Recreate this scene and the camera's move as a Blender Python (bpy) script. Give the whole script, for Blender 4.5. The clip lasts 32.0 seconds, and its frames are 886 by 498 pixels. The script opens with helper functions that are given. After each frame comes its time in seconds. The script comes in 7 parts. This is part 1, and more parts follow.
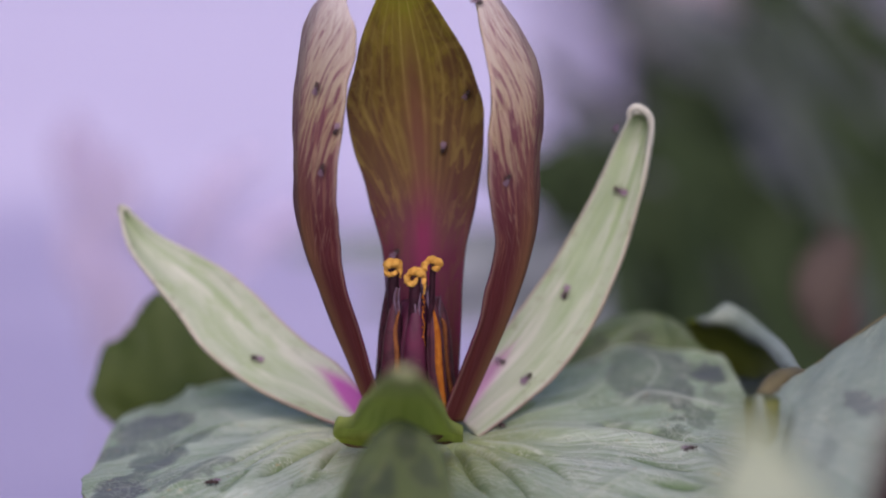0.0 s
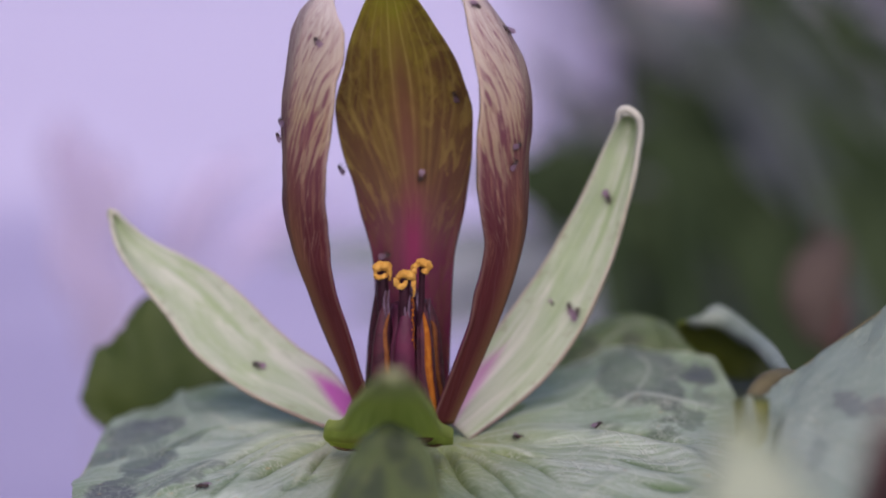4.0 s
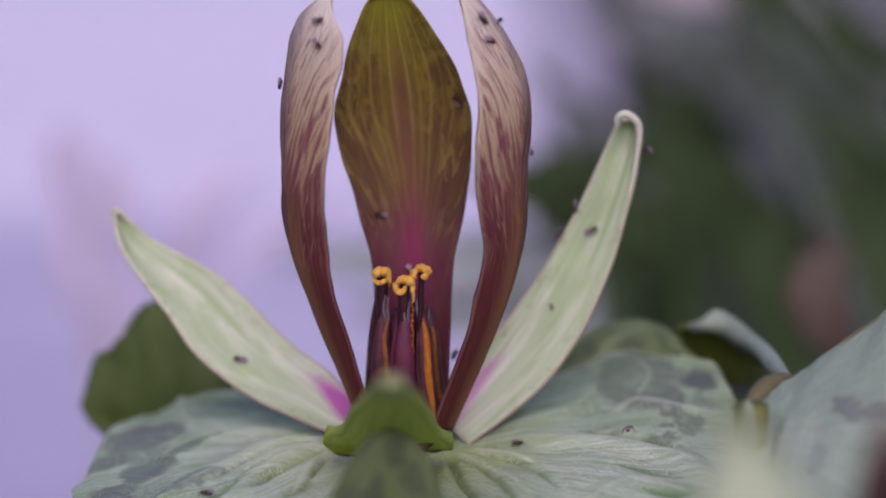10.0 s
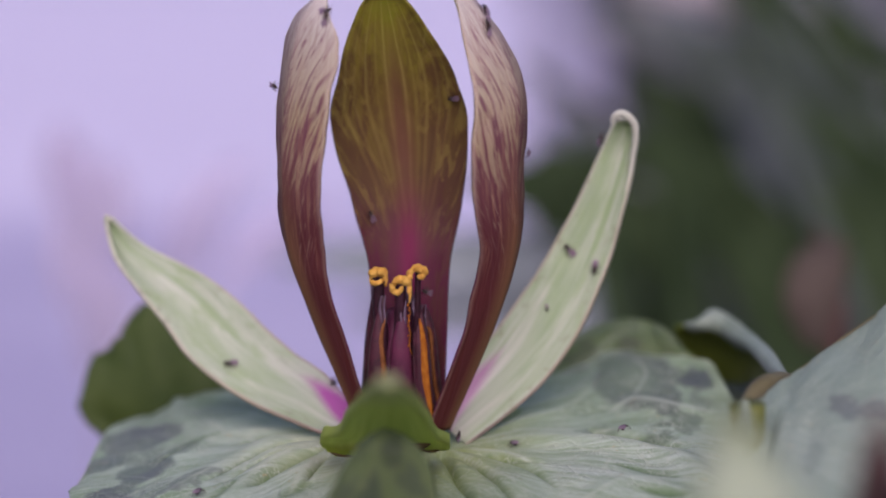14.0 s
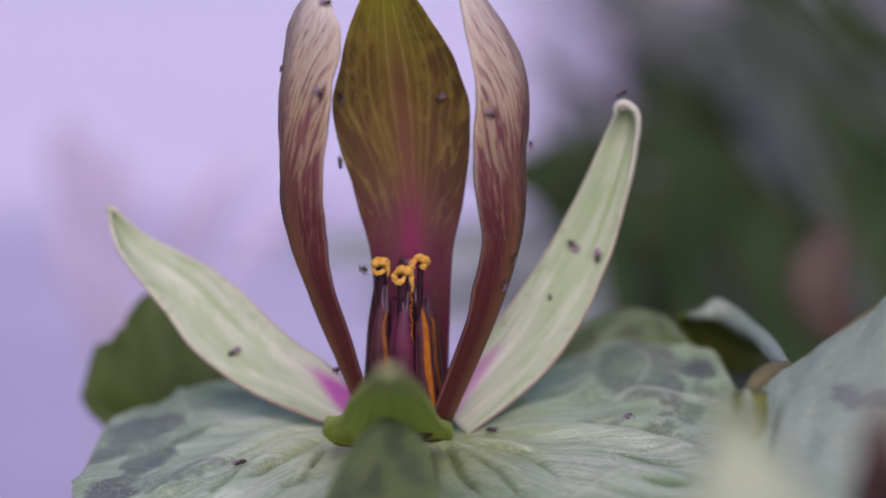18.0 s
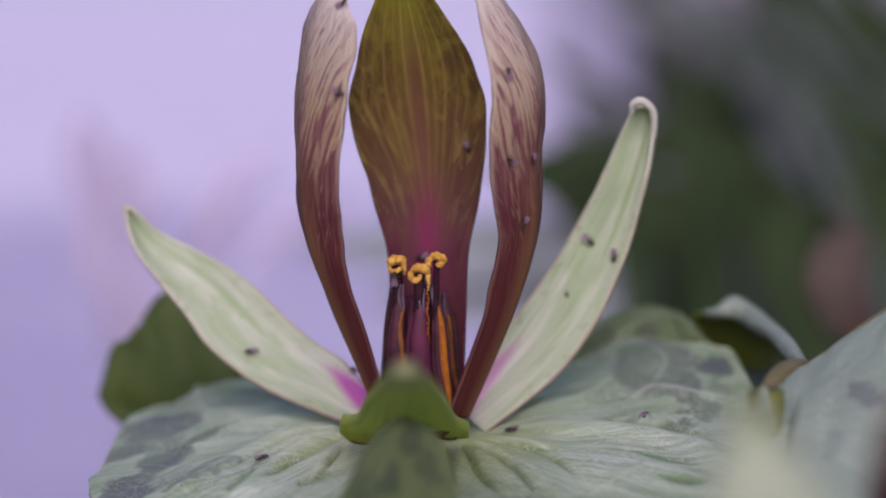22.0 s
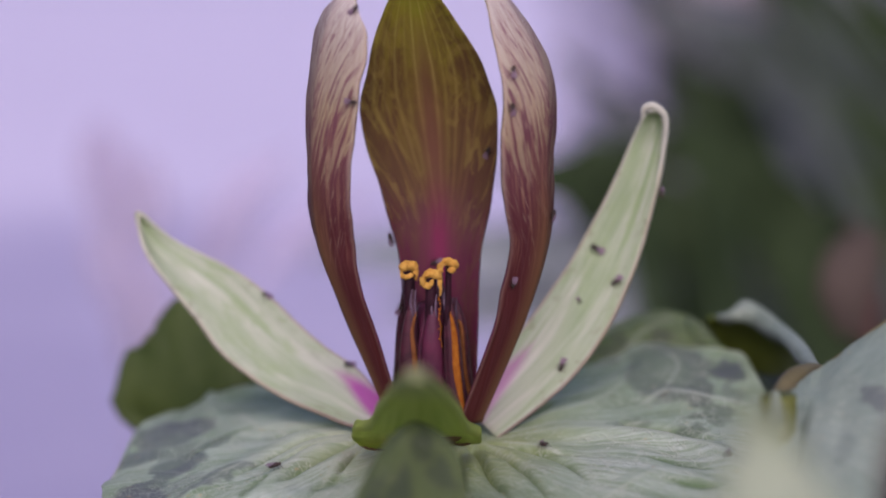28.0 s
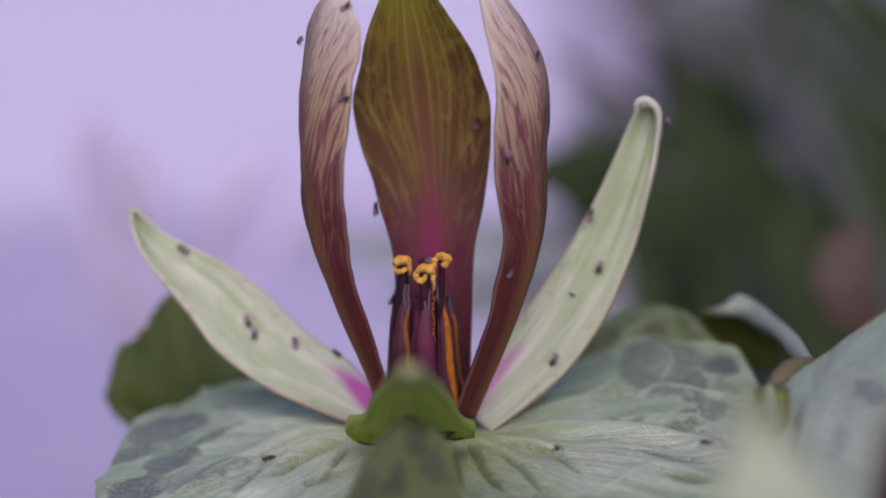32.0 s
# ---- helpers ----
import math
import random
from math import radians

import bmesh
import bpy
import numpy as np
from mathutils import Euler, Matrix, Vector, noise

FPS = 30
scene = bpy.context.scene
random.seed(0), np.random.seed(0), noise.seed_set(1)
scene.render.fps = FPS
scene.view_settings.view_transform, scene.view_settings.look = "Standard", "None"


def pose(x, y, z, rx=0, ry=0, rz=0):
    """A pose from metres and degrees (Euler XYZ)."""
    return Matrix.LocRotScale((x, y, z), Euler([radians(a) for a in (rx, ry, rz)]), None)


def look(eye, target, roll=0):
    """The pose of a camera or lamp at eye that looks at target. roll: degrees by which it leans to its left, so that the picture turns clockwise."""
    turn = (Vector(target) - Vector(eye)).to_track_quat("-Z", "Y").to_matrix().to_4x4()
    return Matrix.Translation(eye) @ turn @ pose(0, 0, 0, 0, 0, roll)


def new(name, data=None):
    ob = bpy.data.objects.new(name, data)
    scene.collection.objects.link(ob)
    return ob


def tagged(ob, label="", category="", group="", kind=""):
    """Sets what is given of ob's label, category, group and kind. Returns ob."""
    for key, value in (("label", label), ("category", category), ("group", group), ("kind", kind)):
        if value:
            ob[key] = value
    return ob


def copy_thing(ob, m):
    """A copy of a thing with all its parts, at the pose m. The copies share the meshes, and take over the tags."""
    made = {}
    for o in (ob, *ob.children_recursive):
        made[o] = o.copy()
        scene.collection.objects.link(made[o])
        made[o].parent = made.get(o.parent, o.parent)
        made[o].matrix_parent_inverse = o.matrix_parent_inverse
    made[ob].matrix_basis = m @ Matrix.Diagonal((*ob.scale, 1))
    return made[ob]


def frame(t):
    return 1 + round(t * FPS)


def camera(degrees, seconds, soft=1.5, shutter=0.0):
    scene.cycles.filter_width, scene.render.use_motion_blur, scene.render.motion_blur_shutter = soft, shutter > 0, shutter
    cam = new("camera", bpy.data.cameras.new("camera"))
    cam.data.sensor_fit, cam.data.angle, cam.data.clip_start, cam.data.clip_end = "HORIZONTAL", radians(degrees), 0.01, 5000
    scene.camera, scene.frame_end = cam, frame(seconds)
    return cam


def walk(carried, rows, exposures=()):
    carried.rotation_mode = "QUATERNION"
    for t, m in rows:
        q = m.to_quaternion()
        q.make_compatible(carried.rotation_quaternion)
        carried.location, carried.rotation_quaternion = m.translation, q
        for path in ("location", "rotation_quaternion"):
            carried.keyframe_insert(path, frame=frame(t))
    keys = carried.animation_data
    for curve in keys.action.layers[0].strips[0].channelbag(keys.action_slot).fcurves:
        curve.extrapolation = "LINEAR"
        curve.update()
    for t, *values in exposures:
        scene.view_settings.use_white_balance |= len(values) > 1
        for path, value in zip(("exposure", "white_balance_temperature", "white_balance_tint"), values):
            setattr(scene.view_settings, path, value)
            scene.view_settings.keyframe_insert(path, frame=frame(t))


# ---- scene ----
cam = camera(20.0, 32.0, soft=2.0)
PATH = [
    (0, look((0.00481, -0.29524, 0.29725), (0.00481, 0.00555, 0.22226), 0.00)),
    (0.5, look((0.00487, -0.29524, 0.29725), (0.00451, 0.00547, 0.22195), -0.13)),
    (1, look((0.00492, -0.29524, 0.29725), (0.00468, 0.00546, 0.22191), -0.20)),
    (1.5, look((0.00498, -0.29524, 0.29725), (0.00489, 0.00539, 0.22164), -0.18)),
    (2, look((0.00504, -0.29524, 0.29725), (0.00576, 0.00547, 0.22193), -0.20)),
    (2.5, look((0.00510, -0.29524, 0.29725), (0.00599, 0.00554, 0.22224), -0.17)),
    (3, look((0.00515, -0.29524, 0.29725), (0.00618, 0.00563, 0.22259), -0.15)),
    (3.5, look((0.00521, -0.29524, 0.29725), (0.00605, 0.00563, 0.22258), -0.21)),
    (5.5, look((0.00544, -0.29524, 0.29725), (0.00610, 0.00553, 0.22220), -0.16)),
    (6, look((0.00549, -0.29524, 0.29725), (0.00594, 0.00535, 0.22147), -0.10)),
    (6.5, look((0.00555, -0.29524, 0.29725), (0.00576, 0.00540, 0.22164), -0.19)),
    (7, look((0.00561, -0.29524, 0.29725), (0.00607, 0.00549, 0.22200), -0.18)),
    (7.5, look((0.00566, -0.29524, 0.29725), (0.00722, 0.00534, 0.22145), -0.28)),
    (8, look((0.00572, -0.29524, 0.29725), (0.00745, 0.00543, 0.22181), -0.37)),
    (8.5, look((0.00575, -0.29524, 0.29725), (0.00666, 0.00566, 0.22273), -0.37)),
    (9, look((0.00578, -0.29524, 0.29725), (0.00610, 0.00570, 0.22287), -0.38)),
    (9.5, look((0.00581, -0.29524, 0.29725), (0.00572, 0.00570, 0.22285), -0.51)),
    (10, look((0.00584, -0.29524, 0.29725), (0.00619, 0.00579, 0.22322), -0.38)),
    (10.5, look((0.00587, -0.29524, 0.29725), (0.00666, 0.00573, 0.22300), -0.19)),
    (11, look((0.00590, -0.29524, 0.29725), (0.00551, 0.00587, 0.22356), -0.24)),
    (11.5, look((0.00593, -0.29524, 0.29725), (0.00522, 0.00594, 0.22384), -0.39)),
    (12, look((0.00596, -0.29524, 0.29725), (0.00609, 0.00590, 0.22368), -0.83)),
    (12.5, look((0.00599, -0.29524, 0.29725), (0.00643, 0.00581, 0.22330), -0.48)),
    (13, look((0.00602, -0.29524, 0.29725), (0.00710, 0.00566, 0.22272), -0.37)),
    (13.5, look((0.00605, -0.29524, 0.29725), (0.00694, 0.00566, 0.22269), -0.36)),
    (14, look((0.00608, -0.29524, 0.29725), (0.00663, 0.00579, 0.22322), -0.56)),
    (14.5, look((0.00611, -0.29524, 0.29725), (0.00654, 0.00574, 0.22304), -0.53)),
    (16.5, look((0.00636, -0.29524, 0.29725), (0.00698, 0.00568, 0.22277), -0.60)),
    (17, look((0.00644, -0.29524, 0.29725), (0.00577, 0.00543, 0.22179), -0.75)),
    (17.5, look((0.00651, -0.29524, 0.29725), (0.00571, 0.00548, 0.22198), -0.81)),
    (18, look((0.00659, -0.29524, 0.29725), (0.00632, 0.00549, 0.22201), -0.68)),
    (18.5, look((0.00666, -0.29524, 0.29725), (0.00549, 0.00544, 0.22181), -0.70)),
    (19, look((0.00674, -0.29524, 0.29725), (0.00394, 0.00545, 0.22191), -0.76)),
    (19.5, look((0.00676, -0.29524, 0.29725), (0.00376, 0.00547, 0.22199), -0.70)),
    (20, look((0.00678, -0.29524, 0.29725), (0.00397, 0.00545, 0.22191), -0.79)),
    (20.5, look((0.00680, -0.29524, 0.29725), (0.00422, 0.00547, 0.22197), -0.81)),
    (21, look((0.00682, -0.29524, 0.29725), (0.00330, 0.00546, 0.22199), -0.96)),
    (21.5, look((0.00684, -0.29524, 0.29725), (0.00390, 0.00552, 0.22219), -0.87)),
    (22, look((0.00686, -0.29524, 0.29725), (0.00430, 0.00542, 0.22180), -0.86)),
    (22.5, look((0.00688, -0.29524, 0.29725), (0.00343, 0.00551, 0.22219), -0.93)),
    (23, look((0.00690, -0.29524, 0.29725), (0.00376, 0.00546, 0.22197), -0.90)),
    (23.5, look((0.00692, -0.29524, 0.29725), (0.00346, 0.00550, 0.22215), -0.84)),
    (24, look((0.00694, -0.29524, 0.29725), (0.00302, 0.00562, 0.22263), -0.94)),
    (24.5, look((0.00696, -0.29524, 0.29725), (0.00411, 0.00571, 0.22294), -0.79)),
    (25, look((0.00698, -0.29524, 0.29725), (0.00347, 0.00597, 0.22406), -0.79)),
    (25.5, look((0.00703, -0.29524, 0.29725), (0.00301, 0.00569, 0.22292), -0.94)),
    (27.5, look((0.00724, -0.29524, 0.29725), (0.00348, 0.00563, 0.22266), -1.16)),
    (28, look((0.00730, -0.29524, 0.29725), (0.00285, 0.00557, 0.22248), -1.15)),
    (28.5, look((0.00730, -0.29524, 0.29725), (0.00340, 0.00549, 0.22213), -0.97)),
    (29, look((0.00731, -0.29524, 0.29725), (0.00306, 0.00547, 0.22206), -1.17)),
    (29.5, look((0.00732, -0.29524, 0.29725), (0.00284, 0.00551, 0.22225), -1.03)),
    (30, look((0.00733, -0.29524, 0.29725), (0.00359, 0.00555, 0.22235), -1.10)),
    (30.5, look((0.00734, -0.29524, 0.29725), (0.00353, 0.00558, 0.22247), -0.93)),
    (31, look((0.00735, -0.29524, 0.29725), (0.00340, 0.00552, 0.22224), -1.23)),
    (31.5, look((0.00736, -0.29524, 0.29725), (0.00352, 0.00536, 0.22160), -1.16)),
    (32, look((0.00737, -0.29524, 0.29725), (0.00365, 0.00542, 0.22183), -1.22)),
]
walk(cam, PATH, [(0.0, 0.20, 6300, 26), (14.0, 0.20, 6300, 26), (18.0, 0.24, 6300, 26), (21.0, 0.20, 6300, 26), (25.0, 0.17, 6300, 27), (32.0, 0.14, 6300, 27)])
cam.data.dof.use_dof = True
cam.data.dof.focus_distance = 0.2995
cam.data.dof.aperture_fstop = 10.0

# ---- light ----
SUN_UP, SUN_TURN = radians(42), radians(178)
world = bpy.data.worlds.new("overcast_sky")
scene.world = world
world.use_nodes = True
wn = world.node_tree.nodes
sky = wn.new("ShaderNodeTexSky")
sky.sky_type, sky.sun_disc = "NISHITA", False
sky.sun_elevation, sky.sun_rotation = SUN_UP, SUN_TURN
sky.air_density, sky.dust_density, sky.ozone_density = 1.0, 3.0, 1.0
world.node_tree.links.new(sky.outputs[0], wn["Background"].inputs["Color"])
wn["Background"].inputs["Strength"].default_value = 0.11
sun = new("sun", bpy.data.lights.new("sun", "SUN"))
sun.data.energy, sun.data.angle, sun.data.color = 2.0, radians(60), (1.0, 0.94, 0.88)
sun.matrix_world = look((math.sin(SUN_TURN) * math.cos(SUN_UP), math.cos(SUN_TURN) * math.cos(SUN_UP), math.sin(SUN_UP)), (0, 0, 0))
scene.view_settings.exposure = 0.0


# ---- materials ----
class Shader:
    """A small node graph builder for one material."""

    def __init__(self, name, rough=0.6, spec=0.4, bump=0.0, translucent=0.0):
        self.m = bpy.data.materials.new(name)
        self.m.use_nodes = True
        self.t = self.m.node_tree
        self.b = self.t.nodes["Principled BSDF"]
        self.b.inputs["Roughness"].default_value = rough
        self.b.inputs["Specular IOR Level"].default_value = spec
        co = self.t.nodes.new("ShaderNodeTexCoord")
        self.uv, self.obj = co.outputs["UV"], co.outputs["Object"]
        self.trans = translucent

    def put(self, node, key, v):
        if isinstance(v, bpy.types.NodeSocket):
            self.t.links.new(v, node.inputs[key])
        elif v is not None:
            node.inputs[key].default_value = v

    def scaled(self, vec, s):
        n = self.t.nodes.new("ShaderNodeMapping")
        self.put(n, "Vector", vec)
        n.inputs["Scale"].default_value = s
        return n.outputs[0]

    def noise(self, vec, scale, detail=3.0, rough=0.55, warp=0.0):
        n = self.t.nodes.new("ShaderNodeTexNoise")
        for k, v in (("Vector", vec), ("Scale", scale), ("Detail", detail), ("Roughness", rough), ("Distortion", warp)):
            self.put(n, k, v)
        return n.outputs["Fac"]

    def cells(self, vec, scale, feature="DISTANCE_TO_EDGE"):
        n = self.t.nodes.new("ShaderNodeTexVoronoi")
        n.feature = feature
        self.put(n, "Vector", vec)
        self.put(n, "Scale", scale)
        return n.outputs["Distance"]

    def split(self, vec):
        n = self.t.nodes.new("ShaderNodeSeparateXYZ")
        self.put(n, 0, vec)
        return n.outputs[0], n.outputs[1]

    def join(self, x, y):
        n = self.t.nodes.new("ShaderNodeCombineXYZ")
        self.put(n, 0, x)
        self.put(n, 1, y)
        return n.outputs[0]

    def calc(self, op, a, b=0.0, c=0.0):
        n = self.t.nodes.new("ShaderNodeMath")
        n.operation = op
        for i, v in enumerate((a, b, c)):
            self.put(n, i, v)
        return n.outputs[0]

    def ramp(self, fac, stops):
        n = self.t.nodes.new("ShaderNodeValToRGB")
        e = n.color_ramp.elements
        while len(e) < len(stops):
            e.new(0.5)
        for el, (p, c) in zip(e, stops):
            el.position = p
            el.color = (c, c, c, 1) if isinstance(c, (int, float)) else (*c, 1)
        self.put(n, 0, fac)
        return n.outputs[0]

    def mix(self, fac, a, b, how="MIX"):
        n = self.t.nodes.new("ShaderNodeMix")
        n.data_type, n.blend_type = "RGBA", how
        self.put(n, 0, fac)
        for i, v in ((6, a), (7, b)):
            self.put(n, i, (*v, 1) if isinstance(v, tuple) else v)
        return n.outputs[2]

    def mask(self, name):
        n = self.t.nodes.new("ShaderNodeAttribute")
        n.attribute_name = name
        return n.outputs["Fac"]

    def done(self, colour, height=None, bump=0.3, dist=0.0003, rough=None):
        self.put(self.b, "Base Color", (*colour, 1) if isinstance(colour, tuple) else colour)
        if rough is not None:
            self.put(self.b, "Roughness", rough)
        if height is not None:
            n = self.t.nodes.new("ShaderNodeBump")
            n.inputs["Strength"].default_value, n.inputs["Distance"].default_value = bump, dist
            self.put(n, "Height", height)
            self.put(self.b, "Normal", n.outputs[0])
        if self.trans:
            tr = self.t.nodes.new("ShaderNodeBsdfTranslucent")
            self.put(tr, "Color", (*colour, 1) if isinstance(colour, tuple) else colour)
            mx = self.t.nodes.new("ShaderNodeMixShader")
            mx.inputs[0].default_value = self.trans
            self.t.links.new(self.b.outputs[0], mx.inputs[1])
            self.t.links.new(tr.outputs[0], mx.inputs[2])
            self.t.links.new(mx.outputs[0], self.t.nodes["Material Output"].inputs["Surface"])
        return self.m


def petal_inner():
    """Olive above with yellow-green forked veins and brown mottling, maroon below, a magenta streak at the foot."""
    s = Shader("petal_inner", 0.55, 0.3, translucent=0.3)
    u, v = s.split(s.uv)
    du = s.calc("ABSOLUTE", s.calc("SUBTRACT", u, 0.5))
    fan = s.join(s.calc("SUBTRACT", u, s.calc("MULTIPLY", s.calc("MULTIPLY", s.calc("SUBTRACT", u, 0.5), 1.1), v)), v)
    flame = s.noise(s.scaled(fan, (17, 5, 1)), 1.0, 5, 0.62, 0.6)
    fine = s.noise(s.scaled(s.uv, (80, 14, 1)), 1.0, 3)
    level = s.calc("ADD", s.calc("SUBTRACT", v, s.calc("MULTIPLY", du, 0.10)), s.calc("MULTIPLY", s.calc("SUBTRACT", flame, 0.5), s.ramp(v, [(0.2, 0.10), (0.45, 0.36)])))
    base = s.ramp(level, [(0.0, (0.125, 0.016, 0.058)), (0.25, (0.125, 0.020, 0.052)), (0.35, (0.112, 0.036, 0.038)), (0.43, (0.145, 0.080, 0.030)), (0.65, (0.215, 0.145, 0.032)), (0.82, (0.26, 0.225, 0.024)), (0.95, (0.27, 0.30, 0.020))])
    mott = s.ramp(s.noise(s.scaled(s.uv, (6.5, 7, 1)), 1.0, 6, 0.70, 1.2), [(0.44, 0.0), (0.56, 0.85)])
    sides = s.calc("MULTIPLY", s.ramp(du, [(0.06, 0.3), (0.30, 1.0)]), s.ramp(v, [(0.4, 0.6), (0.52, 1.0), (0.70, 0.9), (0.86, 0.3)]))
    dark = s.mix(s.calc("MULTIPLY", mott, sides), base, (0.120, 0.054, 0.030))
    veins = s.ramp(s.noise(s.scaled(fan, (34, 2.2, 1)), 1.0, 4, 0.55, 0.6), [(0.53, 0.0), (0.64, 1.0)])
    up = s.calc("MULTIPLY", s.ramp(v, [(0.42, 0.0), (0.6, 0.22)]), s.ramp(s.noise(s.scaled(s.uv, (12, 8, 1)), 1.0, 3), [(0.40, 0.1), (0.55, 1.0)]))
    col = s.mix(s.calc("MULTIPLY", veins, up), dark, (0.47, 0.39, 0.11))
    wave = s.calc("MULTIPLY", s.calc("SUBTRACT", s.noise(s.scaled(s.uv, (4, 6, 1)), 1.0, 3), 0.5), 0.5)
    rib = s.calc("ABSOLUTE", s.calc("SUBTRACT", s.calc("FRACT", s.calc("ADD", s.calc("MULTIPLY", s.split(fan)[0], 19.0), wave)), 0.5))
    rib = s.calc("MULTIPLY", s.ramp(rib, [(0.02, 1.0), (0.10, 0.0)]), s.ramp(v, [(0.42, 0.0), (0.55, 0.06), (0.8, 0.06), (0.9, 0.0)]))
    col = s.mix(s.calc("MULTIPLY", rib, s.ramp(s.noise(s.scaled(s.uv, (9, 7, 1)), 1.0, 2), [(0.35, 0.2), (0.55, 1.0)])), col, (0.50, 0.42, 0.13))
    dash = s.noise(s.scaled(fan, (26, 13, 1)), 1.0, 4, 0.62, 0.9)
    zone = s.calc("MULTIPLY", s.ramp(v, [(0.30, 0.0), (0.46, 1.0), (0.85, 0.7), (0.97, 0.2)]), s.ramp(du, [(0.08, 0.25), (0.26, 1.0)]))
    col = s.mix(s.calc("MULTIPLY", s.ramp(dash, [(0.53, 0.0), (0.59, 0.45)]), zone), col, (0.33, 0.24, 0.065))
    col = s.mix(s.calc("MULTIPLY", s.ramp(dash, [(0.40, 0.6), (0.48, 0.0)]), zone), col, (0.125, 0.060, 0.030))
    main = s.calc("MULTIPLY", s.mask("vein"), s.ramp(s.noise(s.scaled(s.uv, (9, 22, 1)), 1.0, 3), [(0.35, 0.6), (0.6, 1.0)]))
    col = s.mix(main, col, s.ramp(v, [(0.35, (0.21, 0.11, 0.06)), (0.6, (0.40, 0.30, 0.085)), (0.9, (0.46, 0.43, 0.10))]))
    stripe = s.calc("MULTIPLY", s.ramp(du, [(0.02, 1.0), (0.12, 0.0)]), s.ramp(v, [(0.36, 0.0), (0.50, 0.85), (0.66, 0.6), (0.82, 0.0)]))
    col = s.mix(stripe, col, (0.19, 0.075, 0.055))
    mid = s.calc("MULTIPLY", s.ramp(du, [(0.04, 1.0), (0.14, 0.35), (0.30, 0.0)]), s.ramp(v, [(0.33, 1.0), (0.47, 0.0)]))
    col = s.mix(s.calc("MULTIPLY", mid, 0.9), col, (0.225, 0.014, 0.085))
    return s.done(col, s.calc("ADD", s.calc("ADD", veins, fine), s.mask("vein")), 0.35, 0.0002)


def petal_outer(name="petal_outer", turned=False):
    """Pinkish cream towards the tip with mauve flames, maroon towards the foot, pale rim."""
    s = Shader(name, 0.68, 0.15, translucent=0.2)
    u, v = s.split(s.uv)
    if turned:
        u = s.calc("SUBTRACT", 1.0, u)
    du = s.calc("ABSOLUTE", s.calc("SUBTRACT", u, 0.5))
    half = s.calc("MULTIPLY", s.calc("GREATER_THAN", u, 0.5), 3.7)
    fan = s.join(s.calc("ADD", s.calc("SUBTRACT", du, s.calc("MULTIPLY", v, 1.35)), half), v)
    flame = s.noise(s.scaled(fan, (15, 6.0, 1)), 1.0, 5, 0.6, 1.6)
    lines = s.noise(s.scaled(s.uv, (60, 3, 1)), 1.0, 3, 0.5)
    soft = s.noise(s.obj, 150, 3)
    pale = s.ramp(v, [(0.38, (0.20, 0.125, 0.10)), (0.60, (0.37, 0.30, 0.18)), (0.85, (0.53, 0.485, 0.45)), (1.0, (0.65, 0.625, 0.61))])
    pale = s.mix(s.ramp(soft, [(0.5, 0.0), (0.72, 0.45)]), pale, s.ramp(v, [(0.45, (0.30, 0.15, 0.14)), (0.7, (0.46, 0.34, 0.32)), (1.0, (0.60, 0.52, 0.52))]))
    mauve = s.ramp(v, [(0.0, (0.088, 0.017, 0.017)), (0.36, (0.086, 0.019, 0.025)), (0.56, (0.135, 0.050, 0.066)), (0.75, (0.20, 0.105, 0.13)), (0.95, (0.36, 0.235, 0.29))])
    amount = s.calc("ADD", s.calc("SUBTRACT", s.calc("ADD", s.calc("MULTIPLY", flame, 1.25), s.calc("MULTIPLY", soft, 0.25)), 0.74), s.calc("MULTIPLY", s.calc("SUBTRACT", v, 0.51), 0.60))
    col = s.mix(s.ramp(amount, [(0.0, 0.0), (0.14, 0.92)]), mauve, pale)
    thread = s.ramp(s.noise(s.scaled(fan, (40, 5, 1)), 1.0, 4, 0.6, 0.6), [(0.50, 0.0), (0.62, 0.32)])
    col = s.mix(s.calc("MULTIPLY", thread, s.ramp(v, [(0.5, 0.3), (0.7, 1.0)])), col, (0.24, 0.12, 0.15))
    col = s.mix(s.calc("MULTIPLY", s.ramp(lines, [(0.5, 0.0), (0.62, 1.0)]), s.ramp(v, [(0.2, 0.6), (0.6, 0.3)])), col, s.ramp(v, [(0.2, (0.055, 0.014, 0.014)), (0.6, (0.20, 0.07, 0.08))]))
    keel_lines = s.noise(s.scaled(s.uv, (38, 1.2, 1)), 1.0, 3, 0.6)
    col = s.mix(s.calc("MULTIPLY", s.ramp(keel_lines, [(0.46, 0.0), (0.58, 0.6)]), s.ramp(u, [(0.40, 0.0), (0.52, 1.0)])), col, s.ramp(v, [(0.3, (0.085, 0.024, 0.030)), (0.7, (0.20, 0.085, 0.12)), (1.0, (0.36, 0.24, 0.30))]))
    rim = s.ramp(du, [(0.455, 0.0), (0.49, 0.8)])
    col = s.mix(s.calc("MULTIPLY", rim, s.ramp(v, [(0.4, 0.2), (0.7, 1.0)])), col, (0.5, 0.4, 0.33))
    wisp = s.ramp(s.noise(s.scaled(s.uv, (26, 5, 1)), 1.0, 4, 0.6, 0.7), [(0.52, 0.0), (0.64, 0.55)])
    col = s.mix(s.calc("MULTIPLY", wisp, s.ramp(v, [(0.15, 0.2), (0.38, 1.0), (0.66, 0.3)])), col, s.ramp(v, [(0.2, (0.20, 0.075, 0.055)), (0.5, (0.34, 0.20, 0.13))]))
    # brown keel band, with the ridge's highlight put into its colour
    keel = s.ramp(du, [(0.04, 0.75), (0.26, 0.0)])
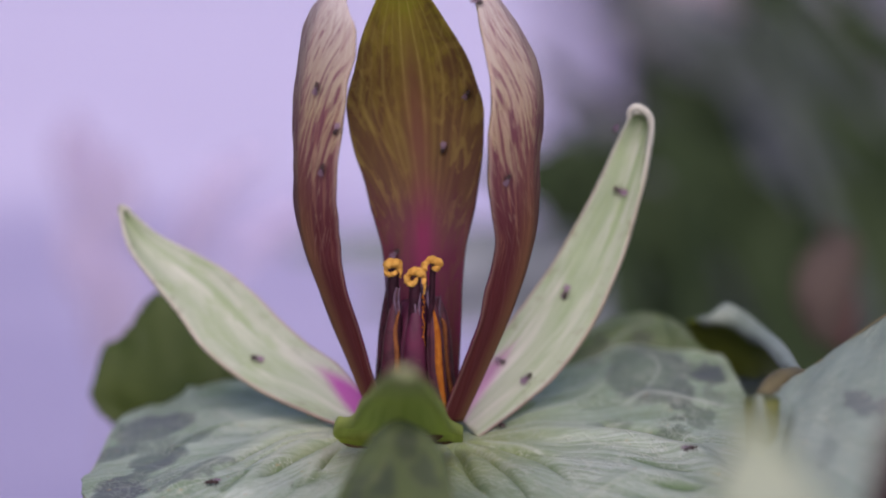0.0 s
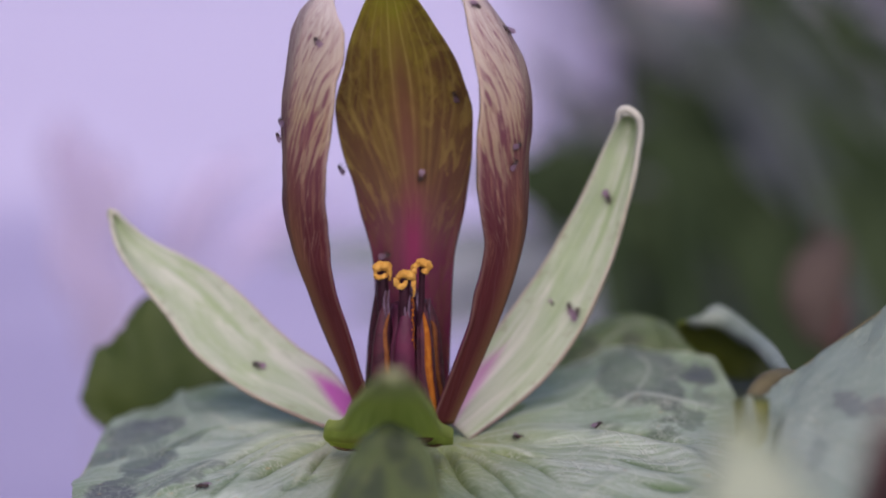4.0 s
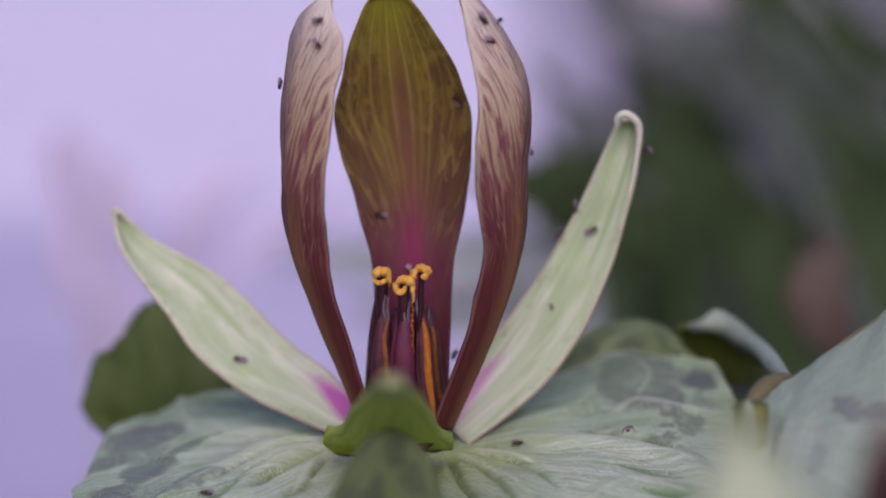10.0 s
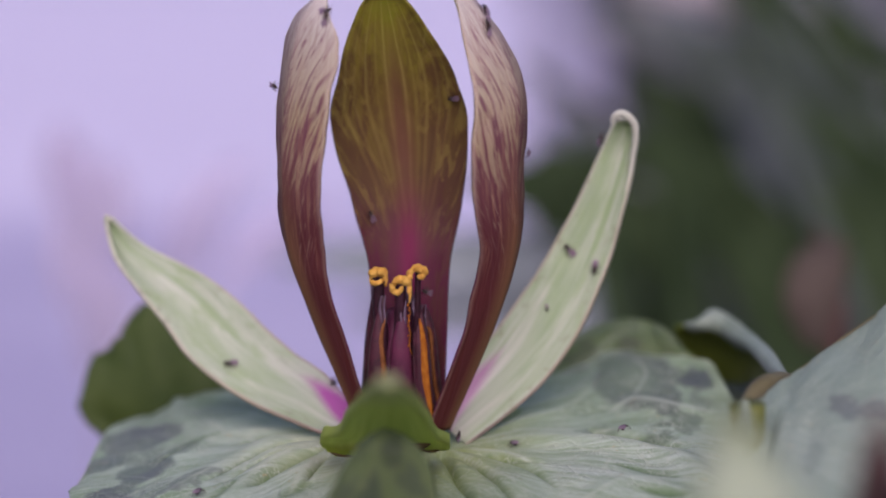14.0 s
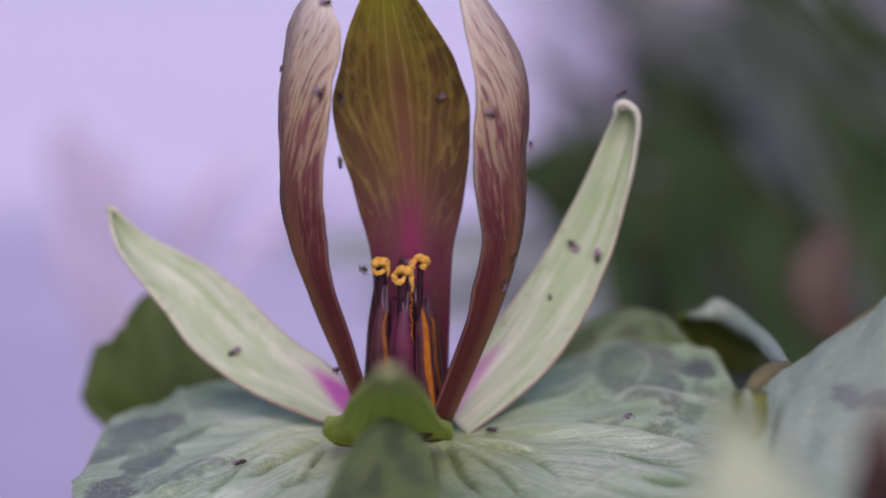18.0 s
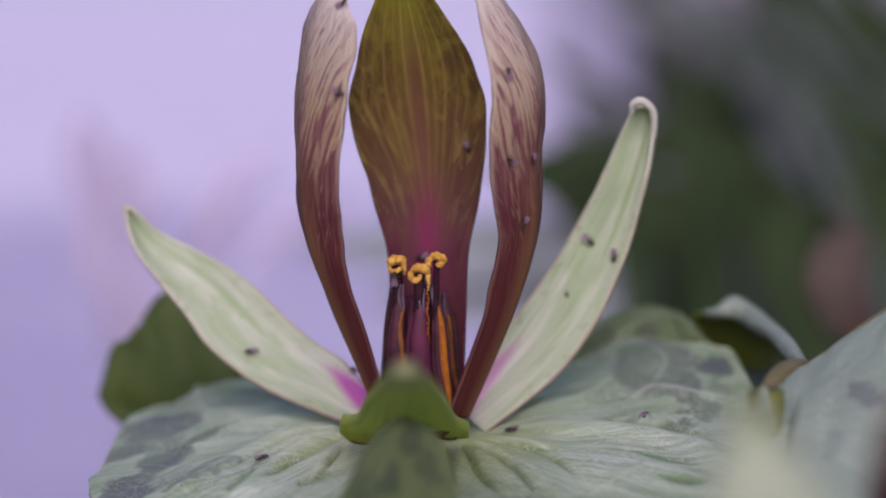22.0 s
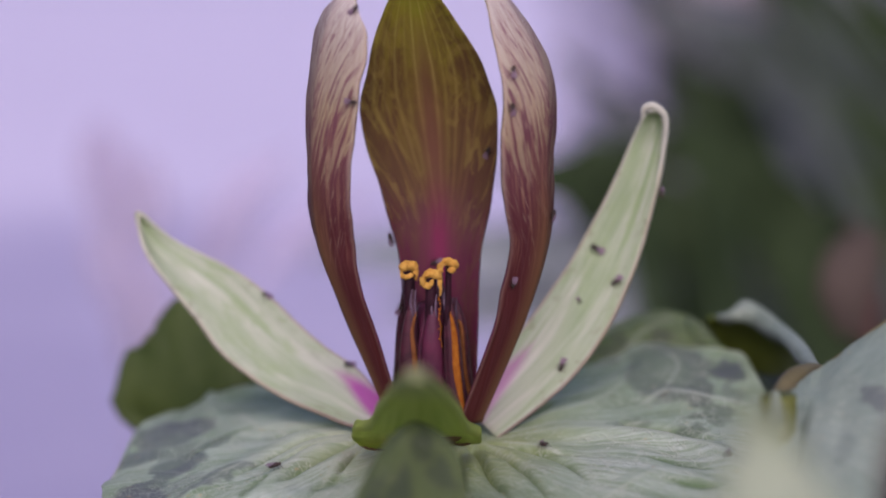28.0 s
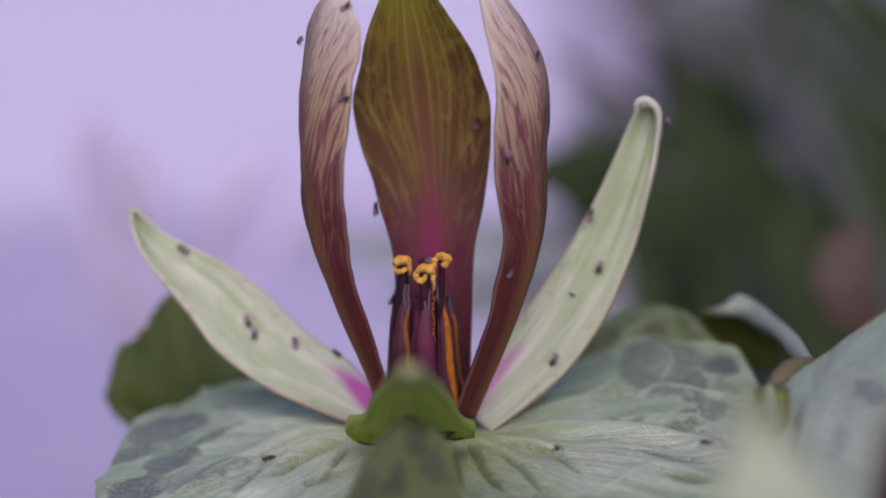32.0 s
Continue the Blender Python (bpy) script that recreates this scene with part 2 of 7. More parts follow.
    col = s.mix(s.calc("MULTIPLY", keel, s.ramp(v, [(0.30, 1.0), (0.6, 0.0)])), col, (0.20, 0.10, 0.05))
    return s.done(col, s.calc("ADD", lines, flame), 0.3, 0.0002)


def sepal_top(name="sepal_top", side=0.78, reach=0.27, vivid=0.95, tones=((0.30, 0.385, 0.225), (0.41, 0.47, 0.35), (0.56, 0.585, 0.51))):
    """Pale green with long soft streaks, pinkish rim and a magenta foot."""
    s = Shader(name, 0.55, 0.35, translucent=0.25)
    u, v = s.split(s.uv)
    du = s.calc("ABSOLUTE", s.calc("SUBTRACT", u, 0.5))
    streak = s.noise(s.scaled(s.uv, (4.5, 2.2, 1)), 1.0, 4, 0.6, 0.8)
    fine = s.noise(s.scaled(s.uv, (60, 5, 1)), 1.0, 3)
    cloud = s.noise(s.obj, 160, 3)
    base = s.ramp(streak, [(0.29, tones[0]), (0.47, tones[1]), (0.64, tones[2])])
    base = s.mix(s.calc("MULTIPLY", s.ramp(s.noise(s.scaled(s.uv, (4.0, 6.5, 1)), 1.3, 5, 0.65), [(0.50, 0.0), (0.64, 0.6)]), s.ramp(v, [(0.15, 0.0), (0.4, 1.0)])), base, (0.27, 0.37, 0.17))
    # green tip, deepened in colour for the shade inside the hood
    base = s.mix(s.ramp(v, [(0.78, 0.0), (0.97, 0.75)]), base, (0.13, 0.22, 0.045))
    base = s.mix(s.calc("MULTIPLY", s.ramp(cloud, [(0.5, 0.0), (0.7, 1.0)]), 0.3), base, (0.40, 0.50, 0.30))
    base = s.mix(s.calc("MULTIPLY", s.ramp(fine, [(0.56, 0.0), (0.7, 1.0)]), 0.25), base, (0.60, 0.64, 0.54))
    rim = s.calc("MAXIMUM", s.ramp(du, [(0.455, 0.0), (0.49, 0.75)]), s.ramp(v, [(0.965, 0.0), (0.985, 0.9)]))
    base = s.mix(rim, base, s.ramp(v, [(0.06, (0.20, 0.075, 0.10)), (0.25, (0.38, 0.26, 0.22)), (0.55, (0.52, 0.44, 0.37)), (0.75, (0.64, 0.62, 0.54))]))
    off = s.calc("MULTIPLY", s.calc("ABSOLUTE", s.calc("SUBTRACT", u, side)), 0.5)
    foot = s.ramp(s.calc("ADD", s.calc("ADD", v, off), s.calc("MULTIPLY", s.calc("SUBTRACT", fine, 0.5), 0.10)), [(reach * 0.65, 1.0), (reach, 0.0)])
    blush = s.ramp(s.calc("ADD", v, off), [(0.16, 0.5), (0.42, 0.0)])
    base = s.mix(s.calc("MULTIPLY", blush, s.ramp(streak, [(0.35, 0.3), (0.6, 1.0)])), base, (0.60, 0.54, 0.55))
    base = s.mix(s.calc("MULTIPLY", foot, vivid), base, (0.42, 0.075, 0.36))
    stain = s.calc("MULTIPLY", s.ramp(s.noise(s.obj, 700, 3), [(0.58, 0.0), (0.68, 0.4)]), s.ramp(du, [(0.24, 0.0), (0.42, 1.0)]))
    base = s.mix(stain, base, (0.24, 0.22, 0.15))
    return s.done(base, s.calc("ADD", fine, streak), 0.3, 0.00025)


def sepal_back(name="sepal_back", light=(0.27, 0.40, 0.06), dark=(0.18, 0.30, 0.04), lobe=0.0):
    s = Shader(name, 0.5, 0.35, translucent=0.7 if lobe else 0.25)
    u, v = s.split(s.uv)
    streak = s.noise(s.scaled(s.uv, (16, 2, 1)), 1.0, 3)
    du = s.calc("ABSOLUTE", s.calc("SUBTRACT", u, 0.5))
    col = s.mix(s.ramp(streak, [(0.35, 0.0), (0.65, 1.0)]), dark, light)
    tip = s.ramp(v, [(0.75, 0.0), (0.98, 0.8)])
    col = s.mix(tip, col, (0.54, 0.57, 0.40))
    col = s.mix(s.ramp(du, [(0.42, 0.0), (0.495, 0.45)]), col, (0.34, 0.40, 0.12))
    # foot lobes: brighter green, their gloss painted into the colour
    col = s.mix(s.ramp(v, [(0.08, lobe), (0.26, 0.0)]), col, (0.34, 0.47, 0.03))
    col = s.mix(s.ramp(v, [(0.0, 0.8), (0.03, 0.0)]), col, (0.10, 0.035, 0.025))
    return s.done(col, streak, 0.3, 0.0002)


def leaf_top(name="leaf_top", pale=(0.385, 0.46, 0.375), green=(0.17, 0.25, 0.145), blotch=(0.085, 0.09, 0.115), silver=(0.54, 0.59, 0.57), yellow=(0.40, 0.42, 0.19), lines=1.0):
    """Glaucous grey-green: dark blotches, pale raised veins with a silvery bloom between them, green furrows, yellowish at the foot."""
    s = Shader(name, 0.6, 0.28, translucent=0.1)
    u, v = s.split(s.uv)
    du = s.calc("ABSOLUTE", s.calc("SUBTRACT", u, 0.5))
    big, cloud, grain = s.noise(s.obj, 75, 3, 0.5, 0.4), s.noise(s.obj, 260, 4, 0.6), s.noise(s.obj, 1500, 3, 0.6)
    ox, oy = s.split(s.obj)
    turn = s.calc("DIVIDE", s.calc("ARCTAN2", oy, ox), 2 * math.pi)
    far = s.calc("SQRT", s.calc("ADD", s.calc("MULTIPLY", ox, ox), s.calc("MULTIPLY", oy, oy)))
    rays = s.noise(s.join(s.calc("MULTIPLY", turn, 58.0), s.calc("MULTIPLY", far, 55.0)), 1.0, 4, 0.6, 0.15)
    col = s.mix(s.ramp(s.calc("ADD", s.calc("MULTIPLY", rays, 0.5), s.calc("MULTIPLY", big, 0.5)), [(0.36, 0.0), (0.62, 1.0)]), green, pale)
    bloom = s.calc("MULTIPLY", s.mask("bloom"), s.ramp(s.calc("ADD", s.calc("MULTIPLY", rays, 0.6), s.calc("MULTIPLY", cloud, 0.4)), [(0.36, 0.1), (0.60, 1.0)]))
    col = s.mix(s.calc("MULTIPLY", bloom, 0.5), col, silver)
    fibre = s.noise(s.join(s.calc("MULTIPLY", turn, 420.0), s.calc("MULTIPLY", far, 650.0)), 1.0, 4, 0.65, 0.2)
    col = s.mix(s.ramp(fibre, [(0.50, 0.0), (0.66, 0.22 * lines)]), col, tuple(min(1.0, c * 1.25) for c in silver))
    col = s.mix(s.ramp(fibre, [(0.34, 0.3), (0.48, 0.0)]), col, green)
    col = s.mix(s.calc("MULTIPLY", s.ramp(cloud, [(0.48, 0.0), (0.66, 1.0)]), 0.3), col, green)
    ridge = s.noise(s.join(s.calc("MULTIPLY", turn, 90.0), s.calc("MULTIPLY", far, 28.0)), 1.0, 3, 0.5, 0.1)
    crest = s.calc("MULTIPLY", s.ramp(ridge, [(0.455, 0.0), (0.485, 1.0), (0.50, 1.0), (0.53, 0.0)]), s.ramp(cloud, [(0.35, 0.3), (0.6, 1.0)]))
    col = s.mix(s.calc("MULTIPLY", crest, s.calc("MULTIPLY", s.mask("bloom"), 0.42 * lines)), col, tuple(min(1.0, c * 1.2) for c in silver))
    col = s.mix(s.calc("MULTIPLY", s.ramp(ridge, [(0.52, 0.0), (0.57, 0.6), (0.63, 0.0)]), 0.7 * lines), col, green)
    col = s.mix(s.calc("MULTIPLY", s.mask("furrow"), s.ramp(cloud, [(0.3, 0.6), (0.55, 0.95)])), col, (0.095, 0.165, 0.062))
    col = s.mix(s.calc("MULTIPLY", s.mask("blotch"), s.ramp(cloud, [(0.3, 1.0), (0.7, 0.78)])), col, s.mix(s.ramp(big, [(0.4, 0.0), (0.6, 1.0)]), blotch, tuple(0.6 * a + 0.4 * b for a, b in zip(blotch, green))))
    col = s.mix(s.calc("MULTIPLY", s.mask("yellow"), s.ramp(rays, [(0.35, 0.35), (0.6, 0.9)])), col, yellow)
    warp = s.calc("MULTIPLY", s.noise(s.obj, 160, 3), 0.12)
    web = s.cells(s.scaled(s.join(s.calc("ADD", u, warp), s.calc("ADD", v, warp)), (9, 7, 1)), 1.0)
    small = s.cells(s.scaled(s.join(s.calc("ADD", u, warp), s.calc("ADD", v, warp)), (44, 34, 1)), 1.0)
    net = s.calc("MULTIPLY", s.ramp(web, [(0.0, 0.34), (0.045, 0.0)]), s.ramp(s.noise(s.obj, 110, 2), [(0.42, 0.0), (0.58, 1.0)]))
    net = s.calc("MAXIMUM", net, s.calc("MULTIPLY", s.ramp(small, [(0.0, 0.75), (0.08, 0.0)]), s.ramp(cloud, [(0.45, 0.0), (0.6, 1.0)])))
    vein = s.calc("MAXIMUM", s.calc("MULTIPLY", s.mask("vein"), s.ramp(cloud, [(0.3, 0.5), (0.55, 0.95)])), net)
    col = s.mix(s.calc("MULTIPLY", vein, 0.8 * lines), col, (0.47, 0.51, 0.42))
    col = s.mix(s.ramp(du, [(0.488, 0.0), (0.5, 0.55)]), col, (0.40, 0.36, 0.25))
    speck = s.ramp(s.noise(s.obj, 900, 2), [(0.69, 0.0), (0.76, 0.55)])
    col = s.mix(speck, col, (0.42, 0.30, 0.16))
    # fine white glints painted into the colour as specks
    glint = s.calc("MULTIPLY", s.ramp(grain, [(0.58, 0.0), (0.68, 0.45)]), s.calc("MULTIPLY", s.mask("bloom"), s.ramp(cloud, [(0.42, 0.0), (0.6, 1.0)])))
    col = s.mix(s.calc("MULTIPLY", glint, lines), col, (0.70, 0.74, 0.72))
    hgt = s.calc("ADD", s.calc("ADD", s.calc("ADD", s.calc("ADD", s.calc("MULTIPLY", fibre, 0.2), s.calc("MULTIPLY", crest, 0.25)), s.calc("MULTIPLY", rays, 0.9)), s.calc("MULTIPLY", cloud, 0.6)), s.calc("SUBTRACT", s.calc("MULTIPLY", grain, 0.25), s.calc("MULTIPLY", net, 0.5)))
    return s.done(col, hgt, 0.55, 0.0006, s.ramp(cloud, [(0.3, 0.40), (0.7, 0.60)]))


def plain(name, a, b, scale, rough=0.6, spec=0.3, bump=0.3, dist=0.0003, translucent=0.0, stretch=(1, 1, 1), metal=0.0):
    s = Shader(name, rough, spec, translucent=translucent)
    big = s.noise(s.scaled(s.obj, stretch), scale, 4, 0.6)
    fine = s.noise(s.scaled(s.obj, stretch), scale * 6, 3)
    col = s.mix(s.ramp(big, [(0.35, 0.0), (0.65, 1.0)]), a, b)
    col = s.mix(s.calc("MULTIPLY", fine, 0.3), col, a)
    return s.done(col, s.calc("ADD", big, fine), bump, dist)


PETAL_IN, PETAL_OUT, PETAL_OUT_TURNED = petal_inner(), petal_outer(), petal_outer("petal_outer_turned", True)
SEPAL_TOP, SEPAL_BACK = sepal_top(), sepal_back(light=(0.38, 0.50, 0.075), dark=(0.25, 0.38, 0.05))
HOOD = plain("sepal_rim", (0.52, 0.52, 0.45), (0.66, 0.64, 0.58), 500, translucent=0.2)
SEPAL_FRONT = sepal_back("sepal_under", (0.70, 0.81, 0.25), (0.58, 0.71, 0.19), 0.8)
SEPAL_TOP_LOW = sepal_top("sepal_top_low", 0.24, 0.20, 0.62, ((0.23, 0.32, 0.16), (0.335, 0.405, 0.27), (0.50, 0.53, 0.44)))
LEAF, LEAF_BACK = leaf_top(), sepal_back("leaf_back", (0.16, 0.21, 0.07), (0.10, 0.14, 0.05))
LEAF_RIGHT = leaf_top("leaf_sage", (0.32, 0.40, 0.29), (0.165, 0.235, 0.13), (0.085, 0.098, 0.094), (0.50, 0.55, 0.53), (0.25, 0.30, 0.10))
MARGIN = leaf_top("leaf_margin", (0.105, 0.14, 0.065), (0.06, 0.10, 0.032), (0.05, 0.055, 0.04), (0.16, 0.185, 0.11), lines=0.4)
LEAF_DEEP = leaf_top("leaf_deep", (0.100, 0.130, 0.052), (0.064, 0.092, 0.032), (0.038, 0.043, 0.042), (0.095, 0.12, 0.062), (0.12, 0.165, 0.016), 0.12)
LEAF_NEAR = leaf_top("leaf_bluish", (0.225, 0.28, 0.245), (0.165, 0.22, 0.185), (0.085, 0.09, 0.11), (0.28, 0.33, 0.30), lines=0.4)
ROLL_PALE = plain("leaf_roll_pale", (0.18, 0.225, 0.185), (0.255, 0.30, 0.26), 160, 0.45, 0.4, translucent=0.1)
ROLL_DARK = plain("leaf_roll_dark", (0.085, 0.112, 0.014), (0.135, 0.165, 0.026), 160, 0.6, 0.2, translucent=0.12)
LEAF_YELLOW = plain("leaf_yellowing", (0.37, 0.42, 0.28), (0.46, 0.51, 0.37), 120, translucent=0.2)
LEAF_DARK = plain("leaf_dark", (0.032, 0.056, 0.008), (0.066, 0.094, 0.022), 80, translucent=0.15)
DRY_RED = plain("dry_leaf_red", (0.066, 0.034, 0.032), (0.096, 0.050, 0.046), 60, 0.8, 0.2)
DRY_ROSY = plain("dry_leaf_rosy", (0.15, 0.084, 0.088), (0.20, 0.112, 0.114), 60, 0.8, 0.2)
BUD = plain("olive_bud", (0.075, 0.085, 0.015), (0.115, 0.125, 0.025), 300)
WHORL = plain("tan_foot", (0.10, 0.085, 0.042), (0.15, 0.13, 0.07), 200, translucent=0.1)
STEM = plain("stem", (0.10, 0.06, 0.04), (0.16, 0.13, 0.06), 200)
STYLE = plain("style_blackish", (0.016, 0.005, 0.010), (0.040, 0.011, 0.022), 600, 0.6, 0.15)
POLLEN_BROWN = plain("pollen_spent", (0.14, 0.05, 0.018), (0.24, 0.09, 0.03), 900, 0.8, 0.15, 0.6)
LILAC = plain("lilac_thread", (0.07, 0.04, 0.07), (0.15, 0.10, 0.15), 900)
BROWN = plain("dark_brown", (0.045, 0.026, 0.008), (0.10, 0.065, 0.016), 500, 0.6, 0.3)
OVARY = plain("ovary_skin", (0.050, 0.008, 0.026), (0.105, 0.014, 0.046), 250, 0.5, 0.4)
STAMEN = plain("stamen_purple", (0.028, 0.007, 0.014), (0.085, 0.018, 0.036), 600, 0.5, 0.4)
POLLEN = plain("pollen_orange", (0.30, 0.085, 0.012), (0.44, 0.16, 0.02), 1200, 0.85, 0.1, 0.8)
STIGMA = plain("stigma_yellow", (0.56, 0.27, 0.045), (0.74, 0.43, 0.10), 1500, 0.8, 0.2, 0.8)
FLY_BODY = plain("fly_cuticle", (0.014, 0.008, 0.008), (0.050, 0.024, 0.022), 4000, 0.35, 0.5)
FLY_EYE = plain("fly_eye", (0.03, 0.006, 0.005), (0.06, 0.012, 0.01), 9000, 0.25, 0.6)
FLY_LEG = plain("fly_leg", (0.02, 0.014, 0.010), (0.04, 0.026, 0.02), 4000, 0.5, 0.4)


def graded_paving():
    """Pale lilac-grey paving; the light growing with distance is painted into its colour."""
    s = Shader("lilac_grey_paving", 0.5, 0.5)
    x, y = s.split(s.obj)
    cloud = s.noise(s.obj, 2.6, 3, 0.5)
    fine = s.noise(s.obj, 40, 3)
    # distance along y plus noise, which drives the painted brightening
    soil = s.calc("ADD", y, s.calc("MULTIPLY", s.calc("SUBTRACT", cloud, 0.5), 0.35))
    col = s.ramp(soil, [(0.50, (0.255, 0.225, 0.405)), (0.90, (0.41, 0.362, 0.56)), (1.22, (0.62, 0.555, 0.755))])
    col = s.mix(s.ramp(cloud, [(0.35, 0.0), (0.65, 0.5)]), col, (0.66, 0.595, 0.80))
    return s.done(s.mix(s.calc("MULTIPLY", fine, 0.2), col, (0.40, 0.35, 0.50)), fine, 0.2, 0.001)


PAVING = graded_paving()


def wing_film():
    s = Shader("wing_film", 0.18, 0.7, translucent=0.35)
    # the lilac tone is sky sheen put into the wing colour
    col = s.mix(s.noise(s.obj, 3000, 3), (0.38, 0.25, 0.36), (0.55, 0.40, 0.53))
    s.b.inputs["Alpha"].default_value = 0.35
    return s.done(col)


WING = wing_film()
SOIL = plain("dark_soil", (0.028, 0.028, 0.034), (0.052, 0.050, 0.058), 14, 0.95, 0.1, 1.0, 0.01)
EDGING = plain("grey_violet_edging", (0.29, 0.26, 0.38), (0.37, 0.335, 0.46), 9, 0.7, 0.3, 0.4, 0.002)
GRASS = plain("dark_grass", (0.022, 0.037, 0.016), (0.039, 0.058, 0.028), 30, 0.8, 0.08)
GREY_BLADE = plain("grey_green_blade", (0.046, 0.060, 0.055), (0.072, 0.087, 0.082), 30, 0.75, 0.12)
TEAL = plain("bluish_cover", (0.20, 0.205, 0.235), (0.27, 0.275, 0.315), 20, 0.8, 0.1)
MAUVE_BLADE = plain("mauve_grey_blade", (0.075, 0.080, 0.092), (0.115, 0.12, 0.135), 40, 0.6)
SAGE_BLADE = plain("sage_grey_blade", (0.17, 0.195, 0.22), (0.23, 0.255, 0.29), 40, 0.6)
DRY = plain("dry_leaf", (0.056, 0.043, 0.037), (0.078, 0.058, 0.050), 60, 0.8, 0.2)
DRY_PINK = plain("dry_leaf_pinkish", (0.33, 0.27, 0.29), (0.42, 0.35, 0.37), 60, 0.8, 0.2)
DRY_PALE = plain("dry_leaf_pale", (0.385, 0.34, 0.51), (0.44, 0.39, 0.57), 60, 0.8, 0.2)


# ---- shape helpers (millimetres in, metres out) ----
MM = 0.001
V = Vector


def curve(points, f):
    """Catmull-Rom through points at f from 0 to 1."""
    n = len(points) - 1
    if n == 0:
        return points[0]
    x = min(max(f, 0.0), 1.0) * n
    i = min(int(x), n - 1)
    t = x - i
    p0, p1, p2, p3 = points[max(i - 1, 0)], points[i], points[i + 1], points[min(i + 2, n)]
    return 0.5 * (2 * p1 + (p2 - p0) * t + (2 * p0 - 5 * p1 + 4 * p2 - p3) * t * t + (3 * p1 - p0 - 3 * p2 + p3) * t * t * t)


def part(name, mesh, material, parent=None, label=""):
    if isinstance(mesh, bmesh.types.BMesh):
        bm, mesh = mesh, bpy.data.meshes.new(name)
        bm.to_mesh(mesh)
        bm.free()
        mesh.polygons.foreach_set("use_smooth", [True] * len(mesh.polygons))
    for m in material if isinstance(material, (tuple, list)) else (material,):
        mesh.materials.append(m)
    ob = new(name, mesh)
    ob.parent = parent
    if label:
        ob["label"] = label
    return ob


def blade(spine, sides, widths, cups=(0.2,), ruffle=0.0, nv=40, nu=14, skew=0.0, seed=0.0, fold=0.0):
    """A leaf-like sheet as a bmesh. Front face: side x along. cups: bow of the cross-section; fold: sharpness of the midrib; skew: shear of the ends."""
    spine = [V(p) * MM for p in spine]
    sides = [V(p).normalized() for p in sides]
    widths, cups = [w * MM for w in widths], list(cups)
    bm = bmesh.new()
    uv = bm.loops.layers.uv.new("UVMap")
    grid = []
    for i in range(nv + 1):
        f = i / nv
        c = curve(spine, f)
        tan = (curve(spine, min(f + 0.01, 1)) - curve(spine, max(f - 0.01, 0))).normalized()
        side = curve(sides, f)
        side = (side - tan * side.dot(tan)).normalized()
        nor = side.cross(tan)
        w, cup = max(curve(widths, f), 0.00005), curve(cups, f)
        row = []
        for j in range(nu + 1):
            u = 2 * j / nu - 1
            wav = ruffle * MM * abs(u) ** 2 * (noise.noise(V((f * 7 + seed, u * 1.2, seed))) + 0.5 * noise.noise(V((f * 17 + seed, u * 3, seed))))
            edge = 1 + 0.03 * noise.noise(V((f * 12, u, seed + 5)))
            row.append((bm.verts.new(c + side * w * u * edge + nor * (w * (cup * u * u + fold * abs(u)) + wav) + tan * skew * MM * u), (j / nu, f)))
        grid.append(row)
    for i in range(nv):
        for j in range(nu):
            quad = (grid[i][j], grid[i][j + 1], grid[i + 1][j + 1], grid[i + 1][j])
            face = bm.faces.new([q[0] for q in quad])
            for loop, q in zip(face.loops, quad):
                loop[uv].uv = q[1]
    return bm


def ruled(edge_a, edge_b, bow=0.0, nv=48, nu=16, ruffle=0.0, seed=0.0):
    """A sheet between two edge curves (millimetres), bowed along its normal in the middle. Front face: from a to b, then along."""
    a, b = [V(p) * MM for p in edge_a], [V(p) * MM for p in edge_b]
    bm = bmesh.new()
    uv = bm.loops.layers.uv.new("UVMap")
    grid = []
    for i in range(nv + 1):
        f = i / nv
        p, q = curve(a, f), curve(b, f)
        tan = curve(a, min(f + 0.02, 1)) + curve(b, min(f + 0.02, 1)) - curve(a, max(f - 0.02, 0)) - curve(b, max(f - 0.02, 0))
        nor = (q - p).cross(tan).normalized()
        row = []
        for j in range(nu + 1):
            u = j / nu
            w = ruffle * MM * (noise.noise(V((f * 6 + seed, u * 2, seed))) + 0.5 * noise.noise(V((f * 15 + seed, u * 5, seed))))
            row.append((bm.verts.new(p.lerp(q, u) + nor * (bow * MM * 4 * u * (1 - u) + w)), (u, f)))
        grid.append(row)
    for i in range(nv):
        for j in range(nu):
            quad = (grid[i][j], grid[i][j + 1], grid[i + 1][j + 1], grid[i + 1][j])
            face = bm.faces.new([q[0] for q in quad])
            for loop, q in zip(face.loops, quad):
                loop[uv].uv = q[1]
    return bm


def soft_noise(x, y, seed=0):
    """Smooth value noise from 0 to 1 over arrays."""
    table = np.random.RandomState(seed).rand(64, 64)
    xi, yi = np.floor(x).astype(int), np.floor(y).astype(int)
    fx, fy = x - xi, y - yi
    fx, fy = fx * fx * (3 - 2 * fx), fy * fy * (3 - 2 * fy)
    at = lambda i, j: table[(xi + i) % 64, (yi + j) % 64]
    return (at(0, 0) * (1 - fx) + at(1, 0) * fx) * (1 - fy) + (at(0, 1) * (1 - fx) + at(1, 1) * fx) * fy


def off_line(x, y, points, n=60):
    """How far each place lies from a curve through points, and how far along the curve, 0 to 1."""
    line = [curve([V((*p, 0)) for p in points], k / n) for k in range(n + 1)]
    best, along = np.full(x.shape, 1e9), np.zeros(x.shape)
    for k, p in enumerate(line):
        d = (x - p.x) ** 2 + (y - p.y) ** 2
        along = np.where(d < best, k / n, along)
        best = np.minimum(best, d)
    return np.sqrt(best), along


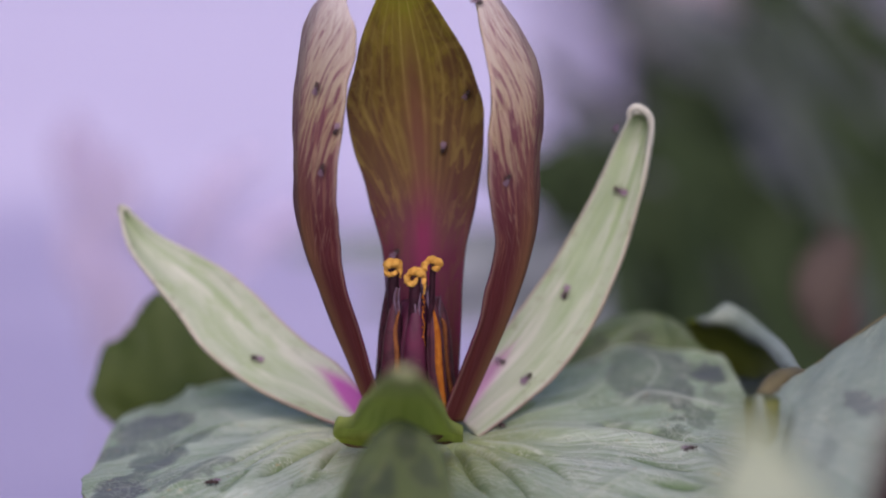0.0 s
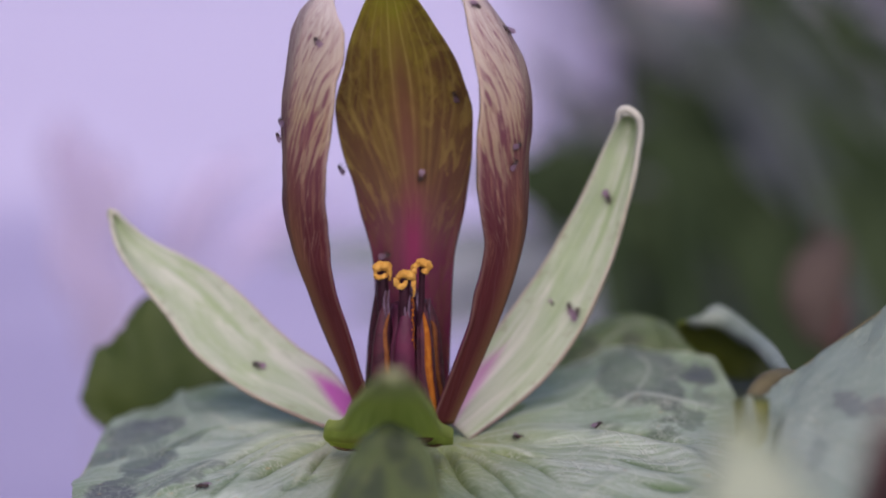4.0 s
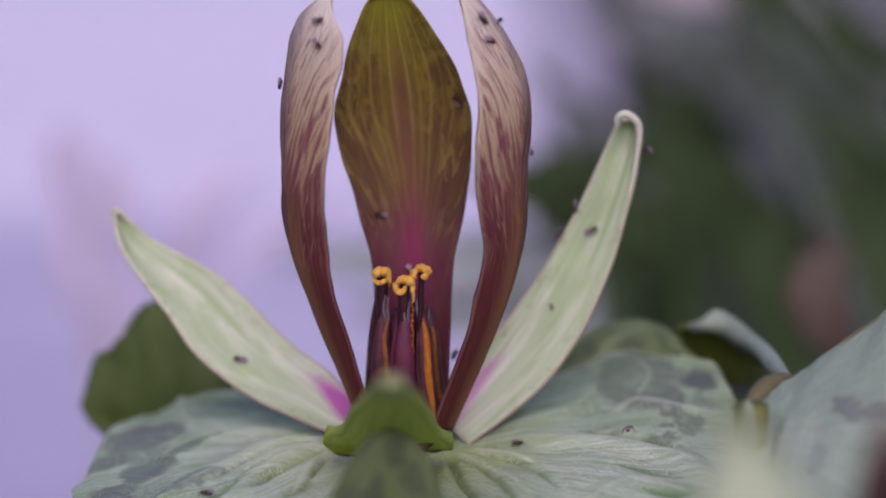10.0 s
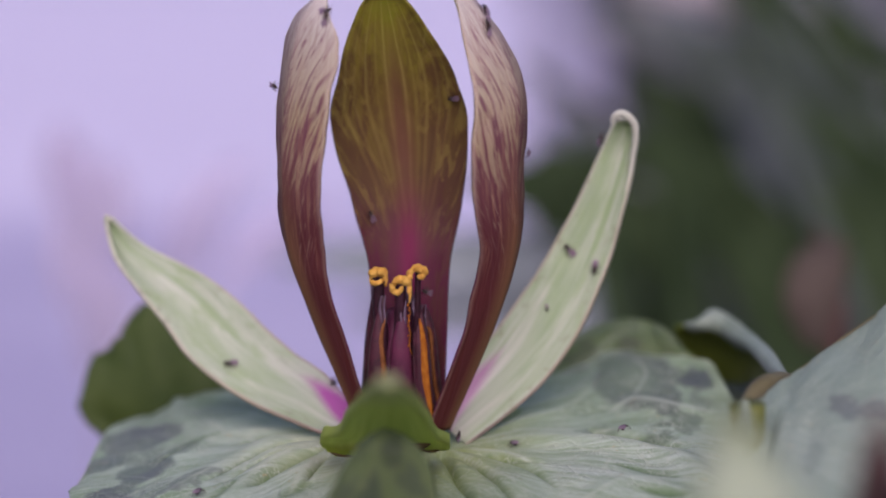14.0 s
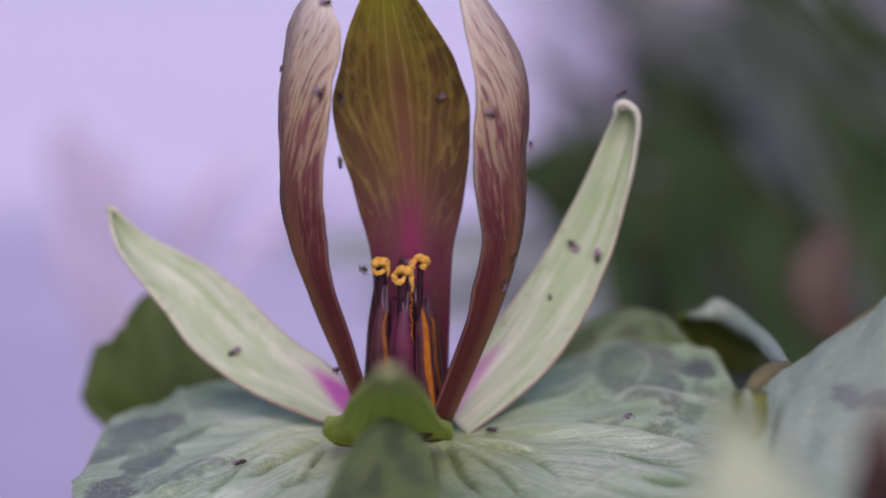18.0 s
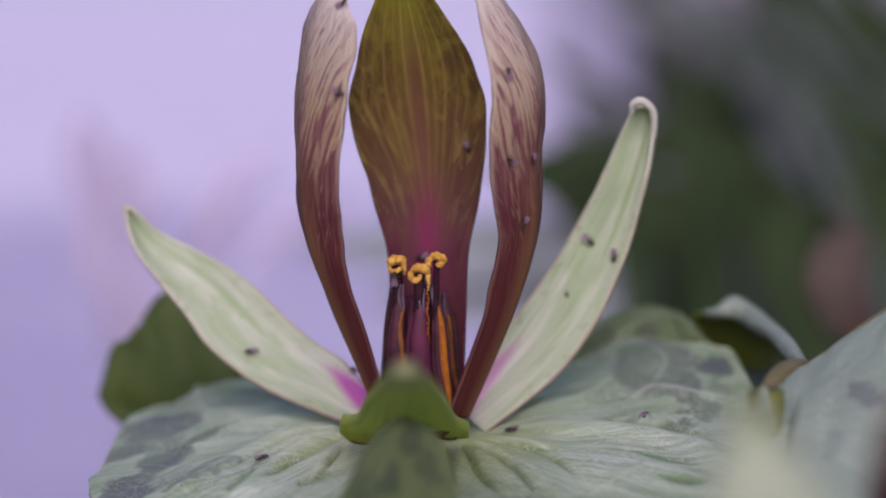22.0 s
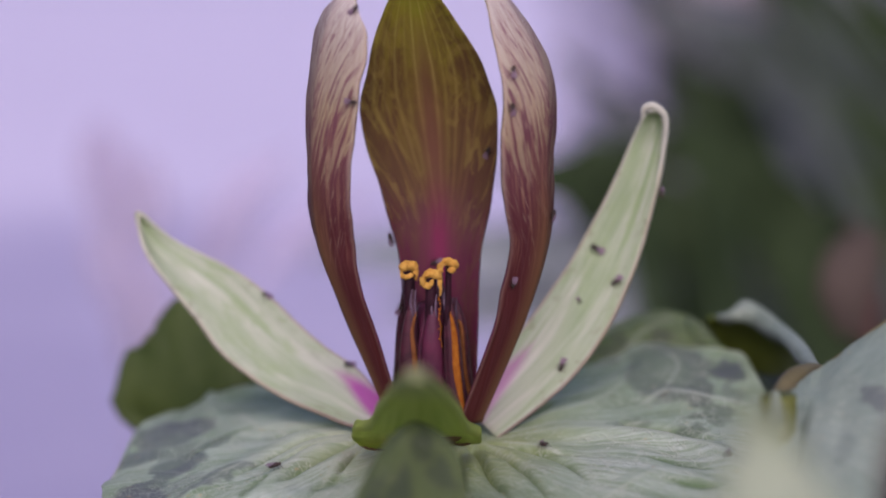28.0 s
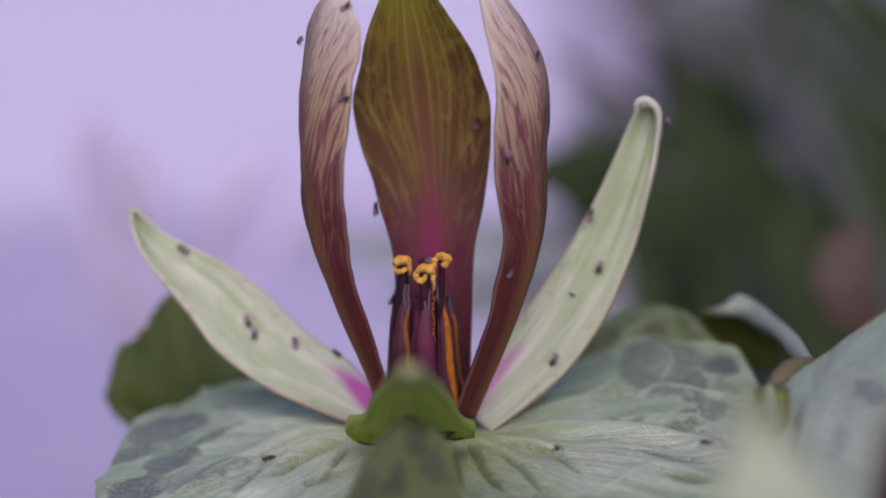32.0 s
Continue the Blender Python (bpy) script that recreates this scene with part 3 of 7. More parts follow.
def step(a, b, x):
    t = np.clip((x - a) / (b - a), 0, 1)
    return t * t * (3 - 2 * t)


def etch(ob, veins=(), furrows=(), spots=(), foot=0.0, bloom=None, swell=0.0, seed=0):
    """Veins, furrows and blotches of a leaf, in millimetres on its plan: masks for the material, and relief.
    veins and furrows: (points, half-width, height); spots: (x, y, rx, ry, turn, strength)."""
    mesh = ob.data
    n = len(mesh.vertices)
    co = np.empty(n * 3)
    mesh.vertices.foreach_get("co", co)
    co = co.reshape(-1, 3)
    x, y = co[:, 0] * 1000, co[:, 1] * 1000
    wx = x + 2.2 * (soft_noise(x * 0.35, y * 0.35, seed + 1) - 0.5) + 0.9 * (soft_noise(x * 1.1, y * 1.1, seed + 2) - 0.5)
    wy = y + 3.0 * (soft_noise(x * 0.35, y * 0.35, seed + 3) - 0.5) + 1.4 * (soft_noise(x * 1.1, y * 1.1, seed + 4) - 0.5)
    vein, furrow, blotch, lift = np.zeros(n), np.zeros(n), np.zeros(n), np.zeros(n)
    for points, width, height in veins:
        d, f = off_line(x, y, points)
        taper = 1 - 0.5 * f
        vein = np.maximum(vein, np.exp(-(d / (width * taper)) ** 2) * (1 - step(0.85, 1.0, f) * 0.8))
        lift += height * np.exp(-(d / 1.9) ** 2) * step(0.0, 0.35, f)
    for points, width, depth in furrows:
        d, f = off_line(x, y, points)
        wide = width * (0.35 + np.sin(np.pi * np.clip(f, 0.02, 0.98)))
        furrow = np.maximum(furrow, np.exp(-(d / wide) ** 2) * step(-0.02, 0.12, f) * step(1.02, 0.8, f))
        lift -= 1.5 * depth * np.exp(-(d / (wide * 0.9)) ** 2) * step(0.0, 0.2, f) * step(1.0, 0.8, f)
    for sx, sy, rx, ry, turn, strength in spots:
        c, si = math.cos(radians(turn)), math.sin(radians(turn))
        px, py = wx - sx, wy - sy
        d = np.sqrt(((px * c + py * si) / rx) ** 2 + ((py * c - px * si) / ry) ** 2)
        blotch = blotch + (strength if strength < 0 else np.maximum(strength - blotch, 0)) * step(1.14, 0.84, d)
    lift += swell * (soft_noise(x * 0.16, y * 0.12, seed + 5) - 0.5 + 0.15 * (soft_noise(x * 0.4, y * 0.3, seed + 6) - 0.5))
    far = np.sqrt(x * x + y * y)
    # bloom also holds the leaf's sheen, painted as a soft bright area
    shine = np.ones(n) if bloom is None else np.exp(-((x - bloom[0]) / bloom[2]) ** 2 - ((y - bloom[1]) / bloom[3]) ** 2)
    co[:, 2] += lift * MM
    mesh.vertices.foreach_set("co", co.ravel())
    for name, values in (("vein", vein), ("furrow", furrow), ("blotch", np.clip(blotch, 0, 1)), ("bloom", shine * (1 - np.clip(blotch, 0, 1))), ("yellow", foot * step(24, 8, far))):
        mesh.attributes.new(name, "FLOAT", "POINT").data.foreach_set("value", values.astype(np.float32))
    mesh.update()
    return ob


def rib_petal(ob, nv, nu):
    """Long paired veins that fan out from a petal's foot, as a mask for its material."""
    u, v = np.tile(np.linspace(0, 1, nu + 1), nv + 1), np.repeat(np.linspace(0, 1, nv + 1), nu + 1)
    vein = np.zeros(len(u))
    for k, (end, strength) in enumerate(((0.075, 0.85), (0.17, 0.32), (0.27, 0.5), (0.38, 0.28), (0.47, 0.35))):
        for side in (-1, 1):
            line = 0.5 + side * end * (0.30 + 0.70 * step(0.22, 0.80, v)) + 0.012 * (soft_noise(v * 9, v * 0 + k * 3 + side, 5) - 0.5)
            vein = np.maximum(vein, strength * np.exp(-((u - line) / (0.016 - 0.006 * v)) ** 2) * step(0.30 + 0.08 * (k % 2), 0.48, v) * step(1.0, 0.75, v))
    ob.data.attributes.new("vein", "FLOAT", "POINT").data.foreach_set("value", vein.astype(np.float32))


def sheet(name, bm, materials, parent, thick=0.35, label=""):
    ob = part(name, bm, materials, parent, label)
    mod = ob.modifiers.new("thickness", "SOLIDIFY")
    mod.thickness, mod.offset, mod.material_offset, mod.material_offset_rim = thick * MM, 0.0, 1, 0
    return ob


def tube(points, radii, seg=12, ns=20, flat=1.0, caps=True):
    points = [V(p) * MM for p in points]
    radii = [r * MM for r in radii]
    bm = bmesh.new()
    rings = []
    for i in range(ns + 1):
        f = i / ns
        c = curve(points, f)
        tan = (curve(points, min(f + 0.01, 1)) - curve(points, max(f - 0.01, 0))).normalized()
        a = tan.cross(V((0, 1, 0.01))).normalized()
        b = tan.cross(a)
        r = max(curve(radii, f), 0.00002)
        rings.append([bm.verts.new(c + (a * math.cos(k) + b * math.sin(k) * flat) * r) for k in (2 * math.pi * j / seg for j in range(seg))])
    for r0, r1 in zip(rings, rings[1:]):
        for j in range(seg):
            bm.faces.new((r0[j], r0[(j + 1) % seg], r1[(j + 1) % seg], r1[j]))
    if caps:
        bm.faces.new(rings[0][::-1])
        bm.faces.new(rings[-1])
    return bm


def ball(at, size, turn=(0, 0, 0), u=12, v=8):
    bm = bmesh.new()
    bmesh.ops.create_uvsphere(bm, u_segments=u, v_segments=v, radius=1, matrix=Matrix.LocRotScale(V(at) * MM, Euler([radians(a) for a in turn]), V(size) * MM))
    return bm


def plant(name, x, y, z, label, category, group=""):
    """An Empty at the whorl of a plant; x, y, z in millimetres."""
    e = new(name)
    e.empty_display_size = 0.01
    e.location = (x * MM, y * MM, z * MM)
    return tagged(e, label, category, group)


# ---- ground ----
def ground_sheet():
    bm = bmesh.new()
    n, near = 70, 4.0
    xs = [math.copysign(abs(k) ** 3 * 300 + abs(k) * near, k) for k in (2 * i / n - 1 for i in range(n + 1))]
    grid = [[bm.verts.new((x, y + 1, 0.006 * noise.noise(V((x * 4, y * 4, 0))) - 0.004)) for x in xs] for y in xs]
    for i in range(n):
        for j in range(n):
            bm.faces.new((grid[i][j], grid[i][j + 1], grid[i + 1][j + 1], grid[i + 1][j]))
    return tagged(part("ground", bm, SOIL), "dark bare garden soil", "ground", kind="structure")


def paving_course(name, y0, y1, top, material, label, x0=-2.5, out=0.0):
    """One course of pale paving behind the plants; its edge against the bed wanders a little."""
    bm = bmesh.new()
    n = 24
    rows = []
    for i in range(n + 1):
        y = y0 + (y1 - y0) * i / n
        xe = 0.036 + 0.012 * y + 0.020 * max(0.0, min(1.0, (y - 1.0) / 0.4)) + 0.010 * noise.noise(V((y * 6, 2, 0)))
        xs = x0 if not out else xe + 0.003
        xe += out
        rows.append([bm.verts.new(p) for p in ((xs, y, -0.02), (xs, y, top), (xe - 0.006, y, top), (xe, y, top - 0.005), (xe, y, -0.02))])
    for a, b in zip(rows, rows[1:]):
        for j in range(4):
            bm.faces.new((a[j], a[j + 1], b[j + 1], b[j])[::-1])
    bm.faces.new(rows[0])
    bm.faces.new(rows[-1][::-1])
    ob = part(name, bm, material)
    ob.data.polygons.foreach_set("use_smooth", [False] * len(ob.data.polygons))
    return tagged(ob, label, "paving", kind="structure")


ground_sheet()
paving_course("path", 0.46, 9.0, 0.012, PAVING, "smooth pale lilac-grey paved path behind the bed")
paving_course("edging", 1.10, 9.0, 0.008, EDGING, "dull grey-violet edging strip of the path", out=0.055)


# ---- the flowering plant ----
trillium = plant("trillium", 0, 0, 200, "flowering trillium with maroon petals and mottled leaves", "flower")
part("stem", tube([(0, 0, -2), (1, 1, -70), (-1, 2, -140), (0, 3, -203)], [2.3, 2.4, 2.7, 3.0]), STEM, trillium)

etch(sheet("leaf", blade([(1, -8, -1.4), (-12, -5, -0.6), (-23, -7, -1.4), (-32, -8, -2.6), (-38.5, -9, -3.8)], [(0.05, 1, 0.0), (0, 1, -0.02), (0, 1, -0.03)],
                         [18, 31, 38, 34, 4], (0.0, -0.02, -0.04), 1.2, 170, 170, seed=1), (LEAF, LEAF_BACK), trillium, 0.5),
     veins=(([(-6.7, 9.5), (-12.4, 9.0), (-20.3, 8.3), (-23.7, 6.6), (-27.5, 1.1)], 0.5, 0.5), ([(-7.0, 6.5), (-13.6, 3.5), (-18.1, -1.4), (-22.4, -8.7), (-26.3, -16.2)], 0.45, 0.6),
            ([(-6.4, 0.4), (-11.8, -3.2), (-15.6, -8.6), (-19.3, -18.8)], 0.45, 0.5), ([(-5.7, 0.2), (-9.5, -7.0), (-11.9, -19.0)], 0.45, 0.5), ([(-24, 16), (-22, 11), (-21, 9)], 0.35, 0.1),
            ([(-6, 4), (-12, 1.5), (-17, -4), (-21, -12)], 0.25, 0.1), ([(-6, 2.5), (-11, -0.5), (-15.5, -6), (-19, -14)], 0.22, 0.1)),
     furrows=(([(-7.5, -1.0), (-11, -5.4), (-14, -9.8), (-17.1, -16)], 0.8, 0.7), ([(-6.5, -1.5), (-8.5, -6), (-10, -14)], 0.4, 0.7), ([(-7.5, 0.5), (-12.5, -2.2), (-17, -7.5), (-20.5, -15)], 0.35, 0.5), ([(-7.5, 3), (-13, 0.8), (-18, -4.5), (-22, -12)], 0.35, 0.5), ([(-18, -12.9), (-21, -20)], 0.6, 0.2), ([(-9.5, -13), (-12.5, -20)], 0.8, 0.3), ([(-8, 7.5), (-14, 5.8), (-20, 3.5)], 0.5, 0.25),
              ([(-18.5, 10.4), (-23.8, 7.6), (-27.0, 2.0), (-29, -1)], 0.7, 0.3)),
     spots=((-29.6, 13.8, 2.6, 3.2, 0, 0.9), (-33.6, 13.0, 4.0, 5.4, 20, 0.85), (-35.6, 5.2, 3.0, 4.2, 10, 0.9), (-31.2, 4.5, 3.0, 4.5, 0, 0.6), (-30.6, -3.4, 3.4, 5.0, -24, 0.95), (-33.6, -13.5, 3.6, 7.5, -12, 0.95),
            # the last, faint spot paints the sepal's shade onto the leaf
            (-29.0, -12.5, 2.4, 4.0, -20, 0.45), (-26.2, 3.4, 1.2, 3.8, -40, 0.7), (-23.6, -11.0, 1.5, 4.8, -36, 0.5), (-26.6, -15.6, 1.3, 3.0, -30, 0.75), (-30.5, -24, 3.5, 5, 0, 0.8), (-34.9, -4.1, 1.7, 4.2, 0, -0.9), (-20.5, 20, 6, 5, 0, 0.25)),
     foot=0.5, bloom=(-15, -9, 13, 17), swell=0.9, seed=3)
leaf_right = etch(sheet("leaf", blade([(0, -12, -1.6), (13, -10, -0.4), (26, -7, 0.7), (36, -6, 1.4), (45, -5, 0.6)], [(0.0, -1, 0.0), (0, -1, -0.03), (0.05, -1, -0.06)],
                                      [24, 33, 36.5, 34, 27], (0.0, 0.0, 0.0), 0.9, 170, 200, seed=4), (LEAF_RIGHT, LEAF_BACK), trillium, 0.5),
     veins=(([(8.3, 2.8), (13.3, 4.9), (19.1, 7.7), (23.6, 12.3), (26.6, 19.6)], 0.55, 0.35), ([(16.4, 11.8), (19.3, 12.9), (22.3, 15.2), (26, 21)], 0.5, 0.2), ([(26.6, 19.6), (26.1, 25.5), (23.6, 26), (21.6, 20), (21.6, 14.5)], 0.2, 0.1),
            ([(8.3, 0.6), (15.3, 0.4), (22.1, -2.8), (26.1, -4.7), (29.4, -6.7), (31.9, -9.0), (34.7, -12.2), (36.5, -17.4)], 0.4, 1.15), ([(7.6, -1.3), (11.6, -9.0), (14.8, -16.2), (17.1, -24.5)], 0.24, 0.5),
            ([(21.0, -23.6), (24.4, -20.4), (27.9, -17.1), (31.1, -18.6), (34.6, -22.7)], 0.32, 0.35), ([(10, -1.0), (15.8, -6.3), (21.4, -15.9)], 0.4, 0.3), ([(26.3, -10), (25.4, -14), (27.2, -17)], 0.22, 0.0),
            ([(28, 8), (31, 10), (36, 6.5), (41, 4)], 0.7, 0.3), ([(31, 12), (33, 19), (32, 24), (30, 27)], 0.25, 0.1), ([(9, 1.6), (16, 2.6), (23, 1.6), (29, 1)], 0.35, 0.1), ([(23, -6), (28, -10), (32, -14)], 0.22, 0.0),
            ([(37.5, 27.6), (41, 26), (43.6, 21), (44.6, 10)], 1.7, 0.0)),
     # the two broad furrows also carry painted shade behind the raised veins
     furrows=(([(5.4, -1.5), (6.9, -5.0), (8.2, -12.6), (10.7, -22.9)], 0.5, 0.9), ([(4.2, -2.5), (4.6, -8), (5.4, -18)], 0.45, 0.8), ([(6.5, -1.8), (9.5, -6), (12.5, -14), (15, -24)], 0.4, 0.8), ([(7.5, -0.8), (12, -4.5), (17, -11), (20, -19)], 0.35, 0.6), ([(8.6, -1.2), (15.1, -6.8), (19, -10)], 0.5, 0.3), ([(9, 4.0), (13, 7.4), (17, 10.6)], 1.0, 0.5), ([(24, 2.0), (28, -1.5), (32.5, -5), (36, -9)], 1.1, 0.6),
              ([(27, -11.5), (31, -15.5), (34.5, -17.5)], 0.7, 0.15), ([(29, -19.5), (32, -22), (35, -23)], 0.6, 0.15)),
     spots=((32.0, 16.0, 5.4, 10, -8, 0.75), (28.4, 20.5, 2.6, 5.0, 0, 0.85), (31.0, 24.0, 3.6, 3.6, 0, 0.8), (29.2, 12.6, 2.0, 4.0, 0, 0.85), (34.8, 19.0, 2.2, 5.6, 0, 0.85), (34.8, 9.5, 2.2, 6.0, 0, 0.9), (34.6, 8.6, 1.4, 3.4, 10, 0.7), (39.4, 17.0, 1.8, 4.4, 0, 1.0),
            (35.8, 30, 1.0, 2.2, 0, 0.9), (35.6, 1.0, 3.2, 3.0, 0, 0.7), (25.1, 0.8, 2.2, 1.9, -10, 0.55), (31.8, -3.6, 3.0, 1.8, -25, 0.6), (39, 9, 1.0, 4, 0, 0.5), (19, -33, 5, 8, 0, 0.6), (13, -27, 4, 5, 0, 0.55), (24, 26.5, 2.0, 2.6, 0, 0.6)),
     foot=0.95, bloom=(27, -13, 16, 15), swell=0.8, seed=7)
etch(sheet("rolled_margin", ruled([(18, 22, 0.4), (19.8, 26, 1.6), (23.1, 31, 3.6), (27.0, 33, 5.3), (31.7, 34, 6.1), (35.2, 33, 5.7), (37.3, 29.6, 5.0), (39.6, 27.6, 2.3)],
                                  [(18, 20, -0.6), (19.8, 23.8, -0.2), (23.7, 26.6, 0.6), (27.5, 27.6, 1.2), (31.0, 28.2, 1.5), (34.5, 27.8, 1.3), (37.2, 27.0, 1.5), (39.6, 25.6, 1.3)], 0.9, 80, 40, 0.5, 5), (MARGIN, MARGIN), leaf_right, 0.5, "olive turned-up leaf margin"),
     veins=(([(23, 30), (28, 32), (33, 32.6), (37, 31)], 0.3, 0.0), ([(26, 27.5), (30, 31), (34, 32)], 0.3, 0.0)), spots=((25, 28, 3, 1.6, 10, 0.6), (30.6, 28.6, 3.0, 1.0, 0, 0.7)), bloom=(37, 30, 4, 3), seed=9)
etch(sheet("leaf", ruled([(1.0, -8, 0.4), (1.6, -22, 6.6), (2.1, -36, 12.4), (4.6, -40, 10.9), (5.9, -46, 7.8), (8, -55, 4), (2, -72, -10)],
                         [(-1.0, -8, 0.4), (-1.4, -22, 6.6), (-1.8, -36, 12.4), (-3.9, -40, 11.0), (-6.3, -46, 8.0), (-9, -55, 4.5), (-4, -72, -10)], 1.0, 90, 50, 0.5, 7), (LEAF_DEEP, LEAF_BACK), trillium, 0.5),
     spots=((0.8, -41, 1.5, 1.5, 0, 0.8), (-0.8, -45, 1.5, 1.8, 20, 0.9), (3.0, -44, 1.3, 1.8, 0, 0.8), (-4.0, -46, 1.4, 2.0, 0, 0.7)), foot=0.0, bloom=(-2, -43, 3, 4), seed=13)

petal_mid = sheet("petal", blade([(2.55, 2, 3), (2.55, 4, 14), (2.45, 6, 21.5), (2.3, 8, 29.6), (1.5, 8, 38.9), (0.8, 6, 46.2), (0.0, 3, 53.6), (-0.3, 1, 57)],
                     [(1, 0, 0)], [3.95, 4.45, 5.05, 6.85, 8.3, 6.7, 3.3, 0.1], (0.35, 0.3, 0.15, 0.1), 0.5, 150, 90, seed=11), (PETAL_IN, PETAL_OUT), trillium, 0.35, "olive petal with maroon veining")
rib_petal(petal_mid, 150, 90)
sheet("petal", blade([(-3.9, -2, 3), (-8.65, -5, 16.9), (-11.55, -6, 26.4), (-12.0, -7, 35.5), (-11.3, -6, 45.5), (-9.7, -4.8, 53.0), (-7.3, -3.8, 56.3)],
                     [(-0.5, 0.87, 0), (-0.55, 0.83, 0), (-0.6, 0.8, 0)], [1.9, 3.35, 4.5, 4.9, 5.6, 4.9, 1.0], (0.26, 0.24, 0.24), 0.55, 90, 32, seed=13, fold=0.2), (PETAL_IN, PETAL_OUT), trillium, 0.35, "maroon petal paling to cream, outer face")
sheet("petal", blade([(7.1, -2, 2.5), (12.7, -5, 16.9), (15.1, -6, 26.4), (15.2, -7, 35.5), (15.3, -6, 45.3), (11.6, -4, 53.4), (7.0, -2, 58.0)],
                     [(-0.5, -0.87, 0), (-0.55, -0.83, 0), (-0.6, -0.8, 0)], [2.9, 3.9, 4.7, 5.7, 5.4, 3.0, 0.2], (0.26, 0.24, 0.24), 0.45, 90, 32, seed=17, fold=0.2), (PETAL_IN, PETAL_OUT_TURNED), trillium, 0.35, "maroon petal paling to cream, outer face")

sepal_left = sheet("sepal", ruled([(-5.6, 1.4, 0.4), (-9.2, 2.2, 0.9), (-13.7, 4.5, 2.1), (-18.1, 6.8, 3.5), (-22.3, 9.2, 5.5), (-26.0, 11.5, 8.1), (-29.0, 13.5, 11.8), (-32.2, 15.0, 15.6), (-35.2, 16.6, 19.5), (-36.3, 17.8, 23.4), (-36.0, 18.0, 24.3)],
                                  [(-3.0, 3.0, 2.6), (-5.6, 5.0, 4.4), (-8.5, 8.2, 6.7), (-12.2, 11.2, 8.4), (-15.8, 13.4, 10.9), (-19.3, 15.2, 14.0), (-23.1, 17.0, 16.6), (-27.4, 18.4, 18.7), (-31.8, 19.0, 20.9), (-34.9, 18.8, 23.4), (-35.6, 18.4, 24.4)],
                                  -1.0, 90, 30, 0.25, 21), (SEPAL_TOP, SEPAL_BACK), trillium, 0.5, "pale green sepal with a magenta foot")
sepal_right = sheet("sepal", blade([(7.0, 2.5, 1.0), (15.2, 7.5, 7.6), (21.1, 11, 15.0), (25.8, 14, 24.0), (28.7, 15, 32.1), (29.9, 14.6, 36.4), (30.0, 13.6, 37.7)],
                     [(0.6, -0.3, -0.5), (0.8, -0.3, -0.45)], [3.2, 4.4, 4.25, 3.3, 2.4, 1.7, 1.1], (0.15, 0.15, 0.35, 0.6), 0.15, 48, 16, seed=23), (SEPAL_TOP_LOW, SEPAL_BACK), trillium, 0.5, "pale green sepal with a hooded tip")
part("hooded_tip", tube([(27.9, 12.7, 37.0), (28.1, 12.4, 38.3), (29.0, 12.2, 38.8), (30.1, 12.4, 38.1), (30.8, 12.8, 36.9), (30.75, 13.2, 34.5), (30.2, 13.4, 30.8), (29.3, 13.2, 27.1)],
                        [0.12, 0.36, 0.48, 0.50, 0.42, 0.30, 0.22, 0.08], 10, 40, 0.8), HOOD, sepal_right, "whitish rolled rim of the sepal")
sepal_front = sheet("sepal", blade([(-0.6, -7.2, 1.5), (-0.6, -7.6, 2.4), (-0.4, -9.5, 3.8), (-0.1, -14, 6.1), (0.3, -29.4, 13.3), (0.8, -47.7, 20.9), (1.2, -65.9, 27.9)],
                     [(-1, 0, 0.04)], [6.3, 7.6, 7.6, 5.9, 4.3, 2.4, 0.8], (0.03, 0.03, 0.03, -0.02, 0.0, 0.1), 0.25, 70, 30, seed=27), (SEPAL_TOP, SEPAL_FRONT), trillium, 1.3, "green sepal, under face")
sepal_front.modifiers[0].material_offset_rim = 1
for edge in ([(-4.0, -7.2, 1.3), (-5.8, -7.4, 1.5), (-6.9, -7.3, 1.8), (-7.6, -7.0, 2.2)], [(3.0, -9.0, 3.0), (4.6, -8.2, 2.2), (6.0, -7.4, 2.2), (7.1, -6.8, 2.9)]):
    part("brown_edge", tube([(x, y - 0.25, z - 0.45) for x, y, z in edge], [0.12, 0.17, 0.16, 0.05], 8, 24), BROWN, sepal_front, "thin brown withered edge")

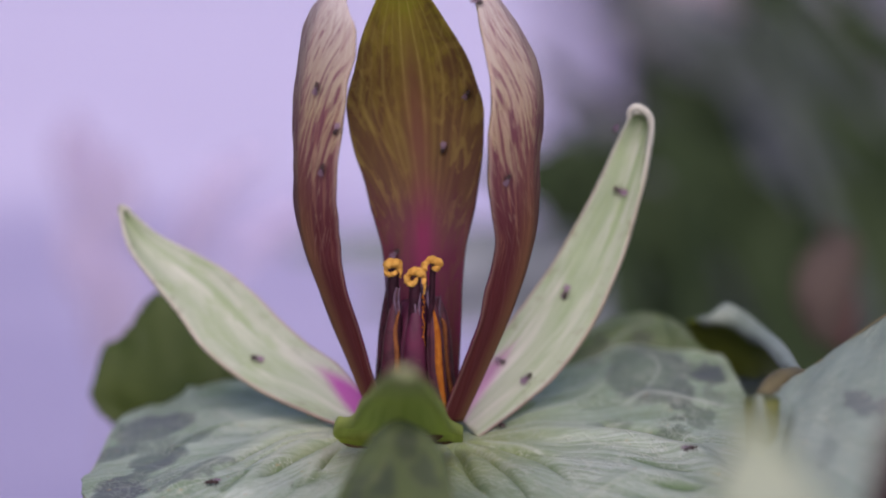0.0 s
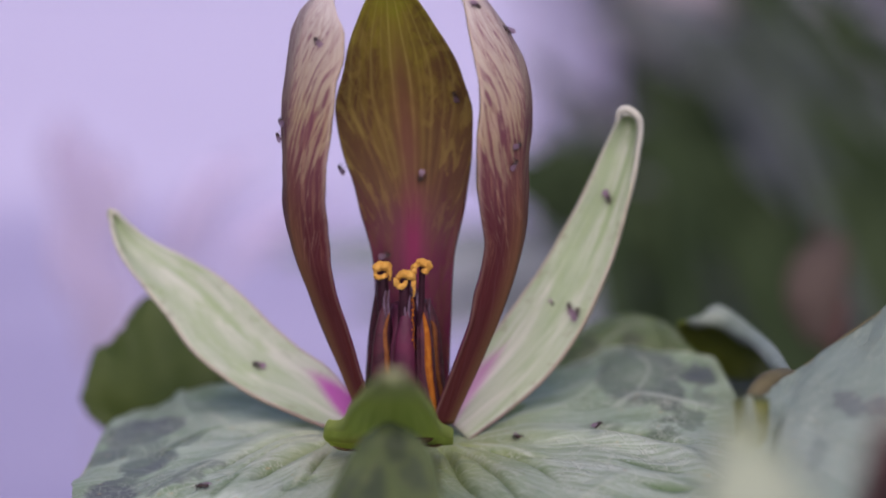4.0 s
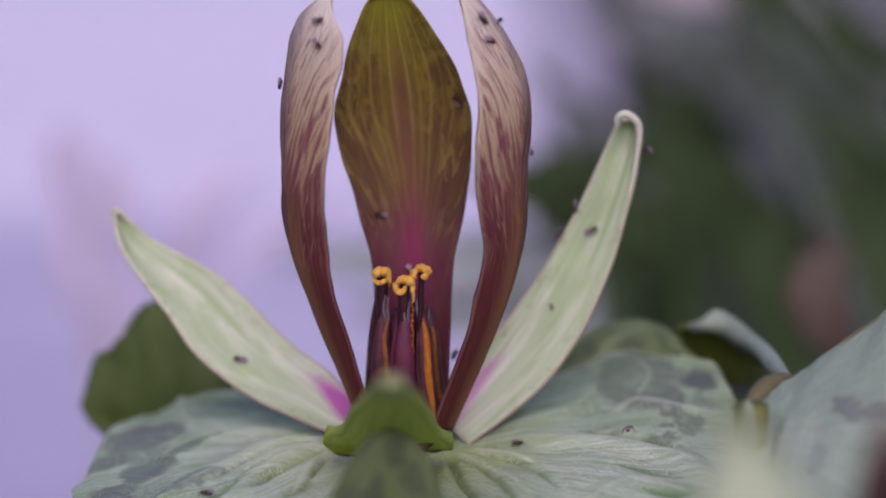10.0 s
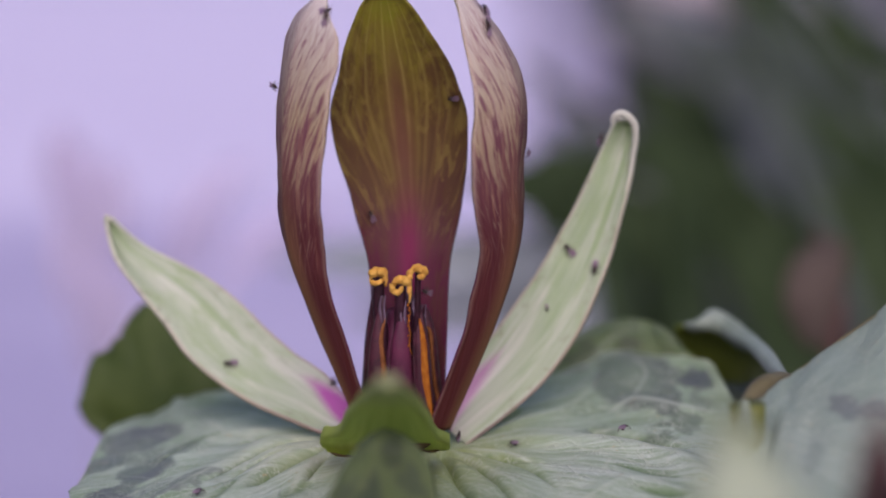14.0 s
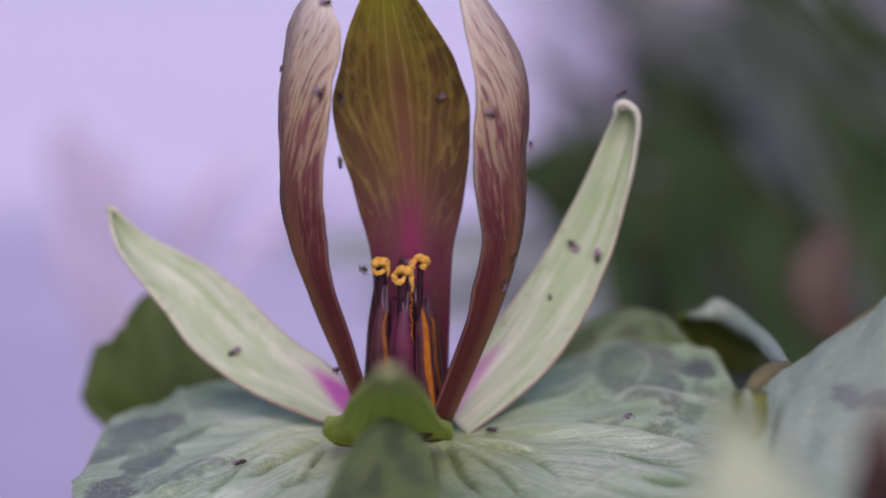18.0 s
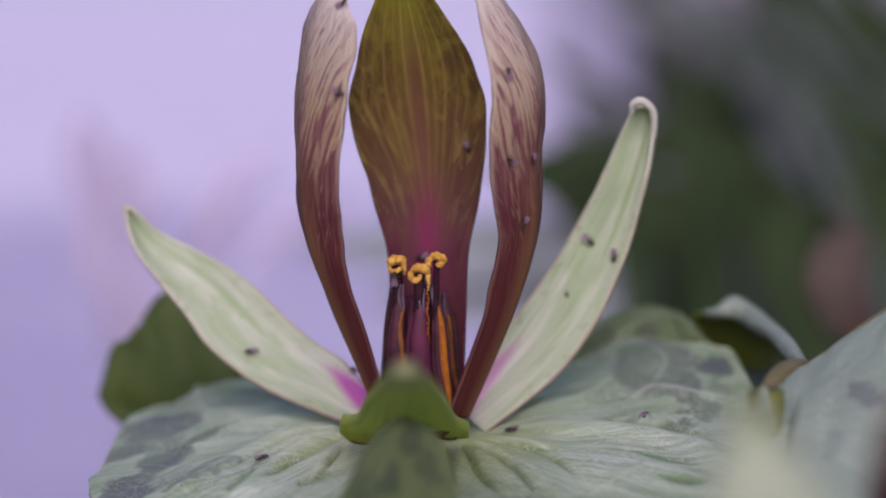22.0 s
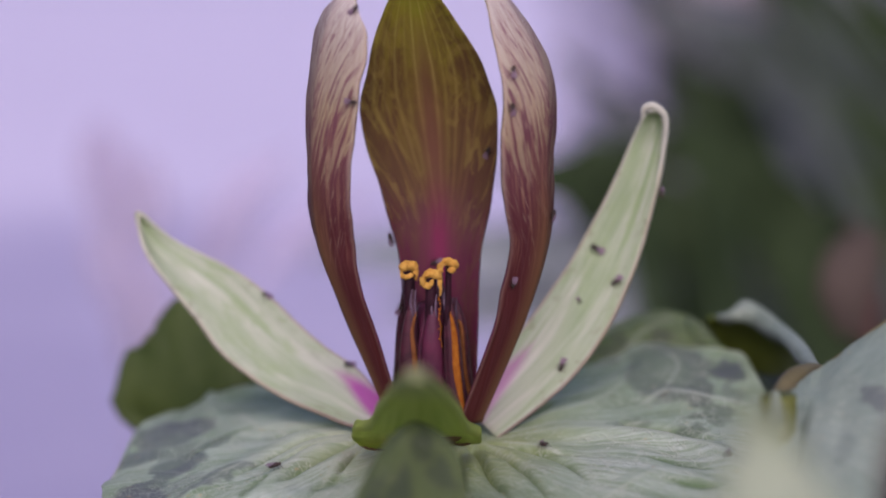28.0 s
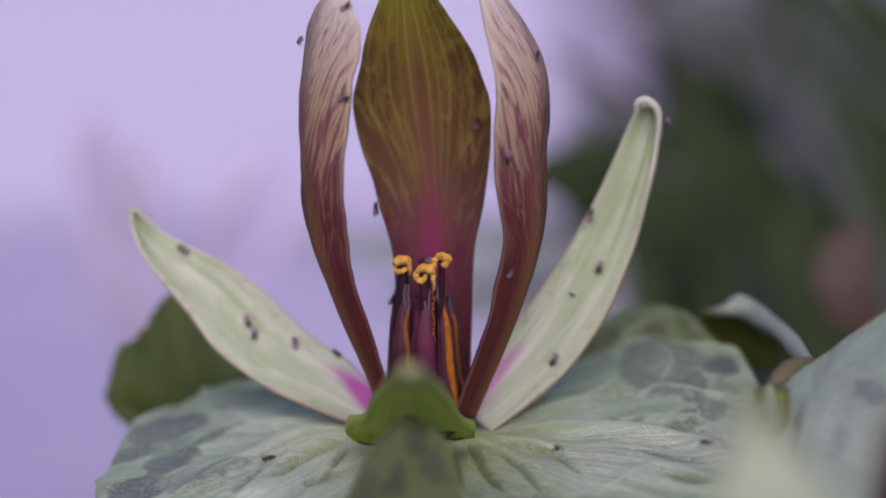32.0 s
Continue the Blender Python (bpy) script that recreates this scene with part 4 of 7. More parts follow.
# stamens, ovary and stigmas
# small dark brown ball, added to look like a notch from the camera
part("brown_notch", ball((3.1, -9.6, 2.9), (2.0, 0.7, 0.75), (0, -14, 0)), BROWN, trillium, "dark brown patch under the sepal")
part("ovary", tube([(1.2, 0, 1), (1.0, 0, 7), (1.2, 0, 13), (1.4, 0, 17)], [3.4, 3.6, 2.6, 1.6], 18), OVARY, trillium)
for x0, y0, x1, y1, z1, lean, wide, dark, pollen in ((-2.4, -2.2, -0.6, -2.4, 19.4, 0.2, 1.15, 1, 0.38), (1.2, -3.6, 1.9, -3.6, 19.0, -0.1, 1.35, 0, 0.0), (4.6, -2.4, 3.4, -2.2, 19.6, -0.2, 1.1, 1, 0.48),
                                                     (-3.0, 0.6, -1.6, 0.4, 20.6, 0.2, 1.0, 1, 0.0), (2.0, 2.6, 2.6, 2.0, 20.6, 0.0, 1.1, 1, 0.0), (5.7, 0.2, 4.3, 0.2, 17.6, -0.3, 1.1, 1, 0.34)):
    st = part("stamen", tube([(x0, y0, 1.5), ((x0 * 0.7 + x1 * 0.3) + lean, y0 * 1.05, 8), ((x0 + x1) / 2 + lean, (y0 + y1) / 2 * 1.1, 14), (x1, y1, z1)],
                             [wide, wide * 1.08, wide * 0.85, 0.2], 10, 22, 0.55), STAMEN if dark else OVARY, trillium)
    part("ridge", tube([(x0 - wide * 0.7, y0 - 0.35, 3), ((x0 + x1) / 2 + lean - wide * 0.75, y0 - 0.5, 10), (x1 - 0.2, y1 - 0.25, z1 - 1)], [0.14, 0.2, 0.05], 6, 12), STAMEN, st)
    if pollen:
        part("pollen_sac", tube([(x0 + wide * 0.55, y0 - 0.55, 3.5), ((x0 + x1) / 2 + lean + wide * 0.5, y0 - 0.62, 9), ((x0 + x1) / 2 + lean + 0.3, (y0 + y1) / 2 - 0.6, 14), (x1 + 0.2, y1 - 0.45, z1 - 2.6)],
                                [0.2, pollen, pollen * 0.8, 0.10], 8, 16, 0.7), POLLEN if pollen > 0.4 else POLLEN_BROWN, st, "orange pollen strip")
    for k in range(2):
        w = 0.36 * (k - 0.5)
        part("filament", tube([(x1 + w, y1 - 0.35, z1 - 3.2), (x1 - 0.2 + w * 1.4, y1 - 0.45, z1 - 1.4), (x1 + w * 1.2, y1 - 0.2, z1 + 0.2)], [0.16, 0.17, 0.05], 5, 8), LILAC, st)
STIGMAS = (
    # place of each stigma; its hood and lip as (x, z, radius) in millimetres, seen from the front
    ((-1.3, -2.0, 21.8), (((-1.0, 0.0, 0.30), (-0.75, 0.5, 0.50), (-0.1, 0.75, 0.58), (0.6, 0.8, 0.50), (1.05, 0.35, 0.32), (1.15, -0.5, 0.18), (1.2, -1.4, 0.10)), ((-1.0, -0.1, 0.22), (-0.9, -0.7, 0.28), (-0.3, -0.95, 0.30), (0.35, -0.7, 0.26), (0.6, -0.2, 0.18))), 0.75),
    ((1.35, -3.6, 21.2), (((-0.9, 0.2, 0.32), (-0.4, 0.7, 0.46), (0.3, 0.8, 0.52), (1.0, 0.55, 0.46), (1.35, -0.1, 0.28), (1.45, -1.3, 0.18), (1.3, -2.5, 0.10)), ((-0.95, 0.1, 0.26), (-1.05, -0.55, 0.30), (-0.5, -1.0, 0.34), (0.1, -0.85, 0.28), (0.3, -0.2, 0.18)),
                          ((0.9, 0.75, 0.26), (1.35, 1.05, 0.28), (1.75, 1.35, 0.30))), 0.72),
    ((3.45, -2.6, 22.5), (((-1.2, -0.6, 0.26), (-0.8, 0.2, 0.38), (-0.1, 0.62, 0.42), (0.7, 0.42, 0.50), (1.0, -0.1, 0.46), (0.6, -0.55, 0.36), (0.15, -0.65, 0.22)),), 0.45),
)
for (x, y, z), curls, thick in STIGMAS:
    col = part("style", tube([(0.7 * x + 0.6, 0.6 * y, 11), (0.95 * x + 0.1, y * 0.95, 17), (x + 0.15, y + 0.25, z + 0.2)], [0.95, thick, thick * 0.85], 12, 16), STYLE, trillium, "blackish purple style")
    for curl in curls:
        bm = tube([(x + 0.84 * a, y - 0.35 - 0.25 * math.sin(3 * k), z + 0.86 * c) for k, (a, c, _) in enumerate(curl)], [r * (1.08 + 0.12 * math.sin(5 * k)) for k, (_, _, r) in enumerate(curl)], 16, 64)
        for v in bm.verts:
            v.co += 0.00020 * noise.noise_vector(v.co * 1900) + 0.00009 * noise.noise_vector(v.co * 5200)
        part("stigma", bm, STIGMA, col, "curled yellow stigma")
thread = part("pollen_thread", tube([(2.35, -4.7, 19.2), (2.6, -4.75, 18.0), (2.35, -4.75, 16.8), (2.6, -4.8, 15.4), (2.45, -4.8, 14.2), (2.7, -4.8, 12.8)], [0.07, 0.05, 0.07, 0.05, 0.06, 0.03], 6, 40), POLLEN, trillium)
for k in range(9):
    part("pollen_grain", ball((2.35 + 0.16 * (k % 2), -4.86, 18.9 - 0.62 * k), (0.10, 0.09, 0.17), (0, 25 - 50 * (k % 2), 0), 8, 6), POLLEN, thread)

# ---- the neighbouring plants ----
near = plant("trillium", 40, -30, 214, "leafy trillium without a flower beside the blossom", "plant")
part("stem", tube([(0, 0, 0), (2, 2, -80), (3, 6, -160), (3, 8, -218)], [2.0, 2.0, 2.6, 2.9]), BUD, near, "olive stem")
near_leaf = etch(sheet("leaf", ruled([(0.7, 2, -0.9), (3.5, 8, -1.0), (7.9, 12, 0.5), (15.1, 14, 5.2), (22, 14, 9.6), (34, 10, 12)], [(0.2, 0, -4.2), (0.1, -6, -8.7), (0.6, -14, -12.2), (6.0, -16, -14.1), (18, -16, -14), (34, -10, 4)],
                         1.5, 90, 70, 0.7, 31), (LEAF_NEAR, LEAF_BACK), near, 0.5),
     spots=((12.2, 1.8, 2.4, 1.2, -38, 0.7), (14.8, -0.2, 2.4, 1.2, -35, 0.65), (6.6, -3, 1.2, 1.6, 0, 0.3)), bloom=(6, 0, 6, 9), seed=17)
part("leaf_edge", tube([(0.7, 2, -0.8), (3.5, 8, -0.9), (7.9, 12, 0.6), (15.1, 14, 5.3), (22, 14, 9.7)], [0.3, 0.22, 0.16, 0.12, 0.1], 8, 30), WHORL, near_leaf, "tan leaf margin")
# placed along the camera's line of sight, well in front of the whorl
part("bud", ball((-11.8, -83.0, 25.1), (0.65, 0.6, 0.7)), BUD, near, "olive bud in front of the whorl")
part("whorl", tube([(-0.5, 4, -3.5), (2.5, 9, -1.2), (5.2, 14, -1.6), (7.8, 22, -3.6)], [1.0, 1.3, 1.1, 0.5], 10, 20), WHORL, near, "tan foot of the leaves")
sheet("leaf", ruled([(0.2, 0, -0.4), (-1.4, -16, 2.6), (-5.6, -50, 13.2), (-10.6, -78.0, 23.1), (-9.5, -82.0, 22.2), (-8.0, -87.0, 21.2), (-6.5, -92.0, 19.9), (-5.2, -98.0, 19.3)], [(-0.6, 0, -0.4), (-2.4, -16, 2.6), (-6.6, -50, 13.2), (-12.0, -78.0, 23.1), (-13.0, -82.0, 22.2), (-14.3, -87.0, 21.2), (-15.5, -92.0, 19.9), (-16.8, -98.0, 19.4)],
                    0.8, 50, 22, 0.5, 33), (LEAF_YELLOW, LEAF_BACK), near, 0.5, "yellowing leaf")
sheet("leaf", ruled([(2.5, 2, -60), (9, -40, -34), (5.0, -66, 9), (2.4, -78, 18), (0.2, -84, 25.5)], [(0.5, 2, -60), (3, -44, -34), (0.2, -66, 8), (-1.5, -78, 17), (-1.2, -84.5, 24.5)],
                    0.5, 40, 14, 0.6, 37), (DRY_ROSY, DRY_ROSY), near, 0.4, "withered reddish brown leaf")
# olive underside, darkened in colour for the shade inside the roll
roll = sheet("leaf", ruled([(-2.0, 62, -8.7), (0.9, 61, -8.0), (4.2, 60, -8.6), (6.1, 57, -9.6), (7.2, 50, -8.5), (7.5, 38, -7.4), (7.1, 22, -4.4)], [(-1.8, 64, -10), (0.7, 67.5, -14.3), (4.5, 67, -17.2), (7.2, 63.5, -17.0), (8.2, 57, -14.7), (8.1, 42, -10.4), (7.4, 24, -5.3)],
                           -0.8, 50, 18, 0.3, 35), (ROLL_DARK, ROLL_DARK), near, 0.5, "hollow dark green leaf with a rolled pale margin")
sheet("rolled_margin", ruled([(-0.2, 62.4, -8.3), (1.0, 60.6, -7.2), (2.8, 60.8, -5.8), (5.0, 58.4, -6.1), (7.3, 52, -6.9), (8.5, 40, -6.2), (8.1, 24, -4.6)], [(0.2, 60.8, -8.6), (1.3, 59.8, -8.1), (3.4, 58.9, -8.3), (5.7, 56.2, -9.4), (7.2, 49, -8.6), (7.5, 37, -7.5), (7.1, 21, -4.5)],
                             1.0, 50, 12, 0.2, 36), (ROLL_PALE, ROLL_PALE), roll, 0.5, "pale bluish rolled margin")

back = plant("trillium", -14, 52, 190, "dark green leafy plant behind the flower", "plant")
part("stem", tube([(0, 0, 0), (2, 2, -80), (3, 6, -140), (3, 8, -194)], [2.0, 2.2, 2.5, 2.8]), STEM, back)
sheet("leaf", blade([(0, 0, 0), (-9.7, -13, 6.5), (-18.3, -11.8, 6.2), (-24.9, -9.9, 4.8), (-29.8, -8, 5.6)], [(0, -0.4, -0.9), (0.1, -0.3, -0.9), (-0.05, -0.3, -0.9)],
                    [1, 5.7, 11.2, 8.6, 3.5], (0.1, 0.2), 2.5, 50, 22, seed=41), (LEAF_DARK, LEAF_DARK), back, 0.5)
sheet("leaf", blade([(0, 0, 0), (-12, 24, -14), (-26, 46, -30), (-38, 60, -50)], [(0.7, 0.6, 0)],
                    [2, 12, 14, 1], (0.1, 0.1), 1.5, 40, 18, seed=43), (LEAF_DARK, LEAF_DARK), back, 0.5)


# ---- the bed behind: strap-leaved tufts, ground cover and fallen leaves ----
def tuft(at, count, length, spread, lean, seed, material, label):
    """Arching strap leaves from one foot. at in metres, length in millimetres."""
    rng = random.Random(seed)
    t = plant("grass_tuft", at[0] * 1000, at[1] * 1000, 0, label, "grass", "tufts in the bed")
    for _ in range(count):
        a = rng.uniform(0, 2 * math.pi)
        l, out = length * rng.uniform(0.6, 1.1), spread * rng.uniform(0.4, 1.2)
        dx, dy = math.cos(a) * out + lean[0], math.sin(a) * out * 0.6 + lean[1]
        x0, y0 = rng.uniform(-6, 6), rng.uniform(-6, 6)
        w = rng.uniform(2.5, 5.5)
        sheet("blade", blade([(x0, y0, -4), (x0 + dx * 0.25, y0 + dy * 0.25, l * 0.5), (x0 + dx * 0.6, y0 + dy * 0.6, l * 0.85), (x0 + dx, y0 + dy, l * rng.uniform(0.6, 1.0))],
                             [(-math.sin(a) + 0.3, math.cos(a) * 0.3 - 0.2, 0.1)], [w, w * 1.1, w * 0.8, 0.2], (0.3,), 0.5, 14, 4, seed=rng.random() * 50), (material, material), t, 0.4)
    return t


TUFTS = ((0.17, 0.52, 14, 120, 80, (-50, 0)), (0.26, 0.70, 14, 120, 90, (-70, 0)), (0.34, 0.95, 14, 120, 100, (-90, 0)), (0.24, 1.2, 12, 90, 80, (-60, 0)))
for k, (tx, ty, cnt, ln, sp, le) in enumerate(TUFTS):
    if k % 3 == 2:
        tuft((tx, ty), cnt, ln, sp, le, 50 + k, GREY_BLADE, "grey-green tuft of strap leaves in the bed")
    else:
        tuft((tx, ty), cnt, ln, sp, le, 50 + k, GRASS, "dark green tuft of strap leaves in the bed")


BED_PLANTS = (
    # foot x, y; leaves: start and end of the free part, placed to fit the camera's view, in millimetres from the whorl
    # height, half-width, material
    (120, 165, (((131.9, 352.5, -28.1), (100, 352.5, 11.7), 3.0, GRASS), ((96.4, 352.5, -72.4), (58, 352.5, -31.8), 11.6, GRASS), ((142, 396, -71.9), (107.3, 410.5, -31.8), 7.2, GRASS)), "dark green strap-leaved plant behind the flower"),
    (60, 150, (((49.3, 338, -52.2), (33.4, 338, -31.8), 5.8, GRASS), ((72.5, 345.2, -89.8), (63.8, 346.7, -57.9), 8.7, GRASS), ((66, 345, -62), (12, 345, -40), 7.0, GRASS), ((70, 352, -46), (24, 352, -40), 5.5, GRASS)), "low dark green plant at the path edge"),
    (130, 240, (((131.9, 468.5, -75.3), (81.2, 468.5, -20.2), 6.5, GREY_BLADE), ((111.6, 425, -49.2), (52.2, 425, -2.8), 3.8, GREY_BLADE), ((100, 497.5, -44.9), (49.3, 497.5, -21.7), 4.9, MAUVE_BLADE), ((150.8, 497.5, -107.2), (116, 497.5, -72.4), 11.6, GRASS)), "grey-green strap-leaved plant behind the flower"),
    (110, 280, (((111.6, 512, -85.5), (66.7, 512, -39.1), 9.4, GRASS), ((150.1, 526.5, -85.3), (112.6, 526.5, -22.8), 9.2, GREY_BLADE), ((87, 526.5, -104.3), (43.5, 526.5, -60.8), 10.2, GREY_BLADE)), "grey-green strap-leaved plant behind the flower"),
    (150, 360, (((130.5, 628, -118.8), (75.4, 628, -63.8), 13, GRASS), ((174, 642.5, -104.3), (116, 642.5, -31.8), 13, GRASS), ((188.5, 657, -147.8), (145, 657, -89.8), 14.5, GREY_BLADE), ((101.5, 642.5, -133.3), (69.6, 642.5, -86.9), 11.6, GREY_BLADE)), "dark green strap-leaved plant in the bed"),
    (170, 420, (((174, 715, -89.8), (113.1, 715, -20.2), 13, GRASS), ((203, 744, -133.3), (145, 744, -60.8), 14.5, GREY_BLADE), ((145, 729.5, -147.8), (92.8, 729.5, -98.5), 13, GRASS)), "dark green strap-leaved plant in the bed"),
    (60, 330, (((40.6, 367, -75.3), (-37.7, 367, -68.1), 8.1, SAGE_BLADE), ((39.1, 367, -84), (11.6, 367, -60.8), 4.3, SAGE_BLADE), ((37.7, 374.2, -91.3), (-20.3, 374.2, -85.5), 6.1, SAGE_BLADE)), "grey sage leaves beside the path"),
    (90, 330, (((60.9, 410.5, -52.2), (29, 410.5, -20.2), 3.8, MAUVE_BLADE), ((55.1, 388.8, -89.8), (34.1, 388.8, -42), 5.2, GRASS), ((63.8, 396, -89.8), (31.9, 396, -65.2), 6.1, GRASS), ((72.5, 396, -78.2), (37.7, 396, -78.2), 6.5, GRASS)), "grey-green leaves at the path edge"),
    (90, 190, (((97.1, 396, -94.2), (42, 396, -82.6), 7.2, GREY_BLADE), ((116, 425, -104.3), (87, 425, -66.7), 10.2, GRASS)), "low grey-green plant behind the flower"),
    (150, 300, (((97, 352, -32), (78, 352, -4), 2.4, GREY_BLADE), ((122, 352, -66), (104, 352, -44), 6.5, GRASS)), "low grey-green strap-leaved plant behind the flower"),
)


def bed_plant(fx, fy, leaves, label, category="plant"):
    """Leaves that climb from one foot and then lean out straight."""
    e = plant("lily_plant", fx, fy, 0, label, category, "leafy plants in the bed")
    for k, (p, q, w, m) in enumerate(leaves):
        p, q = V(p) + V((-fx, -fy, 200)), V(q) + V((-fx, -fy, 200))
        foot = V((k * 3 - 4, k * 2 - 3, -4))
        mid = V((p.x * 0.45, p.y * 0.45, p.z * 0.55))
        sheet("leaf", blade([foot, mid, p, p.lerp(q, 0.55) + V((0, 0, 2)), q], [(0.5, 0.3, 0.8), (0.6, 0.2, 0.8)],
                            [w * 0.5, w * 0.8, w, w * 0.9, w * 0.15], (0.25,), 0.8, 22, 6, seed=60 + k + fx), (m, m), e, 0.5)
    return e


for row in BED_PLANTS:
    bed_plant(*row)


def ground_cover(seed, count, y0, y1, material, label):
    """Low dark leaves over the bed, joined."""
    rng = random.Random(seed)
    bm = bmesh.new()
    for _ in range(count):
        y = rng.uniform(y0, y1)
        x = 0.075 + 0.05 * y + abs(rng.gauss(0, 0.28))
        z, r, a = rng.uniform(0.004, 0.05), rng.uniform(0.008, 0.022), rng.uniform(0, 6.28)
        m = Matrix.Translation((x, y, z)) @ Euler((rng.uniform(-0.9, 0.5), rng.uniform(-0.5, 0.5), a)).to_matrix().to_4x4()
        ring = [(0, -1, 0), (0.55, -0.45, 0.12), (0.6, 0.2, 0.12), (0, 1, -0.15), (-0.6, 0.2, 0.12), (-0.55, -0.45, 0.12)]
        vs = [bm.verts.new(m @ (V(p) * r)) for p in ring]
        bm.faces.new((vs[0], vs[1], vs[2], vs[3]))
        bm.faces.new((vs[0], vs[3], vs[4], vs[5]))
    ob = part("ground_cover", bm, material)
    return tagged(ob, label, "ground cover", kind="stuff")


ground_cover(5, 800, 0.45, 1.15, GRASS, "low dark green leaves covering the bed")
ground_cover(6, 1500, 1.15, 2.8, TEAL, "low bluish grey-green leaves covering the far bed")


def dead_leaf(x, y, z, long, wide, turn, tilt, material, label, seed):
    """A curled fallen leaf; x, y, z in metres, long and wide in millimetres."""
    e = plant("dead_leaf", x * 1000, y * 1000, z * 1000, label, "leaf", "fallen leaves")
    e.rotation_euler = (radians(tilt), 0, radians(turn))
    sheet("leaf_blade", blade([(-long / 2, 0, 2), (-long / 4, 0, 0.5), (long / 4, 0, 0), (long / 2, 0, 4)], [(0, 1, 0.1)],
                              [0.5, wide * 0.45, wide * 0.5, 0.5], (0.3, 0.5), 2.0, 20, 8, seed=seed), (material, material), e, 0.4)
    part("leaf_stalk", tube([(-long / 2, 0, 2), (-long * 0.7, 1, 3)], [0.5, 0.4], 6, 4), material, e)
    return e


def withered_weed():
    """A dried weed whose last leaves hang brown and red."""
    e = plant("withered_weed", 78, 150, 0, "withered weed with brown and reddish leaves", "weed")
    part("stem", tube([(0, 0, -4), (4, 4, 90), (2, 2, 160), (-4, -6, 193)], [1.4, 1.2, 1.0, 0.7], 8, 16), DRY, e)
    sheet("leaf", blade([(0, -4, 190), (-3, -9, 187), (-5, -12, 180), (-4, -12, 172)], [(1, 0.1, 0)], [2.0, 4.8, 5.2, 2.0], (0.2, 0.3), 1.0, 16, 8, seed=3), (DRY, DRY), e, 0.4)
    sheet("leaf", blade([(-1, -3, 184), (-2, -8, 181), (-2, -10, 176), (-1, -11, 170)], [(1, 0.1, 0.2)], [0.6, 3.2, 3.6, 0.8], (0.2, 0.3), 1.0, 16, 8, seed=4), (DRY_RED, DRY_RED), e, 0.4)
    return e


def pale_weed():
    """A faded weed that stands before the path."""
    e = plant("pale_weed", -94, 400, 0, "faded mauve dry weed before the path", "weed")
    part("stem", tube([(0, 0, -4), (1, 0, 60), (0, 0, 110), (0, -3, 158)], [1.2, 1.1, 1.0, 0.6], 8, 14), DRY_PALE, e)
    for k, (x, z, w) in enumerate(((-4.3, 165, 6.5), (6.4, 155, 7.0), (-3.6, 140, 6.5), (7.2, 125, 6.8))):
        sheet("leaf", blade([(0, 0, z - 37), (x * 0.5, -3, z - 23), (x, -4, z - 10), (x * 1.2, -4, z)], [(1, 0.2, 0)], [0.6, w, w, 0.3], (0.2,), 0.9, 14, 6, seed=70 + k), (DRY_PALE, DRY_PALE), e, 0.3)
    for k, (x, z, w) in enumerate(((34, 131, 4.9), (43, 148, 4.3), (63, 134, 4.3))):
        sheet("leaf", blade([(0, 0, 40), (x * 0.5, 3, z - 28), (x * 0.8, 6, z - 6), (x * 1.15, 9, z + 3)], [(0.3, 0.2, 1)], [0.4, 0.9, w, 0.6], (0.2,), 0.9, 14, 6, seed=80 + k), (DRY_PALE, DRY_PALE), e, 0.3)
    return e


withered_weed()
pale_weed()
dead_leaf(-0.100, 0.92, 0.016, 90, 30, 30, 4, DRY_PALE, "faded mauve leaf lying on the path", 7)
dead_leaf(-0.045, 0.86, 0.016, 40, 24, 10, 4, DRY_PALE, "faded mauve leaf lying on the path", 8)

dead_leaf(0.188, 1.58, 0.055, 95, 60, 12, 32, DRY_PINK, "faded pinkish grey leaf lying on the far bed", 9)
dead_leaf(0.235, 1.50, 0.050, 60, 40, -25, 30, DRY_PINK, "faded pinkish grey leaf lying on the far bed", 10)

# ---- the sepal that lifts for a moment: seconds and degrees about its foot ----
SEPAL_LIFT = ((0, 0), (8, 0.3), (9, 0.6), (9.5, 0.9), (10, 1.5), (10.5, 2.1), (11, 2.5), (11.5, 2.5), (12, 2.3), (12.3, 0.8), (12.6, 0.2), (13, 0.15), (20, 0.1), (32, 0))

